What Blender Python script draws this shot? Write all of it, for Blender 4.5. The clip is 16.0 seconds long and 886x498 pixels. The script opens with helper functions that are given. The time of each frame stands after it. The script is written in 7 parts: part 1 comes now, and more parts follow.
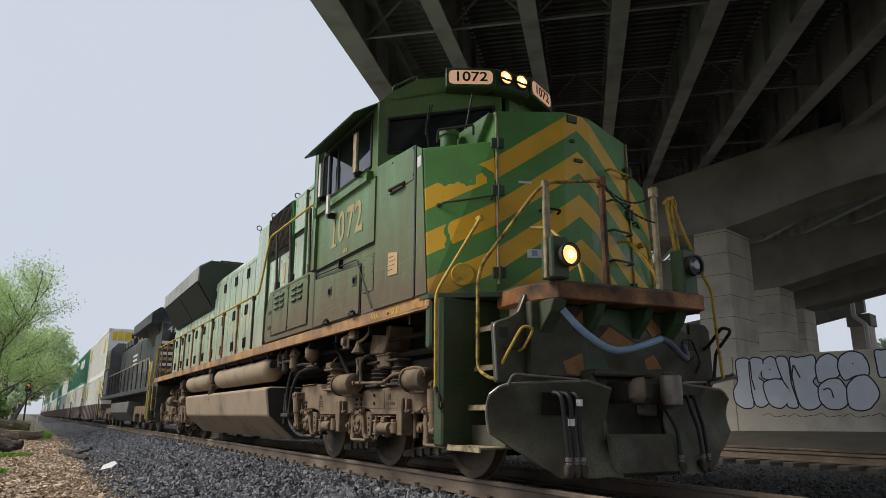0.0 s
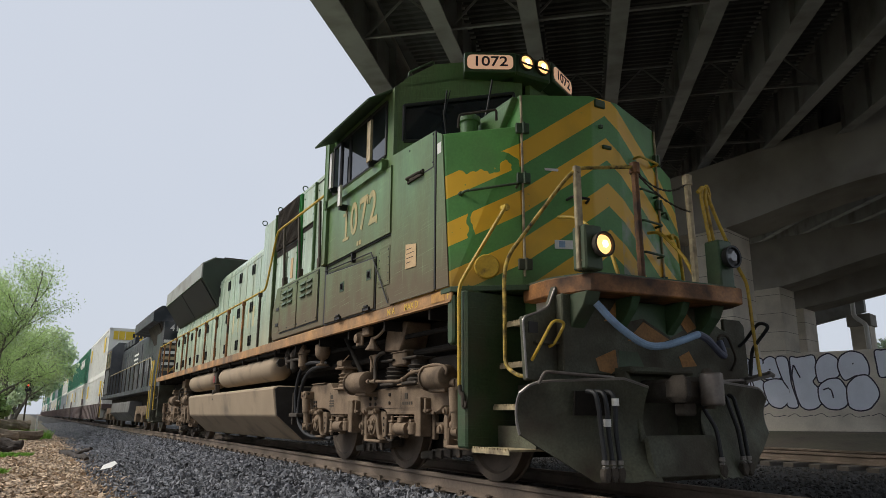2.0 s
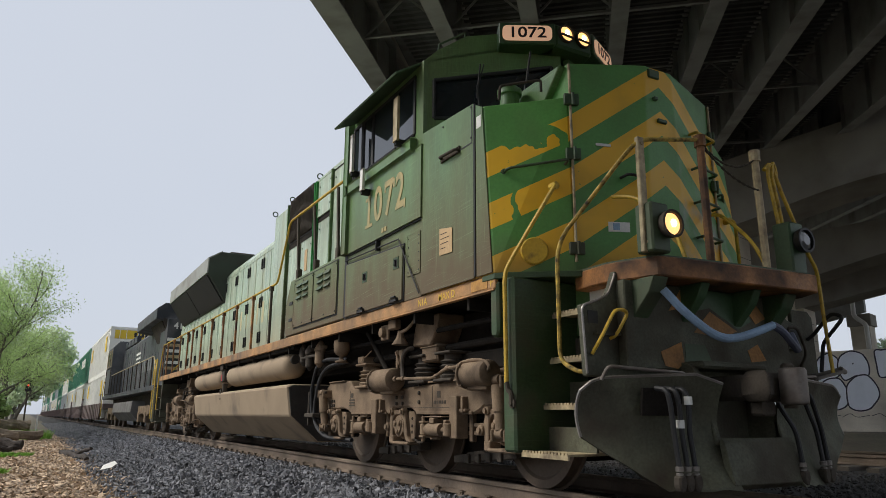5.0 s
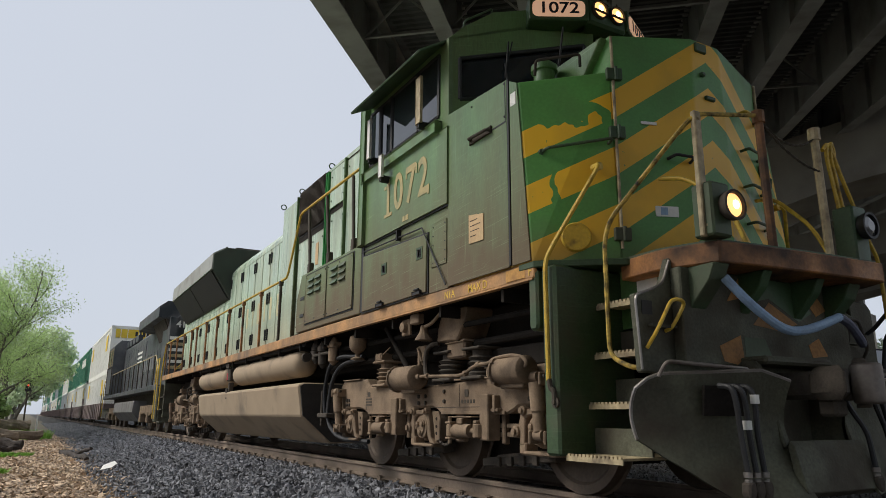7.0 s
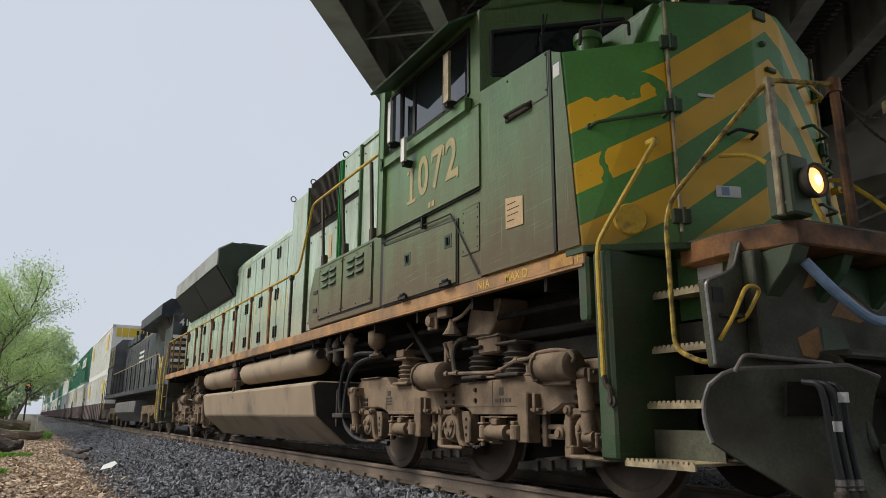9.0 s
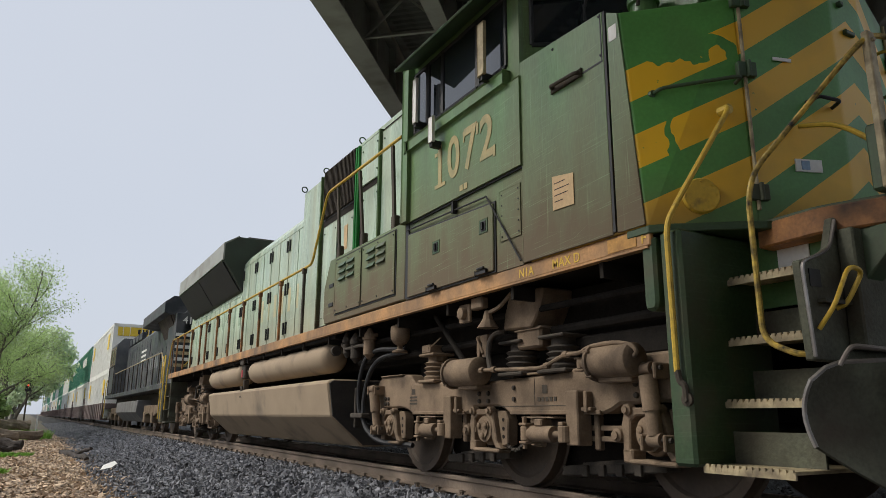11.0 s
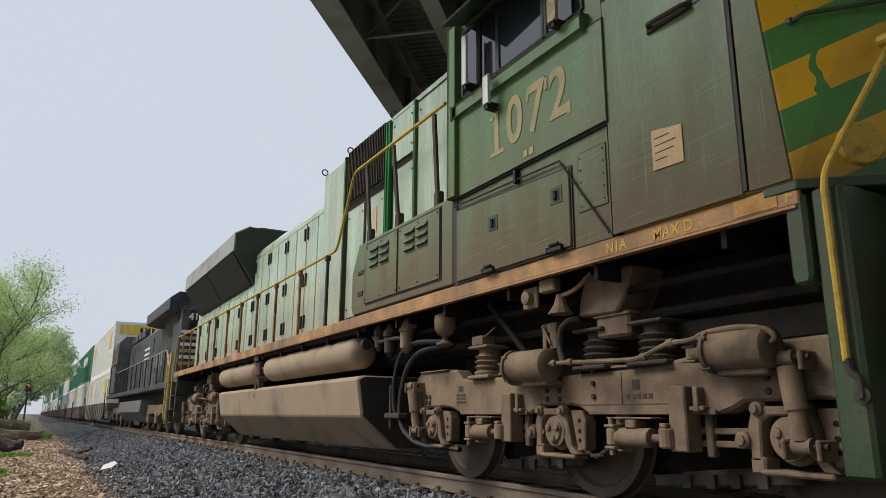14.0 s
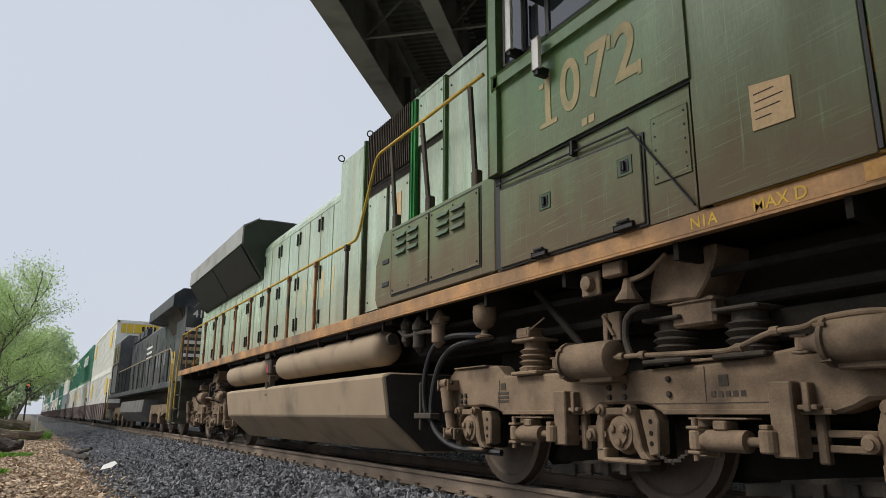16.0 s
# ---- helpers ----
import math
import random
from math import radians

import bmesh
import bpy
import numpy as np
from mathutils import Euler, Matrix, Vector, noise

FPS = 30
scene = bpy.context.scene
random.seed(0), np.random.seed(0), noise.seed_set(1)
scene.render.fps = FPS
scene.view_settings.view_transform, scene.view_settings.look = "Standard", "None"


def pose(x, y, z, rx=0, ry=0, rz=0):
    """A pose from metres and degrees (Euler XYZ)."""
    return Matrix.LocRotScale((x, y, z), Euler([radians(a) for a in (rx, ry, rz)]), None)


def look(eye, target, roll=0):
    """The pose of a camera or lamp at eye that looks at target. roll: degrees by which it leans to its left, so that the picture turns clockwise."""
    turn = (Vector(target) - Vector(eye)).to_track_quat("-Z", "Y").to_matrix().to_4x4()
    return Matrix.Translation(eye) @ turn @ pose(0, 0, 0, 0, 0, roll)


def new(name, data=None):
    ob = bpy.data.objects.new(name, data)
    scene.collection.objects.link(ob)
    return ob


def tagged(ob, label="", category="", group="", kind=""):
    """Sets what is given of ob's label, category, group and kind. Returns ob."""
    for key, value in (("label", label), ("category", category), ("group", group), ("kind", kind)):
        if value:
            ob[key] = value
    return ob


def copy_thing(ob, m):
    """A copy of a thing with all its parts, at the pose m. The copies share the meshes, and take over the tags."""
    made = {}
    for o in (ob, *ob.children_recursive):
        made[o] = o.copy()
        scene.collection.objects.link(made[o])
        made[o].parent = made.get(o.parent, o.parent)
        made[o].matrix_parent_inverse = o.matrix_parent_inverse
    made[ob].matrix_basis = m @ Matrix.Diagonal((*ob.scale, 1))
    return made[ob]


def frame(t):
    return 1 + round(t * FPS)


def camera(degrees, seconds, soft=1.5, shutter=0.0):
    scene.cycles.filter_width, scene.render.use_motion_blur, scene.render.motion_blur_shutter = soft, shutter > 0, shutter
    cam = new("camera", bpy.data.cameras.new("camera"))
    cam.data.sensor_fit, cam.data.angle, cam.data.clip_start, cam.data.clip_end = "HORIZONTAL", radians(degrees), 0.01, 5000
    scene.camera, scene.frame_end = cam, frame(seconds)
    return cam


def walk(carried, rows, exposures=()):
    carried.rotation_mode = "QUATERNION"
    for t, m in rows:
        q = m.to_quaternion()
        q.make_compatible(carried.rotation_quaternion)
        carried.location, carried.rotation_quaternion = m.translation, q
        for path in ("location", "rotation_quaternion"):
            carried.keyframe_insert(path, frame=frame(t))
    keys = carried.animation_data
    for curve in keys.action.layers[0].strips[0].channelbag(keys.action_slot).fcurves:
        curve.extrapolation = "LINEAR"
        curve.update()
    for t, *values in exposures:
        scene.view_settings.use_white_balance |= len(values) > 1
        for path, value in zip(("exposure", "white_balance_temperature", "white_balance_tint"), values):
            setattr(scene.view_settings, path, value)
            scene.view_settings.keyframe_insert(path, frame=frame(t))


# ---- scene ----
# ---- camera ----
cam = camera(64.83, 16.0, soft=0.55)
EYE = look((-4.929, 0.0, 0.649), (-0.168, 8.480, 2.978), 0.29)
walk(cam, [(0.0, EYE), (16.0, EYE)], exposures=[(0.0, 0.0), (16.0, 0.0)])

# ---- daylight: bright overcast ----
SUN_EL, SUN_AZ = radians(46), radians(298)
world = bpy.data.worlds.new("overcast_sky")
scene.world = world
world.use_nodes = True
wn = world.node_tree
wn.nodes.clear()
sky = wn.nodes.new("ShaderNodeTexSky")
sky.sky_type, sky.sun_disc = "NISHITA", False
sky.sun_elevation, sky.sun_rotation = SUN_EL, SUN_AZ
sky.dust_density, sky.air_density = 3.0, 1.0
bg_sky = wn.nodes.new("ShaderNodeBackground")
bg_sky.inputs["Strength"].default_value = 0.012
bg_cloud = wn.nodes.new("ShaderNodeBackground")
geo = wn.nodes.new("ShaderNodeTexCoord")
cl_noise = wn.nodes.new("ShaderNodeTexNoise")
cl_noise.inputs["Scale"].default_value, cl_noise.inputs["Detail"].default_value = 1.3, 3.0
cl_ramp = wn.nodes.new("ShaderNodeValToRGB")
cl_ramp.color_ramp.elements[0].position, cl_ramp.color_ramp.elements[0].color = 0.3, (0.60, 0.655, 0.755, 1)
cl_ramp.color_ramp.elements[1].position, cl_ramp.color_ramp.elements[1].color = 0.7, (0.66, 0.705, 0.79, 1)
bg_cloud.inputs["Strength"].default_value = 0.9
add_sky = wn.nodes.new("ShaderNodeAddShader")
w_out = wn.nodes.new("ShaderNodeOutputWorld")
wn.links.new(geo.outputs["Generated"], cl_noise.inputs["Vector"])
wn.links.new(cl_noise.outputs["Fac"], cl_ramp.inputs["Fac"])
wn.links.new(cl_ramp.outputs["Color"], bg_cloud.inputs["Color"])
wn.links.new(sky.outputs["Color"], bg_sky.inputs["Color"])
wn.links.new(bg_sky.outputs["Background"], add_sky.inputs[0])
wn.links.new(bg_cloud.outputs["Background"], add_sky.inputs[1])
wn.links.new(add_sky.outputs["Shader"], w_out.inputs["Surface"])

sun_data = bpy.data.lights.new("sun", "SUN")
sun_data.energy, sun_data.angle, sun_data.color = 3.2, radians(28), (1.0, 0.95, 0.87)
sun = new("sun", sun_data)
sun.matrix_world = look((-22, 15.7, 26), (0, 4, 0))


# ---- materials ----
def mat(name, color, rough=0.6, metal=0.0, var=0.25, scale=3.0, fine=40.0, bump=0.15, dirt=None, dirt_amount=0.5,
        dirt_scale=1.5, dirt_z=None, per_object=0.0, island=0.0, bump_size=0.01, spec=0.5, streak=0.0, scratch=0.0):
    """Surface with a base colour varied at two scales, fine relief, and patchy dirt (optionally rising from below to a height)."""
    m = bpy.data.materials.new(name)
    m.use_nodes = True
    nt = m.node_tree
    n, ln = nt.nodes, nt.links
    b = n["Principled BSDF"]
    b.inputs["Roughness"].default_value, b.inputs["Metallic"].default_value = rough, metal
    b.inputs["Specular IOR Level"].default_value = spec
    tc = n.new("ShaderNodeTexCoord")

    def noise_tex(s, d=4.0):
        t = n.new("ShaderNodeTexNoise")
        t.inputs["Scale"].default_value, t.inputs["Detail"].default_value = s, d
        if streak:      # rain streaks: drawn out along the vertical
            mp = n.new("ShaderNodeMapping")
            mp.inputs["Scale"].default_value = (1 / streak ** 0.5, 1 / streak ** 0.5, streak)
            ln.new(tc.outputs["Object"], mp.inputs["Vector"])
            ln.new(mp.outputs["Vector"], t.inputs["Vector"])
        else:
            ln.new(tc.outputs["Object"], t.inputs["Vector"])
        return t.outputs["Fac"]

    def math(op, a, c=None, clamp=False):
        t = n.new("ShaderNodeMath")
        t.operation, t.use_clamp = op, clamp
        for i, v in enumerate((a, c)):
            if v is None:
                continue
            if isinstance(v, (int, float)):
                t.inputs[i].default_value = v
            else:
                ln.new(v, t.inputs[i])
        return t.outputs[0]

    def mix(fac, a, c):
        t = n.new("ShaderNodeMix")
        t.data_type = "RGBA"
        for s, v in ((t.inputs[0], fac), (t.inputs[6], a), (t.inputs[7], c)):
            if isinstance(v, (int, float)):
                s.default_value = v
            elif isinstance(v, (tuple, list)):
                s.default_value = (*v, 1)
            else:
                ln.new(v, s)
        return t.outputs[2]

    lo = tuple(c * (1 - var) for c in color)
    hi = tuple(min(1, c * (1 + var)) for c in color)
    big, small = noise_tex(scale), noise_tex(fine)
    f = math("ADD", math("MULTIPLY", big, 0.58), math("MULTIPLY", small, 0.42))
    f = math("MULTIPLY", math("SUBTRACT", f, 0.3), 2.5, True)
    if per_object or island:
        src = n.new("ShaderNodeObjectInfo").outputs["Random"] if per_object else n.new("ShaderNodeNewGeometry").outputs["Random Per Island"]
        k = per_object or island
        f = math("ADD", math("MULTIPLY", f, 1 - k), math("MULTIPLY", src, k), True)
    col = mix(f, lo, hi)
    scuffs = []
    if scratch:     # scuffs drawn out along the side, a set that crosses them, and pale rain streaks
        for turn, size, cut in ((0.06, (2.0, 1.1, 70.0), 0.60), (-0.16, (2.0, 0.8, 120.0), 0.66), (0.40, (2.0, 1.6, 95.0), 0.68), (0.0, (2.0, 30.0, 0.7), 0.64)):
            rt = n.new("ShaderNodeMapping")
            rt.inputs["Rotation"].default_value = (turn, 0, 0)
            ln.new(tc.outputs["Object"], rt.inputs["Vector"])
            mp = n.new("ShaderNodeMapping")
            mp.inputs["Scale"].default_value = size
            ln.new(rt.outputs["Vector"], mp.inputs["Vector"])
            st = n.new("ShaderNodeTexNoise")
            st.inputs["Scale"].default_value, st.inputs["Detail"].default_value = 1.6, 3.0
            ln.new(mp.outputs["Vector"], st.inputs["Vector"])
            scuffs.append(math("MULTIPLY", math("SUBTRACT", st.outputs["Fac"], cut), 9.0 * scratch, True))
    if dirt:
        d = math("MULTIPLY", math("SUBTRACT", noise_tex(dirt_scale, 6.0), 0.62 - 0.4 * dirt_amount), 3.0, True)
        if dirt_z:
            sp = n.new("ShaderNodeSeparateXYZ")
            ln.new(tc.outputs["Object"], sp.inputs[0])
            up = math("DIVIDE", math("SUBTRACT", dirt_z[1], sp.outputs[2]), dirt_z[1] - dirt_z[0])
            up = math("ADD", up, math("MULTIPLY", math("SUBTRACT", noise_tex(2.2, 5.0), 0.5), 0.9), True)
            d = math("MAXIMUM", math("MULTIPLY", d, 0.45), math("MULTIPLY", up, 0.92))
        col = mix(d, col, dirt)
        for sc in scuffs:
            col = mix(math("MULTIPLY", sc, 0.55), col, tuple(min(1, 0.10 + c * 1.6) for c in color))
        ln.new(math("ADD", math("MULTIPLY", d, 0.85 - rough), rough, True), b.inputs["Roughness"])
    ln.new(col, b.inputs["Base Color"])
    if bump:
        bp = n.new("ShaderNodeBump")
        bp.inputs["Strength"].default_value, bp.inputs["Distance"].default_value = bump, bump_size
        ln.new(f if not (per_object or island) else small, bp.inputs["Height"])
        ln.new(bp.outputs["Normal"], b.inputs["Normal"])
    return m


def glow(name, color, strength):
    m = bpy.data.materials.new(name)
    m.use_nodes = True
    b = m.node_tree.nodes["Principled BSDF"]
    b.inputs["Base Color"].default_value = (*color, 1)
    b.inputs["Emission Color"].default_value = (*color, 1)
    b.inputs["Emission Strength"].default_value = strength
    return m


def glass(name, color=(0.02, 0.025, 0.03), rough=0.04):
    m = bpy.data.materials.new(name)
    m.use_nodes = True
    b = m.node_tree.nodes["Principled BSDF"]
    b.inputs["Base Color"].default_value = (*color, 1)
    b.inputs["Roughness"].default_value = rough
    b.inputs["IOR"].default_value = 2.0
    return m


def leaf_mat(name, color, var=0.5, glow_through=0.5):
    """Thin leaf: part of the light passes through."""
    m = mat(name, color, 0.6, var=var, scale=1, island=0.7, bump=0.0, spec=0.2)
    n, ln = m.node_tree.nodes, m.node_tree.links
    b = n["Principled BSDF"]
    tr = n.new("ShaderNodeBsdfTranslucent")
    ln.new(b.inputs["Base Color"].links[0].from_socket, tr.inputs["Color"])
    mx = n.new("ShaderNodeMixShader")
    mx.inputs[0].default_value = glow_through
    ln.new(b.outputs[0], mx.inputs[1])
    ln.new(tr.outputs[0], mx.inputs[2])
    ln.new(mx.outputs[0], n["Material Output"].inputs["Surface"])
    return m


def nose_paint():
    """Green nose with yellow chevrons that rise to the middle; the edges flake."""
    m = mat("striped_nose_paint", (0.09, 0.27, 0.06), 0.45, var=0.2, scale=2.0, bump=0.04, dirt=(0.10, 0.075, 0.045), dirt_amount=0.25, dirt_z=(1.75, 2.25))
    nt = m.node_tree
    n, ln = nt.nodes, nt.links
    first = [x for x in n if x.type == "MIX"][0]
    target = first.outputs[2].links[0].to_socket
    tc = [x for x in n if x.type == "TEX_COORD"][0]
    sp = n.new("ShaderNodeSeparateXYZ")
    ln.new(tc.outputs["Object"], sp.inputs[0])

    def math(op, a, c=None, clamp=False):
        t = n.new("ShaderNodeMath")
        t.operation, t.use_clamp = op, clamp
        for i, v in enumerate((a, c)):
            if v is None:
                continue
            if isinstance(v, (int, float)):
                t.inputs[i].default_value = v
            else:
                ln.new(v, t.inputs[i])
        return t.outputs[0]

    out = math("ABSOLUTE", sp.outputs[0])
    c = math("ADD", sp.outputs[2], math("ADD", math("MULTIPLY", math("MINIMUM", out, 0.95), 0.71), math("MULTIPLY", math("MAXIMUM", math("SUBTRACT", out, 0.95), 0.0), 0.53)))
    fr = math("FRACT", math("DIVIDE", math("SUBTRACT", c, -0.252), 0.507))
    stripe = math("MULTIPLY", math("LESS_THAN", fr, 0.50), math("LESS_THAN", c, 4.2))
    tear = n.new("ShaderNodeTexNoise")
    tear.inputs["Scale"].default_value, tear.inputs["Detail"].default_value = 2.3, 3.0
    ln.new(tc.outputs["Object"], tear.inputs["Vector"])
    wob = math("MULTIPLY", math("SUBTRACT", tear.outputs["Fac"], 0.5), 0.9)
    torn = None
    for at, tilt, mid, half, w in ((1.14, 0.9, 3.93, 0.22, 0.075), (1.33, -0.25, 3.42, 0.18, 0.045)):
        d = math("ADD", math("ADD", sp.outputs[0], at), math("ADD", wob, math("MULTIPLY", math("SUBTRACT", c, mid), tilt)))
        one = math("MULTIPLY", math("LESS_THAN", math("ABSOLUTE", d), w), math("LESS_THAN", math("ABSOLUTE", math("SUBTRACT", c, mid)), half))
        torn = one if torn is None else math("MAXIMUM", torn, one)
    chips = n.new("ShaderNodeTexNoise")
    chips.inputs["Scale"].default_value, chips.inputs["Detail"].default_value = 16.0, 5.0
    ln.new(tc.outputs["Object"], chips.inputs["Vector"])
    torn = math("MAXIMUM", torn, math("GREATER_THAN", chips.outputs["Fac"], 0.735))
    stripe = math("MULTIPLY", stripe, math("SUBTRACT", 1.0, torn))
    mx = n.new("ShaderNodeMix")
    mx.data_type = "RGBA"
    ln.new(stripe, mx.inputs[0])
    ln.new(first.outputs[2], mx.inputs[6])
    mx.inputs[7].default_value = (0.80, 0.46, 0.02, 1)
    # bare scuffed patches on the far half of the door, low down
    bare = n.new("ShaderNodeTexNoise")
    bare.inputs["Scale"].default_value, bare.inputs["Detail"].default_value = 3.2, 5.0
    ln.new(tc.outputs["Object"], bare.inputs["Vector"])
    where = math("MULTIPLY", math("GREATER_THAN", sp.outputs[0], 0.16), math("MULTIPLY", math("SUBTRACT", 3.05, sp.outputs[2]), 2.5, True))
    worn = math("MULTIPLY", math("MULTIPLY", math("SUBTRACT", bare.outputs["Fac"], 0.50), 5.0, True), where)
    m2 = n.new("ShaderNodeMix")
    m2.data_type = "RGBA"
    ln.new(math("MULTIPLY", worn, 0.8), m2.inputs[0])
    ln.new(mx.outputs[2], m2.inputs[6])
    m2.inputs[7].default_value = (0.34, 0.36, 0.33, 1)
    ln.new(m2.outputs[2], target)
    return m


DUST = (0.215, 0.155, 0.103)
GREEN = mat("green_loco_paint", (0.115, 0.215, 0.08), 0.28, var=0.34, scale=1.3, streak=0.35, scratch=0.55, bump=0.06, dirt=(0.122, 0.082, 0.05), dirt_amount=0.47, dirt_z=(2.0, 3.55))
# paler than GREEN: fading plus the sky's sheen put into the colour
GREEN_PALE = mat("faded_green_paint_with_sky_sheen", (0.385, 0.495, 0.375), 0.22, var=0.42, scale=1.6, streak=0.25, scratch=0.3, bump=0.06, dirt=(0.36, 0.31, 0.20), dirt_amount=0.5, dirt_z=(1.7, 2.9))
GREEN_WELL = mat("step_well_green_paint", (0.075, 0.17, 0.05), 0.45, var=0.3, scale=3, bump=0.05, dirt=(0.10, 0.085, 0.05), dirt_amount=0.35, dirt_scale=3)
GREEN_FRESH = mat("unfaded_green_paint", (0.03, 0.27, 0.055), 0.35, var=0.2, scale=3, bump=0.03)
GREEN_DARK = mat("dark_green_paint", (0.04, 0.082, 0.034), 0.5, var=0.3, scale=2.5, bump=0.08, dirt=(0.08, 0.065, 0.045), dirt_amount=0.35)
GREEN_SOOT = mat("sooty_green_paint", (0.042, 0.058, 0.042), 0.6, var=0.35, scale=2.0, bump=0.08, dirt=(0.05, 0.046, 0.04), dirt_amount=0.5)
# step-well sheets: grime, and the shade of their front faces painted in
GREEN_SHADED = mat("grimy_green_paint_with_shade", (0.036, 0.070, 0.026), 0.5, var=0.4, scale=3, scratch=0.25, bump=0.06, dirt=(0.075, 0.066, 0.042), dirt_amount=0.42, dirt_scale=3)
JOINT = mat("dark_concrete_joint", (0.15, 0.14, 0.125), 0.9, var=0.2, bump=0.1)
NOSE = nose_paint()
ORANGE = mat("worn_orange_sill", (0.47, 0.25, 0.095), 0.6, var=0.35, scale=2.5, bump=0.1, dirt=(0.17, 0.115, 0.075), dirt_amount=0.72, dirt_scale=2.2)
RUST = mat("rusty_step_paint", (0.37, 0.155, 0.04), 0.5, var=0.5, scale=6, bump=0.25, dirt=(0.06, 0.036, 0.024), dirt_amount=0.78, dirt_scale=2.6)
YELLOW = mat("yellow_rail_paint", (0.55, 0.36, 0.035), 0.5, var=0.2, scale=8, bump=0.05, dirt=(0.10, 0.07, 0.04), dirt_amount=0.22, dirt_scale=14)
CREAM = mat("worn_cream_post_paint", (0.42, 0.34, 0.2), 0.6, var=0.3, scale=9, dirt=(0.12, 0.09, 0.06), dirt_amount=0.45, dirt_scale=8)
DUSTY = mat("dust_coated_steel", DUST, 0.8, var=0.3, scale=5, fine=60, bump=0.25, dirt=(0.06, 0.045, 0.034), dirt_amount=0.40, dirt_scale=3.5, spec=0.2)
# near-black: shade below the frame and in recesses is put into this colour
SHADE_BLACK = mat("steel_with_painted_shade", (0.02, 0.017, 0.014), 0.9, var=0.4, scale=6, bump=0.2, spec=0.15)
DUSTY_TANK = mat("dust_coated_tank", (0.325, 0.25, 0.17), 0.8, var=0.12, scale=2, fine=70, bump=0.06, dirt=(0.10, 0.085, 0.07), dirt_amount=0.2, dirt_scale=1.5, spec=0.3)
GRIME = mat("grimy_dark_steel", (0.06, 0.05, 0.04), 0.85, var=0.4, scale=6, fine=50, bump=0.25, dirt=(0.09, 0.075, 0.055), dirt_amount=0.3, spec=0.25)
PILOT = mat("grimy_green_pilot", (0.085, 0.088, 0.058), 0.65, var=0.5, scale=4, fine=45, bump=0.4, dirt=(0.05, 0.038, 0.026), dirt_amount=0.6, dirt_scale=2.5, spec=0.35)
BLACK = mat("black_rubber_and_paint", (0.015, 0.015, 0.016), 0.6, var=0.3, bump=0.1)
STEEL = mat("worn_steel", (0.28, 0.26, 0.24), 0.4, 0.8, var=0.25, scale=8, bump=0.1, dirt=(0.12, 0.09, 0.07), dirt_amount=0.4)
GLASS = glass("dark_cab_glass")
HOSE_BLUE = mat("blue_air_hose", (0.25, 0.37, 0.52), 0.6, var=0.15, scale=10, dirt=(0.12, 0.11, 0.1), dirt_amount=0.25)
LAMP_ON = glow("lit_headlight", (1.0, 0.74, 0.40), 7.0)
LAMP_WARM = glow("lit_reflector", (1.0, 0.55, 0.2), 1.5)
BOARD = glow("lit_number_board", (0.85, 0.5, 0.32), 0.42)
LENS = glass("unlit_lens", (0.10, 0.10, 0.10), 0.15)
# grey film over the black: road dust plus painted-in distance haze
NAVY = mat("black_loco_paint", (0.028, 0.033, 0.042), 0.42, var=0.3, scale=1.5, bump=0.05, dirt=(0.135, 0.132, 0.13), dirt_amount=0.45)
WHITE_BOX = mat("white_container_paint", (0.85, 0.84, 0.79), 0.5, var=0.06, scale=0.8, bump=0.05, dirt=(0.58, 0.55, 0.48), dirt_amount=0.25)
GREEN_BOX = mat("green_container_paint", (0.10, 0.30, 0.20), 0.5, var=0.12, scale=0.8, bump=0.05, dirt=(0.25, 0.27, 0.22), dirt_amount=0.25)
WELL = mat("brown_well_car_paint", (0.15, 0.108, 0.10), 0.75, var=0.2, scale=1.5, bump=0.1, dirt=(0.14, 0.11, 0.10), dirt_amount=0.4)
SIGN_YELLOW = mat("yellow_marking", (0.75, 0.52, 0.04), 0.5, var=0.1, bump=0.0)
SIGN_WHITE = mat("white_marking", (0.75, 0.74, 0.7), 0.5, var=0.1, bump=0.0)
LETTER = mat("faded_cream_lettering", (0.44, 0.345, 0.15), 0.55, var=0.25, scale=5, bump=0.0, dirt=(0.2, 0.22, 0.13), dirt_amount=0.5, dirt_scale=5)
GHOST = mat("ghost_lettering", (0.50, 0.46, 0.27), 0.55, var=0.15, scale=4, bump=0.0)
CHALK = mat("yellow_chalk", (0.62, 0.40, 0.06), 0.8, var=0.2, scale=12, bump=0.0)
STICKER = mat("tan_paper_placard", (0.52, 0.36, 0.19), 0.7, var=0.2, scale=6, bump=0.02)
CONCRETE = mat("weathered_concrete", (0.36, 0.34, 0.30), 0.85, var=0.14, scale=0.7, fine=25, bump=0.2, dirt=(0.20, 0.18, 0.155), dirt_amount=0.4, dirt_scale=0.5, spec=0.3)
CONCRETE_PALE = mat("pale_concrete_wall", (0.64, 0.58, 0.48), 0.85, var=0.16, scale=0.8, fine=25, bump=0.2, dirt=(0.34, 0.30, 0.25), dirt_amount=0.35, dirt_scale=0.7, spec=0.3)
GIRDER = mat("grey_girder_paint", (0.30, 0.305, 0.29), 0.7, var=0.15, scale=1.0, bump=0.08, dirt=(0.12, 0.11, 0.095), dirt_amount=0.35, dirt_scale=0.8)
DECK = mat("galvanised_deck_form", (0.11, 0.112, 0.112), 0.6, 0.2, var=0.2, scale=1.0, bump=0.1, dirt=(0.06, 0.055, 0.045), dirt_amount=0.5)
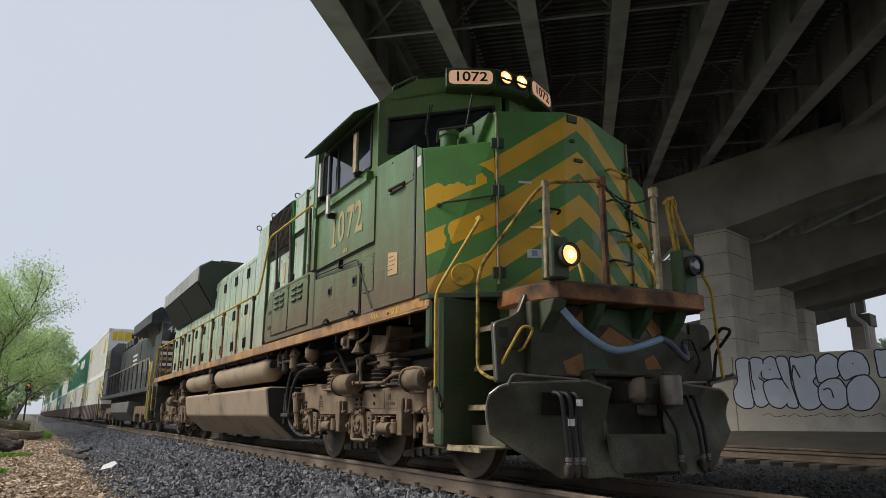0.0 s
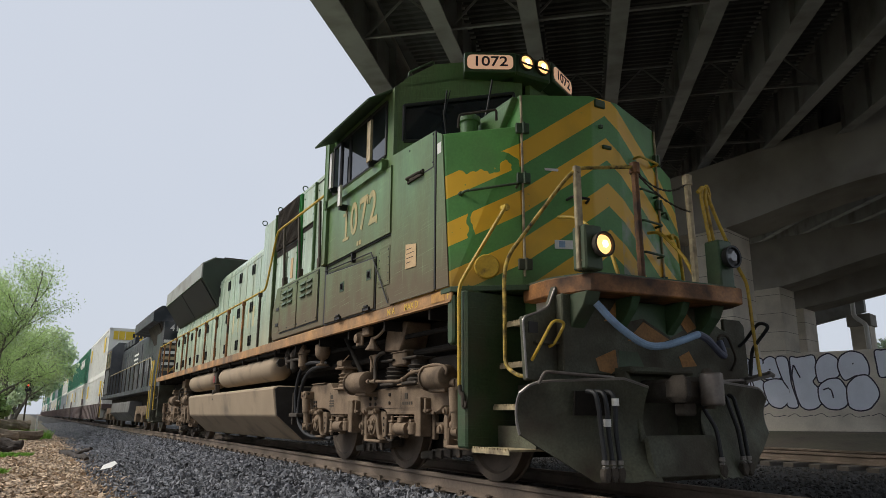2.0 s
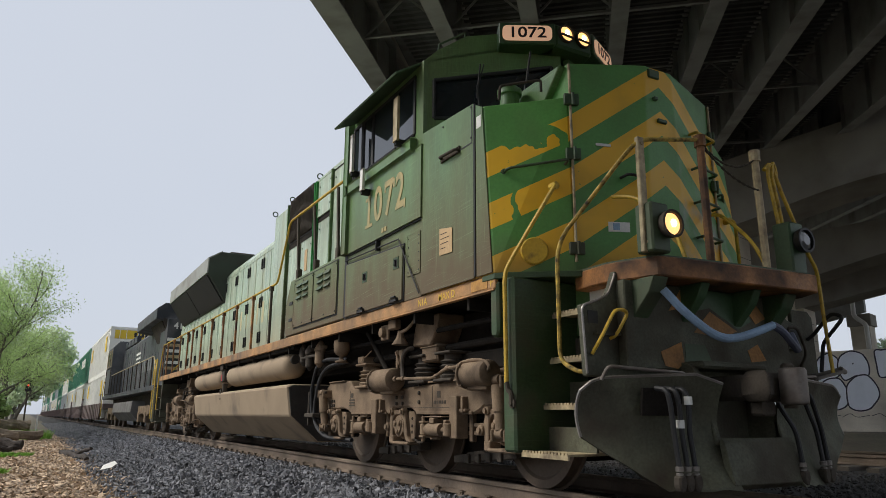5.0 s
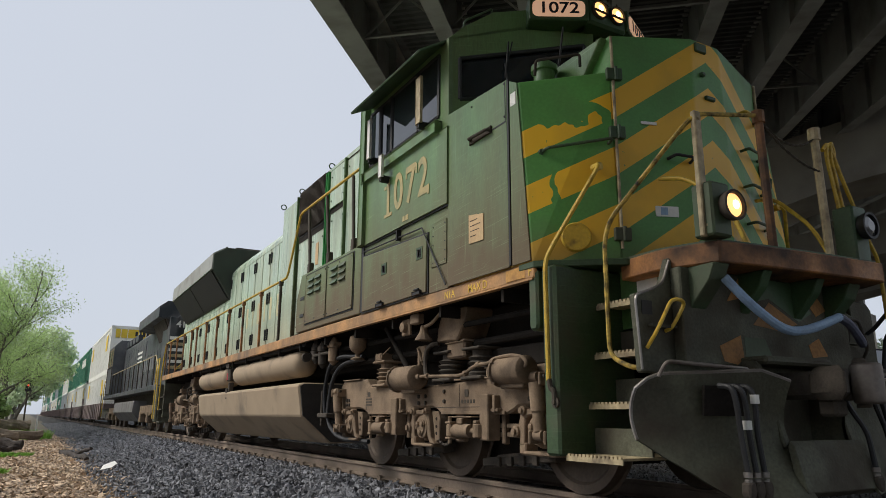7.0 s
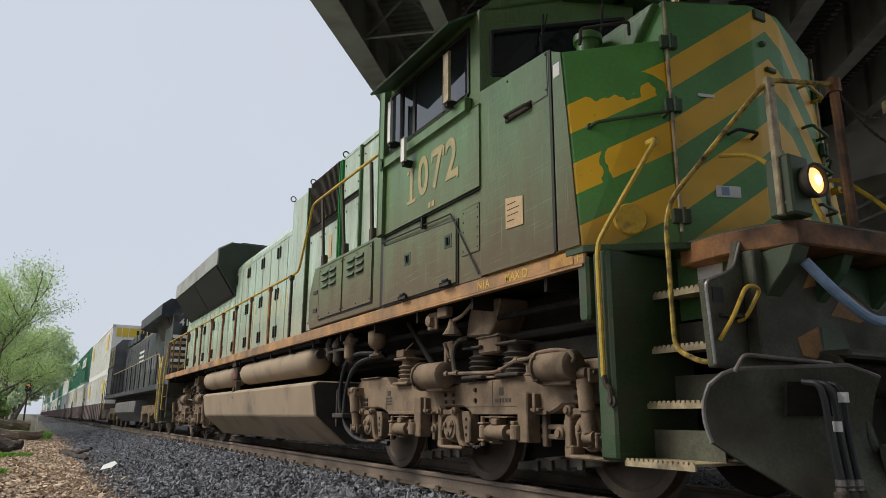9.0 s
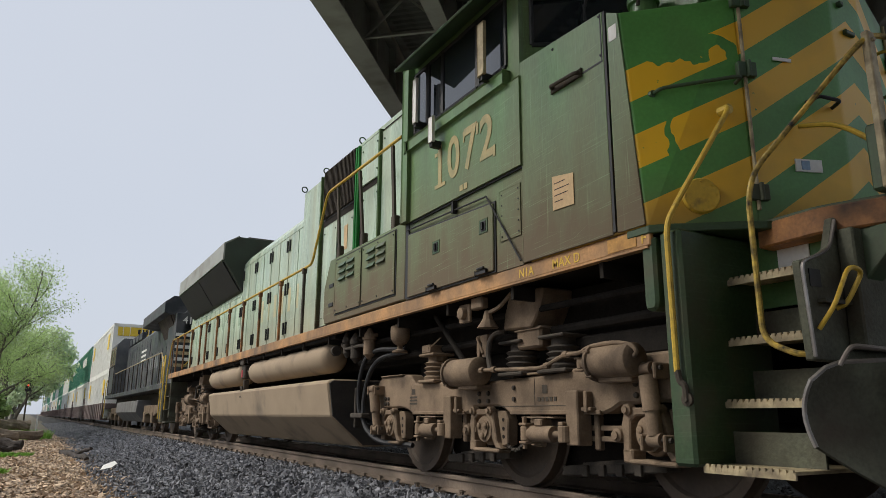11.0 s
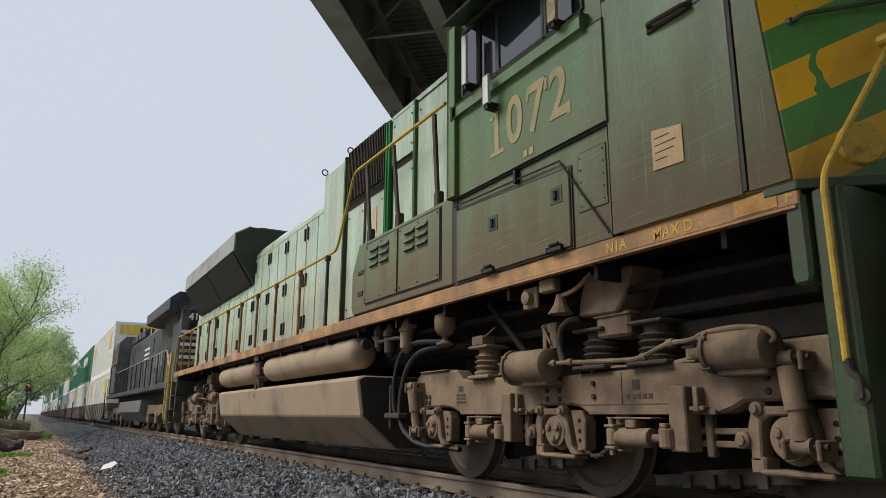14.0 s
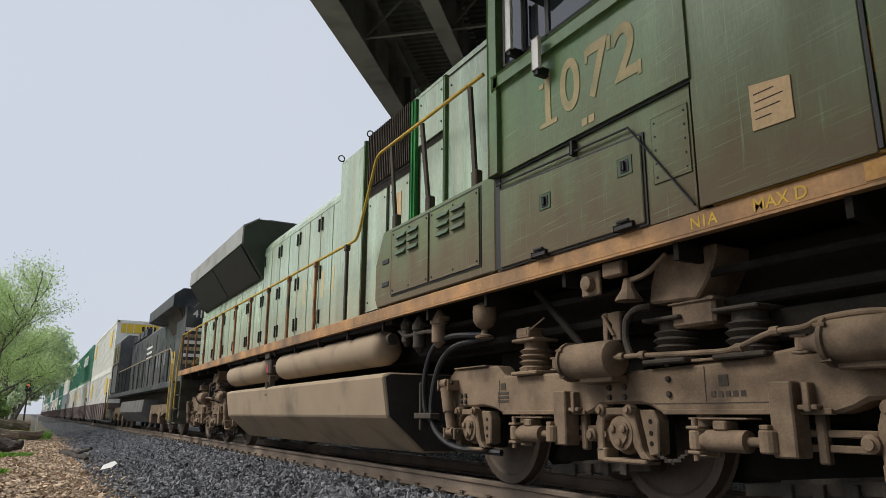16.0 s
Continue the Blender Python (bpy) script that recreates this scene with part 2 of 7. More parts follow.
# darker copy of the ballast: oil, and shade under train and bridge painted in
BALLAST_SHADED = mat("oily_ballast_with_painted_shade", (0.07, 0.066, 0.062), 0.8, var=0.7, scale=6, fine=30, bump=0.3, island=0.8, spec=0.3)
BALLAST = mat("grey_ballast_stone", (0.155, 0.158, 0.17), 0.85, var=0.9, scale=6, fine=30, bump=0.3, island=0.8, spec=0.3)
# near-black bed: the shade between the stones is painted into it
BALLAST_BED = mat("ballast_bed_with_gap_shade", (0.03, 0.03, 0.03), 0.95, var=0.5, scale=12, fine=60, bump=0.6, bump_size=0.03)
CHIPS_BED = mat("wood_chip_bed", (0.22, 0.155, 0.105), 0.95, var=0.4, scale=5, fine=60, bump=0.6, bump_size=0.02, dirt=(0.12, 0.10, 0.07), dirt_amount=0.5, dirt_scale=1.0)
CHIP = mat("tan_wood_chip", (0.46, 0.345, 0.24), 0.9, var=0.8, scale=8, island=0.75, bump=0.1)
SOIL = mat("dark_soil_and_litter", (0.12, 0.10, 0.075), 0.95, var=0.4, scale=0.8, fine=14, bump=0.6, bump_size=0.03, dirt=(0.07, 0.085, 0.035), dirt_amount=0.4, dirt_scale=0.2)
RAIL = mat("dusty_rail_steel", (0.24, 0.185, 0.14), 0.7, 0.3, var=0.25, scale=6, bump=0.15, dirt=(0.10, 0.08, 0.06), dirt_amount=0.4)
RAIL_TOP = mat("polished_rail_head", (0.42, 0.38, 0.34), 0.32, 0.9, var=0.15, scale=10, bump=0.03)
TIE = mat("weathered_timber_tie", (0.10, 0.085, 0.07), 0.9, var=0.4, scale=3, fine=40, bump=0.4)
BARK = mat("grey_brown_bark", (0.13, 0.118, 0.10), 0.95, var=0.4, scale=4, fine=30, bump=0.6, bump_size=0.03)
LEAF = leaf_mat("fresh_spring_leaf", (0.42, 0.56, 0.24))
# paler than the near leaf: distance haze is put into the colour
LEAF_HAZED = leaf_mat("spring_leaf_with_painted_haze", (0.56, 0.66, 0.45), 0.3, 0.6)
LOG = mat("rotting_log_wood", (0.20, 0.155, 0.11), 0.95, var=0.5, scale=5, fine=40, bump=0.6, bump_size=0.02)
MOSS = mat("bright_green_moss", (0.17, 0.36, 0.04), 0.9, var=0.4, scale=8, fine=60, bump=0.5, island=0.5)


# ---- mesh helpers ----
def link_mesh(name, verts, faces, material, smooth=False):
    me = bpy.data.meshes.new(name)
    me.from_pydata(verts, [], faces)
    me.materials.append(material)
    if smooth:
        me.shade_smooth()
    me.update()
    return new(name, me)


def part(name, bm, material, parent=None, label="", smooth=False):
    """Links a bmesh as one mesh object, under a thing or a part."""
    me = bpy.data.meshes.new(name)
    bmesh.ops.recalc_face_normals(bm, faces=bm.faces)
    if smooth:
        for fc in bm.faces:
            fc.smooth = True
        for e in bm.edges:
            if len(e.link_faces) == 2 and e.calc_face_angle(0) > 0.6:
                e.smooth = False
    bm.to_mesh(me)
    bm.free()
    me.materials.append(material)
    ob = new(name, me)
    if parent:
        ob.parent = parent
    if label:
        tagged(ob, label)
    if name in ("bolts", "deck_corrugation"):
        tagged(ob, kind="stuff")
    return ob


def thing(name, label, category, group="", kind="", at=None):
    ob = new(name)
    if at:
        ob.matrix_world = at
    return tagged(ob, label, category, group, kind)


def G():
    return bmesh.new()


def box(bm, x0, x1, y0, y1, z0, z1, bev=0.0, m=None):
    t = bmesh.new()
    bmesh.ops.create_cube(t, size=1)
    for v in t.verts:
        v.co = Vector(((x0 + x1) / 2 + v.co.x * (x1 - x0), (y0 + y1) / 2 + v.co.y * (y1 - y0), (z0 + z1) / 2 + v.co.z * (z1 - z0)))
    if bev:
        bmesh.ops.bevel(t, geom=t.edges[:], offset=bev, segments=1, affect="EDGES", profile=0.5)
    return join(bm, t, m)


def join(bm, t, m=None):
    if m is not None:
        t.transform(m)
    me = bpy.data.meshes.new("tmp")
    t.to_mesh(me)
    t.free()
    bm.from_mesh(me)
    bpy.data.meshes.remove(me)
    return bm


def prism(bm, poly, axis, a, b, bev=0.0):
    """A polygon (pairs in the two other axes, in order) drawn out along an axis from a to b."""
    def at(p, w):
        return {"x": (w, p[0], p[1]), "y": (p[0], w, p[1]), "z": (p[0], p[1], w)}[axis]
    t = bmesh.new()
    v0 = [t.verts.new(at(p, a)) for p in poly]
    v1 = [t.verts.new(at(p, b)) for p in poly]
    t.faces.new(v0)
    t.faces.new(v1[::-1])
    n = len(poly)
    for i in range(n):
        t.faces.new((v0[i], v1[i], v1[(i + 1) % n], v0[(i + 1) % n]))
    bmesh.ops.recalc_face_normals(t, faces=t.faces)
    if bev:
        bmesh.ops.bevel(t, geom=t.edges[:], offset=bev, segments=1, affect="EDGES", profile=0.5)
    return join(bm, t)


def slab(bm, quad, thick, bev=0.0):
    """A flat plate: corners in order, and a thickness against its normal."""
    q = [Vector(p) for p in quad]
    nrm = (q[1] - q[0]).cross(q[2] - q[0]).normalized() * thick
    t = bmesh.new()
    a = [t.verts.new(p) for p in q]
    b = [t.verts.new(p - nrm) for p in q]
    t.faces.new(a)
    t.faces.new(b[::-1])
    for i in range(len(q)):
        j = (i + 1) % len(q)
        t.faces.new((a[i], b[i], b[j], a[j]))
    bmesh.ops.recalc_face_normals(t, faces=t.faces)
    if bev:
        bmesh.ops.bevel(t, geom=t.edges[:], offset=bev, segments=1, affect="EDGES", profile=0.5)
    return join(bm, t)


def tube(bm, pts, r, seg=8, r1=None):
    """A round bar along a polyline, with closed ends; r1: the radius at its far end."""
    pts = [Vector(p) for p in pts]
    rings = []
    side = None
    for i, p in enumerate(pts):
        d = (pts[min(i + 1, len(pts) - 1)] - pts[max(i - 1, 0)]).normalized()
        if side is None or abs(side.dot(d)) > 0.95:
            side = d.orthogonal().normalized()
        side = (side - d * side.dot(d)).normalized()
        o = d.cross(side)
        k = r if r1 is None else r + (r1 - r) * i / max(1, len(pts) - 1)
        rings.append([bm.verts.new(p + (side * math.cos(2 * math.pi * j / seg) + o * math.sin(2 * math.pi * j / seg)) * k) for j in range(seg)])
    for a, b in zip(rings, rings[1:]):
        for j in range(seg):
            bm.faces.new((a[j], a[(j + 1) % seg], b[(j + 1) % seg], b[j]))
    bm.faces.new(rings[0][::-1])
    bm.faces.new(rings[-1])
    return bm


def lathe(bm, c, axis, prof, seg=24, caps=True):
    """A turned body: profile pairs (along the axis, radius) about a centre."""
    e = {"x": (Vector((1, 0, 0)), Vector((0, 1, 0)), Vector((0, 0, 1))), "y": (Vector((0, 1, 0)), Vector((0, 0, 1)), Vector((1, 0, 0))),
         "z": (Vector((0, 0, 1)), Vector((1, 0, 0)), Vector((0, 1, 0)))}[axis]
    c = Vector(c)
    rings = []
    for w, r in prof:
        rings.append([bm.verts.new(c + e[0] * w + (e[1] * math.cos(2 * math.pi * j / seg) + e[2] * math.sin(2 * math.pi * j / seg)) * max(r, 0.001)) for j in range(seg)])
    for a, b in zip(rings, rings[1:]):
        for j in range(seg):
            bm.faces.new((a[j], a[(j + 1) % seg], b[(j + 1) % seg], b[j]))
    if caps:
        bm.faces.new(rings[0][::-1])
        bm.faces.new(rings[-1])
    return bm


def bend(pts, n=5, r=0.06):
    """Rounds the corners of a polyline."""
    P = [Vector(p) for p in pts]
    out = [P[0]]
    for a, b, c in zip(P, P[1:], P[2:]):
        u = b + (a - b).normalized() * min(r, (a - b).length * 0.45)
        w = b + (c - b).normalized() * min(r, (c - b).length * 0.45)
        for i in range(n + 1):
            k = i / n
            out.append(u * (1 - k) ** 2 + b * 2 * k * (1 - k) + w * k * k)
    return out + [P[-1]]


def lettering(name, text, size, at, material, parent, label, depth=0.003, bold=0.0, xscale=1.0):
    """Flat letters; the pose's x runs along the line and y up."""
    cu = bpy.data.curves.new(name, "FONT")
    cu.body, cu.size, cu.extrude, cu.offset = text, size, depth, bold
    cu.align_x, cu.align_y = "CENTER", "CENTER"
    tmp = bpy.data.objects.new("tmp_text", cu)
    me = bpy.data.meshes.new_from_object(tmp)
    bpy.data.objects.remove(tmp)
    me.transform(at @ Matrix.Diagonal((xscale, 1, 1, 1)))
    me.materials.clear()
    me.materials.append(material)
    ob = new(name, me)
    ob.parent = parent
    return tagged(ob, label)


SIDE = Matrix(((0, 0, -1, 0), (-1, 0, 0, 0), (0, 1, 0, 0), (0, 0, 0, 1)))   # letters on the flank, read from outside
# ---- track line: straight by the bridge, then a slight bend to the left ----
BEND, BEND_Y = 0.0115, 22.0


def line_x(y):
    k = max(0.0, y - BEND_Y)
    return -BEND * k * k / 24 if k < 12 else -BEND * (k - 6)


def ground_z(x, y):
    """Height of the ground: ballast shoulder, ditch edge, strip of chips, rise under the bridge."""
    d = x - line_x(y)
    if d < 0:
        s = -d
        if s < 1.55:
            z = -0.21
        elif s < 3.3:
            z = -0.21 - (s - 1.55) * 0.10
        else:
            z = -0.385 + 0.10 * min(1, (s - 3.3) / 1.2)
        if s > 6:
            z += min(1.2, (s - 6) * 0.07)
        return z
    if d < 1.6:
        return -0.21
    if d < 13.5:
        return -0.21 - 0.06 * min(1, (d - 1.6) / 1.5)
    return -0.27 + min(0.5, (d - 13.5) * 0.13)


def build_ground():
    xs = sorted(set([-1500, -600, -250, -120, -60, -40, -30, -22, -16] + [-12 + 0.5 * i for i in range(45)] + [11 + i for i in range(20)] + [35, 45, 60, 90, 150, 300, 700, 1500]))
    ys = sorted(set([-1500, -500, -150, -60, -30, -15, -8] + [-4 + 0.75 * i for i in range(60)] + [41 + 3 * i for i in range(30)] + [140, 170, 210, 260, 330, 450, 700, 1200, 2000]))
    verts, faces = [], []
    for y in ys:
        for x in xs:
            w = 0.02 if abs(x) < 14 and abs(y) < 45 else 0.0
            verts.append((x, y, ground_z(x, y) + w * noise.noise((x * 1.1, y * 1.1, 0.3))))
    nx = len(xs)
    for j in range(len(ys) - 1):
        for i in range(nx - 1):
            a = j * nx + i
            faces.append((a, a + 1, a + nx + 1, a + nx))
    ob = link_mesh("ground", verts, faces, SOIL, True)
    ob.data.materials.append(BALLAST_BED)
    ob.data.materials.append(CHIPS_BED)
    for p in ob.data.polygons:
        c = p.center
        d = c.x - line_x(c.y)
        p.material_index = 1 if -3.55 < d < 12.5 else (2 if -7.2 < d <= -3.55 and c.y < 45 else 0)
    tagged(ob, "uneven trackside ground of soil, gravel and chips", "ground", kind="structure")


build_ground()


def stones(name, n, place, size, material, label, category, flat=1.0, seed=1, long=1.0):
    """Many small angular pieces in one mesh."""
    rng = np.random.default_rng(seed)
    base = np.array([(1, 0, 0), (-1, 0, 0), (0, 1, 0), (0, -1, 0), (0, 0, 1), (0, 0, -1)], float)
    tri = np.array([(0, 2, 4), (2, 1, 4), (1, 3, 4), (3, 0, 4), (2, 0, 5), (1, 2, 5), (3, 1, 5), (0, 3, 5)])
    pos = place(rng, n)
    n = len(pos)
    s = rng.uniform(size[0], size[1], (n, 1, 1)) * rng.uniform(0.6, 1.25, (n, 1, 3))
    v = base[None] * s + rng.uniform(-0.3, 0.3, (n, 6, 3)) * s
    v[:, :, 2] *= flat
    v[:, :, 0] *= rng.uniform(1.0, long, (n, 1)) if long > 1 else 1.0
    q = rng.normal(size=(n, 4))
    if flat < 0.7:
        q[:, 1:3] *= 0.25
    q /= np.linalg.norm(q, axis=1, keepdims=True)
    w, x, y, z = q.T
    R = np.stack([1 - 2 * (y * y + z * z), 2 * (x * y - z * w), 2 * (x * z + y * w), 2 * (x * y + z * w), 1 - 2 * (x * x + z * z), 2 * (y * z - x * w),
                  2 * (x * z - y * w), 2 * (y * z + x * w), 1 - 2 * (x * x + y * y)], 1).reshape(n, 3, 3)
    v = np.einsum("nij,nkj->nki", R, v) + pos[:, None, :]
    me = bpy.data.meshes.new(name)
    vv = v.reshape(-1, 3)
    ff = (tri[None] + 6 * np.arange(n)[:, None, None]).reshape(-1, 3)
    me.vertices.add(len(vv))
    me.vertices.foreach_set("co", vv.ravel())
    me.loops.add(ff.size)
    me.loops.foreach_set("vertex_index", ff.ravel().astype(np.int32))
    me.polygons.add(len(ff))
    me.polygons.foreach_set("loop_start", np.arange(0, ff.size, 3, dtype=np.int32))
    me.polygons.foreach_set("use_smooth", np.zeros(len(ff), bool))
    me.update()
    me.validate()
    me.materials.append(material)
    return tagged(new(name, me), label, category, kind="stuff")


def near_ballast(rng, n):
    y = 2.5 + 27.5 * rng.random(n) ** 1.6
    x = rng.uniform(-4.15, -0.95, n)
    edge = rng.random(n) < np.clip((x + 4.15) / 0.8, 0.12, 1)
    p = np.array([(a + line_x(b), b, ground_z(a + line_x(b), b)) for a, b in zip(x[edge], y[edge])])
    p[:, 2] += rng.uniform(-0.01, 0.03, len(p))
    return p


def far_ballast(rng, n):
    y = rng.uniform(28, 90, n)
    x = rng.uniform(-4.0, -0.9, n)
    p = np.array([(a + line_x(b), b, ground_z(a + line_x(b), b)) for a, b in zip(x, y)])
    return p


def bed_ballast(rng, n):
    y = rng.uniform(1.0, 26, n)
    x = rng.uniform(-0.75, 7.5, n)
    return np.array([(a, b, ground_z(a, b) + 0.005) for a, b in zip(x, y)])


def chip_place(rng, n):
    y = 5.5 + 30 * rng.random(n) ** 1.5
    x = rng.uniform(-8.2, -3.55, n)
    keep = rng.random(n) < np.clip((-3.4 - x) / 0.5, 0.05, 1)
    return np.array([(a, b, ground_z(a, b) + rng.uniform(0.0, 0.015)) for a, b in zip(x[keep], y[keep])])


stones("ballast_gravel", 60000, near_ballast, (0.020, 0.046), BALLAST, "loose crushed grey ballast beside the rail", "gravel", 0.7, 1, 1.7)
def rear_ballast(rng, n):
    y = rng.uniform(-9, 2.6, n)
    x = rng.uniform(-0.75, 7.4, n)
    return np.array([(a, b, ground_z(a, b) + 0.005) for a, b in zip(x, y)])


def side_ballast(rng, n):
    y = rng.uniform(-9, 2.8, n)
    x = rng.uniform(-4.15, -0.95, n)
    keep = rng.random(n) < np.clip((x + 4.15) / 0.8, 0.12, 1)
    return np.array([(a, b, ground_z(a, b) + rng.uniform(-0.01, 0.03)) for a, b in zip(x[keep], y[keep])])


def rear_chips(rng, n):
    y = rng.uniform(-9, 6, n)
    x = rng.uniform(-8.2, -3.5, n)
    return np.array([(a, b, ground_z(a, b) + 0.006) for a, b in zip(x, y)])


# stones under the bridge take the colour with the shade in it
stones("ballast_gravel", 22000, rear_ballast, (0.022, 0.05), BALLAST_SHADED, "grey ballast around the track under the bridge", "gravel", 0.7, 5)
stones("ballast_gravel", 34000, side_ballast, (0.020, 0.046), BALLAST, "loose grey ballast shoulder under the bridge", "gravel", 0.7, 7, 1.7)
stones("wood_chip_mulch", 26000, rear_chips, (0.012, 0.036), CHIP, "tan wood chips on the verge under the bridge", "mulch", 0.3, 6, 2.6)
stones("distant_ballast_gravel", 14000, far_ballast, (0.03, 0.06), BALLAST, "grey ballast shoulder along the far track", "gravel", 0.7, 2)
# track bed below the train, its shade likewise in the stone colour
stones("track_bed_gravel", 16000, bed_ballast, (0.022, 0.045), BALLAST_SHADED, "dark ballast between and beyond the rails", "gravel", 0.7, 3)
stones("wood_chip_mulch", 40000, chip_place, (0.012, 0.036), CHIP, "pale tan shredded wood chips on the verge", "mulch", 0.3, 4, 2.6)


# ---- rails and ties ----
def rail(name, off, y0, y1, curved=True, label="dusty brown steel rail with polished running edge"):
    prof = [(-0.075, -0.178), (0.075, -0.178), (0.075, -0.165), (0.012, -0.145), (0.010, -0.05), (0.036, -0.04), (0.036, -0.006), (0.030, 0.0), (-0.030, 0.0), (-0.036, -0.006),
            (-0.036, -0.04), (-0.010, -0.05), (-0.012, -0.145), (-0.075, -0.165)]
    ys = [y0, 0, 10, 20] + list(range(24, 40, 2)) + [60, 100, 200, 400, y1]
    verts, faces = [], []
    for y in ys:
        c = (line_x(y) if curved else 0) + off
        verts += [(c + a, y, b) for a, b in prof]
    k = len(prof)
    for j in range(len(ys) - 1):
        for i in range(k):
            faces.append((j * k + i, j * k + (i + 1) % k, (j + 1) * k + (i + 1) % k, (j + 1) * k + i))
    ob = link_mesh(name, verts, faces, RAIL)
    ob.data.materials.append(RAIL_TOP)
    for p in ob.data.polygons:
        if p.normal.z > 0.9 and p.center.z > -0.01:
            p.material_index = 1
    return tagged(ob, label, "rail", "running rails", "structure")


for off in (-0.7535, 0.7535):
    rail("rail", off, -60, 700)
for off in (8.2, 9.7):
    rail("rail", off, -60, 700, False, "dull rail of the neighbouring track in shade")


def build_ties():
    g = G()
    box(g, -1.3, 1.3, -0.115, 0.115, -0.36, -0.181, 0.012)
    tie = part("railway_tie", g, TIE)
    tagged(tie, "weathered dark timber railway tie under the rails", "railway tie", "ties under the track", "structure")
    tie.matrix_world = pose(0, 1.5, 0)
    for i in list(range(-24, 0)) + list(range(1, 70)):
        y = 1.5 + 0.53 * i
        copy_thing(tie, pose(line_x(y), y, 0, rz=random.uniform(-0.8, 0.8)))
    for i in range(-16, 44):
        copy_thing(tie, pose(8.95, 2 + 0.53 * i, 0, rz=random.uniform(-1, 1)))
    # tie plates with spikes along the near rail
    g = G()
    box(g, -0.17, 0.17, -0.09, 0.09, -0.184, -0.172, 0.004)
    for sx, sy in ((-0.095, 0.05), (-0.13, -0.05)):
        box(g, sx - 0.012, sx + 0.012, sy - 0.012, sy + 0.012, -0.175, -0.135)
        box(g, sx - 0.02, sx + 0.03, sy - 0.02, sy + 0.02, -0.142, -0.128, 0.004)
    pl = part("tie_plate", g, RAIL)
    tagged(pl, "rusty steel tie plate with cut spikes", "tie plate", "tie plates", "structure")
    pl.matrix_world = pose(-0.7535, 1.5, 0)
    for i in list(range(-16, 0)) + list(range(1, 56)):
        y = 1.5 + 0.53 * i
        copy_thing(pl, pose(line_x(y) - 0.7535, y, 0))


build_ties()

# ---- highway bridge overhead: steel girders on concrete bents, on a skew and a grade ----
BU = Vector((0.6529, 0.7499, 0.1071))
BV = Vector((0.7542, -0.6566, 0.0))
BN = BV.cross(BU)
BO = Vector((0.67, 11.36, 9.0))
BM = Matrix(((BV.x, BU.x, BN.x, BO.x), (BV.y, BU.y, BN.y, BO.y), (BV.z, BU.z, BN.z, BO.z), (0, 0, 0, 1)))
K = 1.136   # spacing of the girders, scaled with the height


FASCIA = pose(-2.07, -0.3, 0) @ pose(0, 0, 0, rz=3.5) @ pose(2.07, 0.3, 0)   # the edge girder splays outwards


def build_bridge():
    br = thing("bridge_superstructure", "dark underside of a highway bridge with steel girders", "bridge", kind="structure", at=BM)
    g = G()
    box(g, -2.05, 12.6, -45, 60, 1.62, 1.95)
    # second deck piece, added to keep daylight off the bents
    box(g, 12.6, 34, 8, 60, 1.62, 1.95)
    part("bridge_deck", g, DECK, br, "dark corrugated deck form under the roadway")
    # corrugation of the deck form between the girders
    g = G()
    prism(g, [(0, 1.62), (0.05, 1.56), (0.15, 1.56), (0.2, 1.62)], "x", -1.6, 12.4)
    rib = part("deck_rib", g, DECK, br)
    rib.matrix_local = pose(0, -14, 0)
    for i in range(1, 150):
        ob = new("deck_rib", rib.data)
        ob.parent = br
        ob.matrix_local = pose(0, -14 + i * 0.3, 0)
    offs = [-1.57 * K, 0.27 * K, 2.0 * K, 3.72 * K, 5.52 * K, 7.28 * K, 9.02 * K, 10.9 * K]
    for i, o in enumerate(offs):
        g = G()
        w = 0.29 if i == 0 else 0.19
        box(g, o - w, o + w, -40, 75, 0.0, 0.04)
        box(g, o - 0.012, o + 0.012, -40, 75, 0.04, 1.60)
        box(g, o - w * 0.8, o + w * 0.8, -40, 75, 1.58, 1.62)
        if i == 0:
            g.transform(FASCIA)
        ob = part("girder", g, GIRDER, br)
        # stiffeners
        for y in [(-3 + 2.05 * k) * K for k in range(1, 14)]:
            box_g = G()
            box(box_g, o - w * 0.75, o + w * 0.75, y - 0.008, y + 0.008, 0.04, 1.58)
            if i == 0:
                box_g.transform(FASCIA)
            part("stiffener", box_g, GIRDER, ob)
    for o in (14.4, 16.4, 18.4, 20.4, 22.4, 24.4):      # girders of the far half of the deck
        g = G()
        box(g, o - 0.19, o + 0.19, 8, 75, 0.0, 0.04)
        box(g, o - 0.012, o + 0.012, 8, 75, 0.04, 1.60)
        part("girder", g, GIRDER, br)
    # cross frames
    for i in range(len(offs) - 2):
        for y in (2.15 * K, 7.6 * K, 13 * K, 18.4 * K, -3.2 * K):
            a, b = offs[i] + 0.03, offs[i + 1] - 0.03
            g = G()
            box(g, a, b, y - 0.05, y + 0.05, 0.32, 0.335)
            box(g, a, b, y + 0.04, y + 0.05, 0.335, 0.43)
            box(g, a, b, y - 0.05, y + 0.05, 1.3, 1.315)
            tube(g, [(a, y, 0.36), ((a + b) / 2, y, 1.3)], 0.035, 4)
            tube(g, [(b, y, 0.36), ((a + b) / 2, y, 1.3)], 0.035, 4)
            part("cross_frame", g, GIRDER, br)
    g = G()
    box(g, -2.16, -1.86, -45, 75, 1.62, 2.95, 0.03)
    g.transform(FASCIA)
    part("parapet", g, CONCRETE, br, "weathered concrete parapet along the bridge edge")
    g = G()
    box(g, -2.1, -1.3 * K, -45, 75, 1.58, 1.66)
    g.transform(FASCIA)
    part("deck_overhang", g, CONCRETE, br)


build_bridge()

